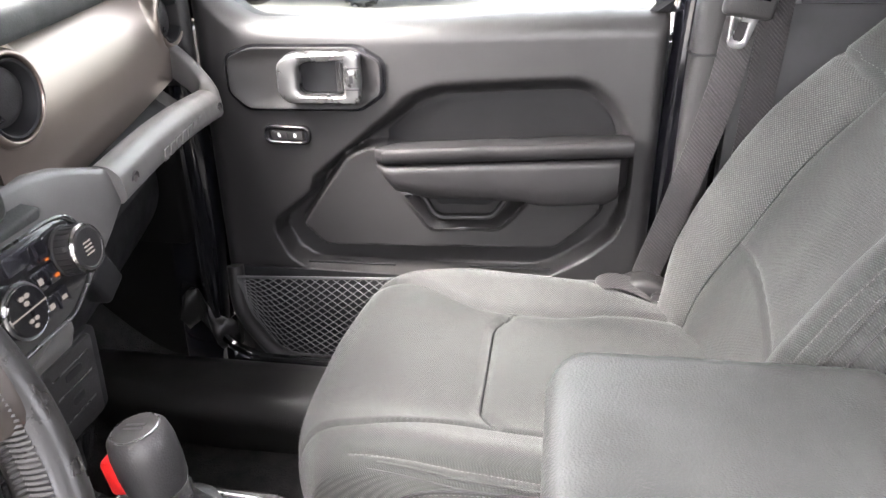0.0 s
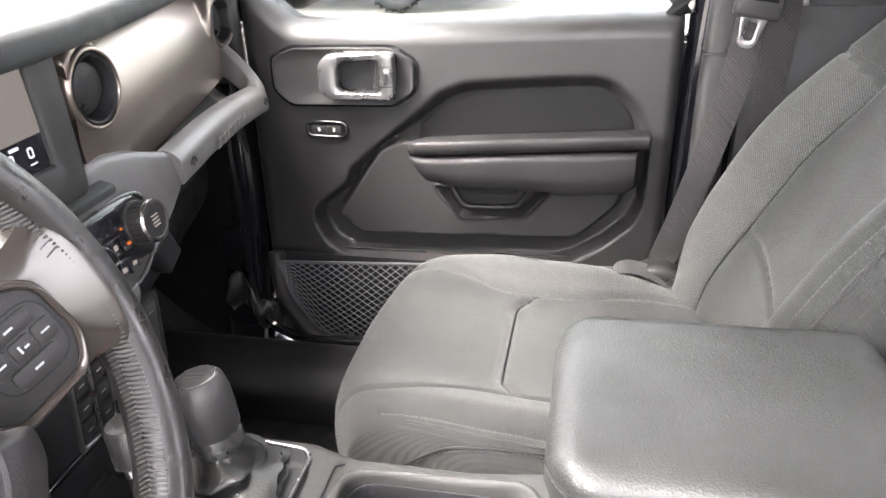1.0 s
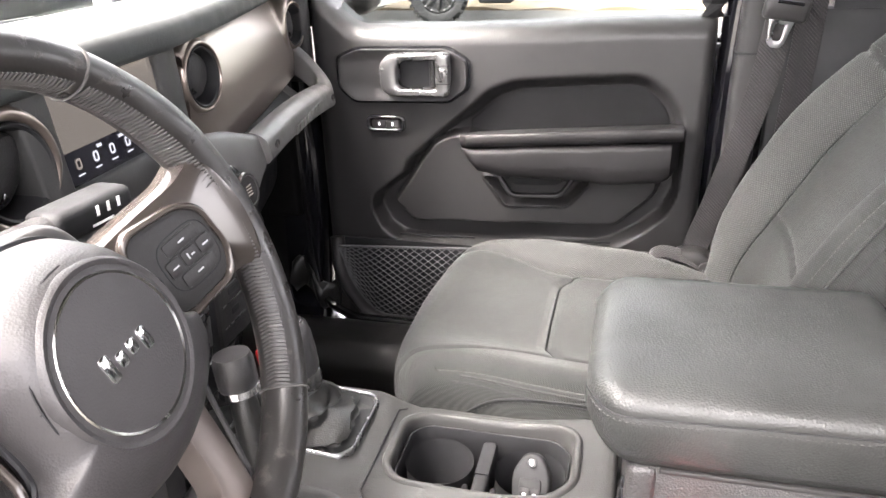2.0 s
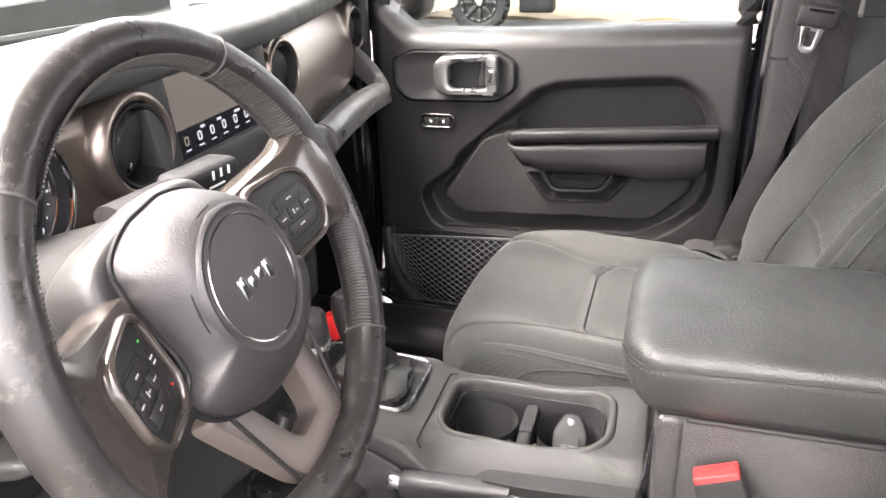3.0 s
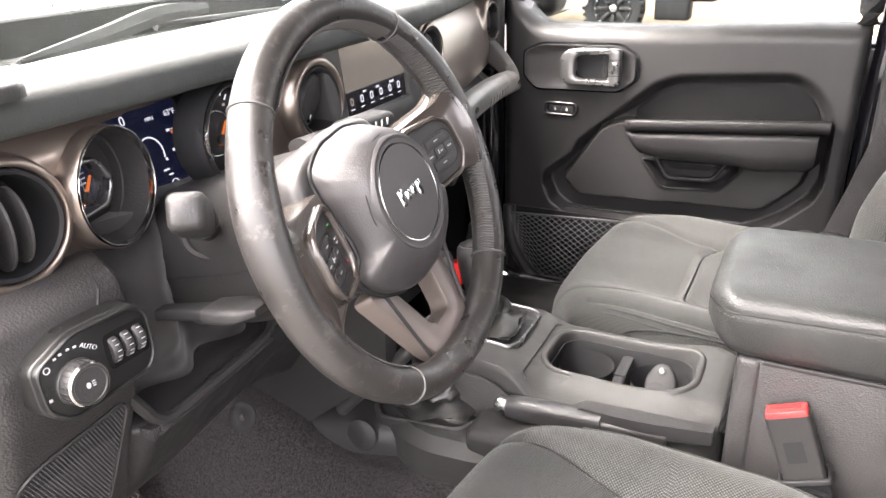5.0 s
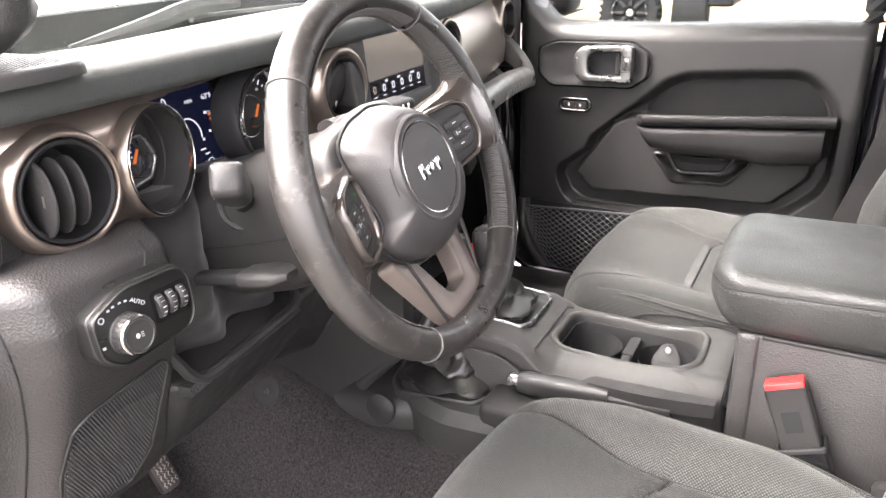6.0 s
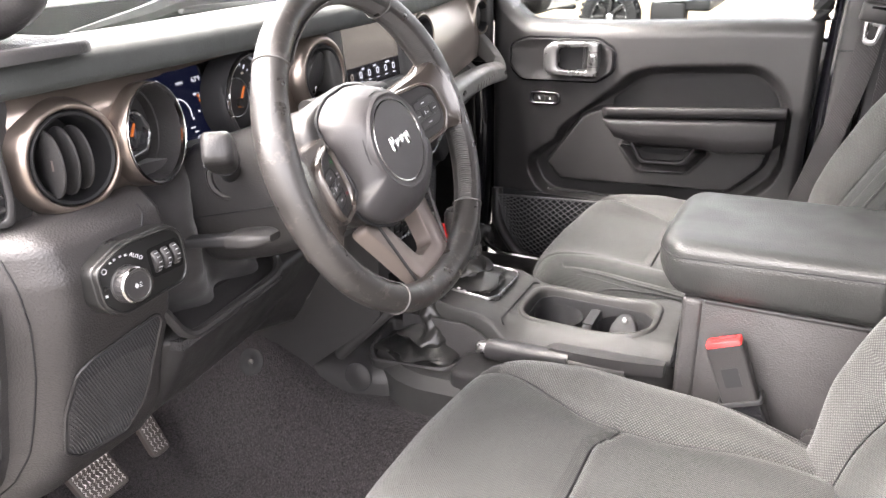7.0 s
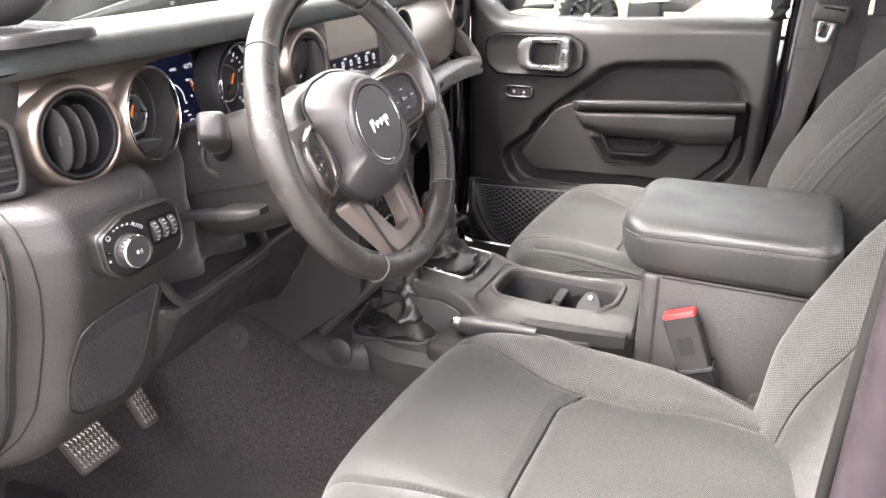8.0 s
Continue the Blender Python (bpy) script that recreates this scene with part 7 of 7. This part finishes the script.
def build_seat(at, label):
    ox, oy = at
    seat = thing("car_seat", (ox, oy, 0.70), label, "car seat", "front seats")
    Z0 = 0.905
    nu, nv = 150, 120
    lat, lon = seat_profile(CUSH_LAT, nu + 1), seat_profile(CUSH_LON, nv + 1)
    seam_y = lambda x: 0.142 + 0.048 * ease((-0.02 - x) / 0.18) + 0.050 * ease((x - 0.06) / 0.22)
    cross_seam = lambda y: -0.018 + 0.026 * ease((abs(y) - 0.085) / 0.055) ** 1.6
    verts, faces_by, info = [], {}, []
    for j in range(nv + 1):
        q = lon[j]
        row = seam_row(lat, seam_y(q.x))
        front = ease((-0.19 - q.x) / 0.06) * 0.9
        wid = 0.93 + 0.07 * ease((q.x + 0.25) / 0.25) - 0.13 * ease((q.x - 0.10) / 0.22)
        rear = 1.0 - 0.85 * ease((q.x - 0.08) / 0.22)
        for i in range(nu + 1):
            p = row[i]
            down = ease((-q.y - 0.005) / 0.05) if q.x < -0.15 else 0.0
            pz = p.y if p.y < 0 else p.y * (1 - 0.75 * down) * (0.55 + 0.45 * ease((q.x + 0.26) / 0.22)) * rear
            pz = pz * (1 - 0.6 * down)
            corner = 0.060 * (abs(p.x) / 0.258) ** 3.2 * ease((0.02 - q.x) / 0.27)
            x, y, z = q.x + corner, p.x * wid, q.y + pz
            sy = seam_y(q.x)
            g = 0.0
            if q.y > -0.05:
                if abs(p.y) < 0.04 and abs(p.x) < 0.2:
                    g += groove(abs(p.x) - sy)
                if abs(p.x) < sy + 0.002:
                    g += groove(q.x - cross_seam(p.x), 0.0050) if q.x > -0.1 else 0.0
                if abs(p.x) > sy:
                    g += 0.6 * groove(abs(p.x) - 0.236, 0.003) if (q.x > -0.20 and p.y > -0.03) else 0.0
            g += 0.6 * groove(q.y + 0.052, 0.004) if (q.x < -0.2 and abs(p.x) < 0.22) else 0.0
            z -= 0.010 * min(1, g)
            z += 0.0016 * noise.noise((x * 14 + 3, y * 14, 0.5)) + 0.003 * noise.noise((x * 5 + 1, y * 5, 2.5))
            verts.append((ox + x, oy + y, Z0 + z))
            info.append((q.x, p.x, p.y, q.y))
    for j in range(nv):
        for i in range(nu):
            k = j * (nu + 1) + i
            qx, px, py, qz = [(info[k][c] + info[k + nu + 2][c]) / 2 for c in range(4)]
            if SEAM_A <= i < nu - SEAM_A and qz > -0.052:
                key = "centre_rear" if qx > -0.028 else "centre_front"
            elif SEAM_B <= i < nu - SEAM_B and py > -0.03 and qz > -0.052 and qx > -0.205:
                key = "bolster_in" if px > 0 else "bolster_out"
            else:
                key = "side"
            faces_by.setdefault(key, []).append((k, k + 1, k + nu + 2, k + nu + 1))
    mats = {"centre_rear": CLOTH, "centre_front": CLOTH, "bolster_in": MESH_CLOTH, "bolster_out": CLOTH, "side": CLOTH}
    names = {"centre_rear": "cushion_insert", "centre_front": "cushion_front", "bolster_in": "cushion_bolster", "bolster_out": "cushion_bolster", "side": "cushion_side"}
    split_parts(verts, faces_by, seat, mats, names, {"bolster_in": "coarse mesh-weave side bolster", "centre_front": "smooth grey cloth cushion"}, nu + 1)
    idx = lambda i, j: Vector(verts[j * (nu + 1) + i])
    # stitched edges of the bolsters
    lines = []
    for i in (SEAM_B - 1, nu - SEAM_B + 1):
        lines.append([idx(i, j) + Vector((0, 0, 0.0008)) for j in range(nv + 1) if lon[j].x > -0.20])
    jf = min(range(nv + 1), key=lambda j: abs(lon[j].y + 0.043) + (lon[j].x > -0.2))
    lines.append([idx(i, jf) + Vector((-0.0008, 0, 0.0003)) for i in range(nu + 1) if abs(lat[i].x) < 0.215])
    for ln in lines:
        part("stitching", stitches([p + Vector((0, 0, 0.0012)) for p in ln], 0.0042, 0.0024, 0.0006), SEAM_THREAD, seat)
    for i in (SEAM_B - 4, nu - SEAM_B + 4):
        part("piping", tube([idx(i, j) + Vector((0, 0, 0.0004)) for j in range(nv + 1) if lon[j].x > -0.16], 0.0024, 6), CLOTH, seat)
    for i in (SEAM_B - 7, nu - SEAM_B + 7):
        part("seam", tube([idx(i, j) + Vector((0, 0, 0.0004)) for j in range(nv + 1) if lon[j].x > -0.18], 0.0011, 5), DARK, seat)
    for i in (SEAM_A, nu - SEAM_A):
        part("seam", tube([idx(i, j) + Vector((0, 0, 0.0022)) for j in range(nv + 1) if lon[j].x > -0.205 and lon[j].y > -0.05], 0.0013, 5), DARK, seat)
    across = []
    for i in range(SEAM_A, nu - SEAM_A + 1):
        at_seam = cross_seam(-0.142 + 0.284 * (i - SEAM_A) / (nu - 2 * SEAM_A))
        j = max(k for k in range(nv) if lon[k].x <= at_seam)
        across.append(idx(i, j).lerp(idx(i, j + 1), (at_seam - lon[j].x) / (lon[j + 1].x - lon[j].x)) + Vector((0, 0, 0.0022)))
    part("seam", tube(across, 0.0012, 5), DARK, seat)
    arch = spline([(ox - 0.150, oy - 0.2495, 0.845), (ox - 0.121, oy - 0.2515, 0.868), (ox - 0.069, oy - 0.2520, 0.903), (ox - 0.001, oy - 0.2520, 0.912), (ox + 0.080, oy - 0.2515, 0.911)], 24)
    part("seam", tube(arch, 0.0014, 5), DARK, seat)
    part("stitching", stitches([p + Vector((0, -0.0006, -0.005)) for p in arch], 0.0042, 0.0024, 0.0007), SEAM_THREAD, seat)
    # base: plinth, side cover, rails
    part("seat_base", box(0.46, 0.43, 0.12, pose(ox + 0.06, oy, 0.78), 0.02, 3), DARK, seat)
    part("side_cover", box(0.44, 0.035, 0.10, pose(ox + 0.07, oy - 0.235, 0.775), 0.012, 3), PLASTIC, seat)
    part("side_cover", box(0.44, 0.035, 0.10, pose(ox + 0.07, oy + 0.235, 0.775), 0.012, 3), PLASTIC, seat)
    for s in (-0.17, 0.17):
        part("rail", box(0.50, 0.04, 0.08, pose(ox + 0.06, oy + s, 0.69), 0.006), STEEL, seat)

    # backrest
    LEAN = radians(23)
    ax = Vector((math.sin(LEAN), 0, math.cos(LEAN)))
    fw = Vector((-math.cos(LEAN), 0, math.sin(LEAN)))
    foot = Vector((ox + 0.303, oy, 0.885))
    BL = [(-0.225, -0.115), (-0.250, -0.070), (-0.264, -0.010), (-0.258, 0.050), (-0.226, 0.088), (-0.178, 0.062), (-0.12, 0.014), (0.0, 0.0), (0.12, 0.014), (0.178, 0.062), (0.226, 0.088), (0.258, 0.050), (0.264, -0.010), (0.254, -0.070), (0.225, -0.115)]
    nb, nh = 140, 130
    bl = seat_profile(BL, nb + 1)
    verts, faces_by, info = [], {}, []
    for j in range(nh + 1):
        h = -0.06 + 0.73 * j / nh
        wid = 0.97 - 0.05 * ease((0.05 - h) / 0.1) - 0.20 * ease((h - 0.30) / 0.33)
        bol = 1.0 - 0.72 * ease((h - 0.26) / 0.30) - 0.25 * ease((0.10 - h) / 0.14)
        top = max(0.0, (h - 0.60) / 0.07)
        lumbar = 0.012 * math.exp(-((h - 0.16) / 0.12) ** 2) - 0.012 * ease((h - 0.4) / 0.25)
        sy = 0.152 + 0.015 * ease((0.2 - h) / 0.2) - 0.024 * ease((h - 0.26) / 0.25)
        row = seam_row(bl, sy, nb)
        for i in range(nb + 1):
            p = row[i]
            f = (p.y * bol if p.y > 0 else p.y) + lumbar - 0.06 * top ** 2
            g = 0.0
            if abs(p.x) < 0.2 and p.y > -0.005:
                g += groove(abs(p.x) - sy)
            if abs(p.x) < sy:
                g += 0.8 * groove(h - (0.115 + 0.03 * (p.x / 0.12)), 0.004)
                g += 0.8 * groove(h - 0.47, 0.004)
            elif p.y > -0.02:
                g += 0.8 * groove(h - (0.42 + 0.2 * (abs(p.x) - 0.18)), 0.004)
            g += 0.6 * groove(abs(p.x) - 0.236, 0.003) if p.y > 0 else 0.0
            f -= 0.009 * min(1, g)
            f += 0.003 * noise.noise((p.x * 6, h * 6, 7.5)) + 0.0014 * noise.noise((p.x * 16, h * 16, 4.5))
            v = foot + ax * (h - 0.02 * top ** 2 * (abs(p.x) / 0.25) ** 2) + fw * f + Vector((0, p.x * wid, 0))
            verts.append(tuple(v))
            info.append((h, p.x, p.y, sy))
    for j in range(nh):
        for i in range(nb):
            k = j * (nb + 1) + i
            h, px, py, sy = [(info[k][c] + info[k + nb + 2][c]) / 2 for c in range(4)]
            if BACK_A <= i < nb - BACK_A:
                key = "centre" if h < 0.47 else "top"
            elif BACK_B <= i < nb - BACK_B and h < 0.42 + 0.2 * (abs(px) - 0.18):
                key = "bolster_in" if px > 0 else "bolster_out"
            else:
                key = "side"
            faces_by.setdefault(key, []).append((k, k + 1, k + nb + 2, k + nb + 1))
    mats = {"centre": CLOTH, "top": CLOTH, "bolster_in": MESH_CLOTH, "bolster_out": CLOTH, "side": CLOTH}
    names = {"centre": "backrest_insert", "top": "backrest_top", "bolster_in": "backrest_bolster", "bolster_out": "backrest_bolster", "side": "backrest_side"}
    split_parts(verts, faces_by, seat, mats, names, {"bolster_in": "coarse mesh-weave side bolster"}, nb + 1)
    idb = lambda i, j: Vector(verts[j * (nb + 1) + i])
    for i in (BACK_B - 1, nb - BACK_B + 1):
        part("stitching", stitches([idb(i, j) + fw * 0.0008 for j in range(8, 92)], 0.0042, 0.0024, 0.0005), SEAM_THREAD, seat)
    for i in (BACK_B - 4, nb - BACK_B + 4):
        part("piping", tube([idb(i, j) + fw * 0.0004 for j in range(8, 92)], 0.0026, 6), CLOTH, seat)
    for i in (BACK_B - 7, nb - BACK_B + 7):
        part("seam", tube([idb(i, j) + fw * 0.0003 for j in range(8, 92)], 0.0011, 5), DARK, seat)
    for i in (BACK_A, nb - BACK_A):
        part("seam", tube([idb(i, j) + fw * 0.0020 for j in range(8, 95)], 0.0012, 5), DARK, seat)
    for s in (-1, 1):
        ids = [i for i in range(nb + 1) if 0.135 < s * bl[i].x < 0.245 and bl[i].y > -0.02]
        ln = []
        for i in ids:
            hh = 0.428 + 0.2 * (abs(bl[i].x) - 0.18)
            ln.append(idb(i, min(nh, round((hh + 0.06) / 0.73 * nh))) + fw * 0.0008)
        part("stitching", stitches([p + Vector((0, 0, 0.0012)) for p in ln], 0.0042, 0.0024, 0.0006), SEAM_THREAD, seat)
    part("back_shell", loft([[tuple(foot + ax * h + fw * (-0.10 - 0.02 * math.sin(math.pi * t)) + Vector((0, y, 0)) + fw * d) for y, d in rrect(0.42 - 0.08 * ease((h - 0.3) / 0.3), 0.06, 0.025, 3)] for t, h in [(k / 12, -0.04 + 0.66 * k / 12) for k in range(13)]]), PLASTIC, seat)
    # recliner cover at the hinge
    for s in (-1, 1):
        part("hinge_cover", prism(rounded([(-0.07, -0.05), (0.06, -0.05), (0.07, 0.03), (0.02, 0.07), (-0.04, 0.04)], 0.02), 0.02, axes((ox + 0.29, oy + 0.225 * s, 0.86), (0, s, 0), (s, 0, 0)), 0.006), PLASTIC, seat)
    return seat


driver_seat = build_seat((0.045, -0.405), "dark grey cloth driver's seat with mesh-weave bolsters")
passenger_seat = copy_thing(driver_seat, pose(-0.012, 0.400, 0.70))
tagged(passenger_seat, "dark grey cloth passenger seat with mesh-weave bolsters")


# ---- passenger belt and middle pillar trim ----
solo("trim_pillar_middle", loft([[(0.262 + a + 0.02 * ease((z - 1.2) / 0.5), 0.715 + b, z) for a, b in rrect(0.052, 0.05, 0.014, 3)] for z in [0.75 + 0.95 * k / 12 for k in range(13)]]), PLASTIC, "grey-black plastic middle pillar trim", "pillar trim", kind="structure")
solo("trim_pillar_joint", box(0.056, 0.054, 0.004, pose(0.264, 0.715, 1.275), 0.001), DARK, "dark joint line in the pillar trim", "trim", kind="structure")
belt = thing("seat_belt", (0.25, 0.68, 0.9), "dark woven seat belt with a steel tongue hanging on the pillar", "seat belt")


def strap_of(pts, w, wide, n=30):
    path = spline(pts, n)
    rings = []
    for i, p in enumerate(path):
        d = (path[min(i + 1, n - 1)] - path[max(i - 1, 0)]).normalized()
        side = Vector(wide)
        side = (side - d * side.dot(d)).normalized()
        nrm = d.cross(side)
        rings.append([p + side * a + nrm * b for a, b in ((-w / 2, -0.0008), (-w / 2 + 0.002, -0.0012), (w / 2 - 0.002, -0.0012), (w / 2, -0.0008), (w / 2, 0.0008), (w / 2 - 0.002, 0.0012), (-w / 2 + 0.002, 0.0012), (-w / 2, 0.0008))])
    return loft(rings)


part("webbing", strap_of([(0.330, 0.668, 1.56), (0.297, 0.665, 1.345), (0.280, 0.662, 1.22), (0.235, 0.665, 1.03), (0.205, 0.668, 0.92), (0.200, 0.67, 0.86)], 0.045, (1, 0.0, -0.15)), WEBBING, belt, "dark grey woven webbing")
part("webbing_behind", strap_of([(0.355, 0.70, 1.56), (0.345, 0.695, 1.30), (0.335, 0.695, 1.05), (0.32, 0.695, 0.85)], 0.045, (1, 0.1, 0)), WEBBING, belt)
tm = axes((0.294, 0.660, 1.325), (0.05, -1, -0.05), (1, 0, -0.15))
part("tongue", hoop(rounded([(-0.020, 0.014), (-0.013, -0.028), (-0.006, -0.034), (0.008, -0.034), (0.014, -0.028), (0.021, 0.014)], 0.004), rounded([(-0.007, 0.004), (-0.007, -0.020), (-0.004, -0.023), (0.005, -0.023), (0.008, -0.020), (0.008, 0.004)], 0.002), 0.003, tm, 0.001), STEEL, belt, "steel belt tongue")
part("tongue_grip", box(0.070, 0.040, 0.022, tm @ pose(0.002, 0.030, 0.002), 0.008, 3), PLASTIC, belt)
part("guide_mark", box(0.040, 0.005, 0.001, tm @ pose(0.004, 0.040, 0.014)), GLOSS, belt)
part("anchor_cover", loft([[(0.165 + 0.09 * k / 8, 0.655 + a, 0.900 + 0.012 * math.sin(k * 0.5) + b) for a, b in rrect(0.050 - 0.006 * abs(k - 4) / 4, 0.030, 0.012, 3)] for k in range(9)]), PLASTIC, belt, "plastic belt anchor cover")
part("anchor_loop", strap_of([(0.205, 0.640, 0.890), (0.165, 0.632, 0.898), (0.128, 0.628, 0.900), (0.126, 0.628, 0.918), (0.150, 0.630, 0.926), (0.185, 0.634, 0.916), (0.212, 0.640, 0.900)], 0.040, (0.1, 1, 0.15), 40), WEBBING, belt, "dark folded strap loop")
for latch_at, tip in (((0.205, 0.632, 0.872), -24), ((0.222, 0.630, 0.892), -20)):
    part("anchor_plate", box(0.052, 0.014, 0.007, pose(*latch_at, 0, tip, 10), 0.003), STEEL, belt, "steel belt anchor plate")
solo("trim_side_panel", box(0.62, 0.03, 0.66, pose(0.61, 0.715, 1.02), 0.01, 2), DARK, "black panel behind the passenger seat", "trim", kind="structure")

# driver's door opening: seal and bolts on the middle pillar
solo("trim_driver_seal", tube(spline([(0.321, -0.742, 0.75), (0.321, -0.742, 1.1), (0.329, -0.738, 1.35), (0.36, -0.69, 1.80)], 30), 0.0050, 10), SEAL, "black rubber seal along the driver's door opening", "door seal", kind="structure")
for z in (1.262, 1.06):
    latch_bolt = thing("pillar_bolt", (0.349, -0.783, z), "dull bolt head on the painted door pillar", "bolt", "pillar bolts")
    part("head", lathe([(0.006, 0), (0.006, 0.003), (0.004, 0.004), (0.0, 0.004)], 6, axes((0.349, -0.7825, z), (0, -1, 0))), PEDAL, latch_bolt)
    part("washer", lathe([(0.009, 0), (0.009, 0.0012), (0.0, 0.0015)], 24, axes((0.349, -0.7820, z), (0, -1, 0))), PEDAL, latch_bolt)


# ---- beyond the passenger window ----
def parked_truck():
    truck = thing("parked_truck", (-2.3, 8.6, 0.0), "grey off-road vehicle parked on the lot, haze in its pale colour", "car")
    side = [(-1.1, 0.62), (-0.75, 0.62), (-0.68, 0.92), (-0.45, 1.05), (0.05, 1.05), (0.28, 0.92), (0.36, 0.60), (2.3, 0.60), (2.38, 0.95), (2.6, 1.05), (3.1, 1.05), (3.3, 0.9), (3.4, 0.62), (3.9, 0.66), (3.9, 1.25), (-0.9, 1.20), (-1.1, 1.1)]
    body = part("body", prism([(-a, b) for a, b in [(-x, z) for x, z in side]], 1.6, axes((-1.98, 8.15, 0), (0, 1, 0), (1, 0, 0)) @ Matrix.Diagonal((1, -1, 1, 1)), 0.0), HAZED_TRUCK_PAINT, truck)
    part("side_step", box(2.0, 0.12, 0.07, pose(-0.65, 8.10, 0.55), 0.03, 3), DARK, truck)
    part("cabin", box(3.2, 1.45, 0.62, pose(0.2, 8.95, 1.52), 0.08, 3), HAZED_TRUCK_PAINT, truck)
    part("side_window", box(0.9, 0.02, 0.4, pose(-0.3, 8.215, 1.53), 0.01), SCREEN, truck)
    part("side_window", box(0.9, 0.02, 0.4, pose(0.8, 8.215, 1.53), 0.01), SCREEN, truck)
    for x in (-2.15, 0.85):
        wm2 = axes((x, 8.12, 0.43), (0, -1, 0), (1, 0, 0))
        w = part("wheel", lathe([(0.24, -0.11), (0.37, -0.11), (0.40, -0.08), (0.405, 0.0), (0.40, 0.08), (0.37, 0.115), (0.30, 0.12), (0.265, 0.10), (0.255, 0.07), (0.23, 0.03)], 56, wm2), RUBBER, truck, "black all-terrain tyre on a dark rim")
        part("rim", lathe([(0.258, 0.09), (0.262, 0.10), (0.245, 0.105), (0.235, 0.08), (0.21, 0.05), (0.09, 0.04), (0.07, 0.07), (0.0, 0.07)], 48, wm2), DARK, w)
        for k in range(8):
            a = 2 * math.pi * k / 8
            part("rim_spoke", box(0.15, 0.05, 0.03, wm2 @ Matrix.Rotation(a, 4, "Z") @ pose(0.155, 0, 0.065), 0.01), PLASTIC, w)
        part("rim_bolt", joined([lathe([(0.014, 0), (0.014, 0.02), (0.006, 0.024), (0, 0.024)], 8, wm2 @ pose(0.235 * math.cos(2 * math.pi * k / 16), 0.235 * math.sin(2 * math.pi * k / 16), 0.095)) for k in range(16)]), SATIN, w)
        part("hub_cap", lathe([(0.045, 0.06), (0.045, 0.085), (0.03, 0.092), (0.0, 0.092)], 24, wm2), CHROME, w)
        tread = [box(0.10, 0.045, 0.05, wm2 @ Matrix.Rotation(2 * math.pi * k / 30, 4, "Z") @ pose(0.375, 0, 0.09 * (1 if k % 2 else 0.75)), 0.008, 1) for k in range(30)]
        part("tread_block", joined(tread), RUBBER, w)
    part("rear_bumper", box(0.34, 1.5, 0.16, pose(1.98, 8.92, 0.60), 0.04, 3), DARK, truck)
    part("tail_lamp", box(0.06, 0.05, 0.16, pose(1.89, 8.155, 1.02), 0.012, 2), RED, truck, "red tail lamp")
    part("rear_valance", box(0.46, 0.30, 0.36, pose(1.60, 8.30, 0.46), 0.04, 3), RUBBER, truck, "black lower rear valance")
    truck.matrix_basis = Matrix.Translation((-2.45, 9.2, 0)) @ Matrix.Scale(0.95, 4) @ Matrix.Translation((-0.85, -8.12, 0)) @ truck.matrix_basis


parked_truck()


def bank_at(u, v):
    x, y = -6 + 22 * u, 10.6 + 10 * v
    return (x, y, 0.03 + 1.3 * ease(v * 1.6) * (0.6 + 0.4 * noise.noise((x * 0.35, y * 0.3, 0))) + 0.06 * noise.noise((x * 2, y * 2, 5)))


solo("dirt_bank", sheet(bank_at, 90, 50, (0, 0, -0.4)), SAND, "tan dirt bank beyond the parking lot", "dirt bank", kind="structure")
post = thing("timber_post", (0.65, 13.2, 0), "short dark timber post at the lot's edge", "post")
part("shaft", lathe([(0.16, 0.0), (0.15, 0.5), (0.15, 0.95), (0.13, 1.0), (0.0, 1.01)], 14, pose(0.65, 13.2, 0)), DARK, post)
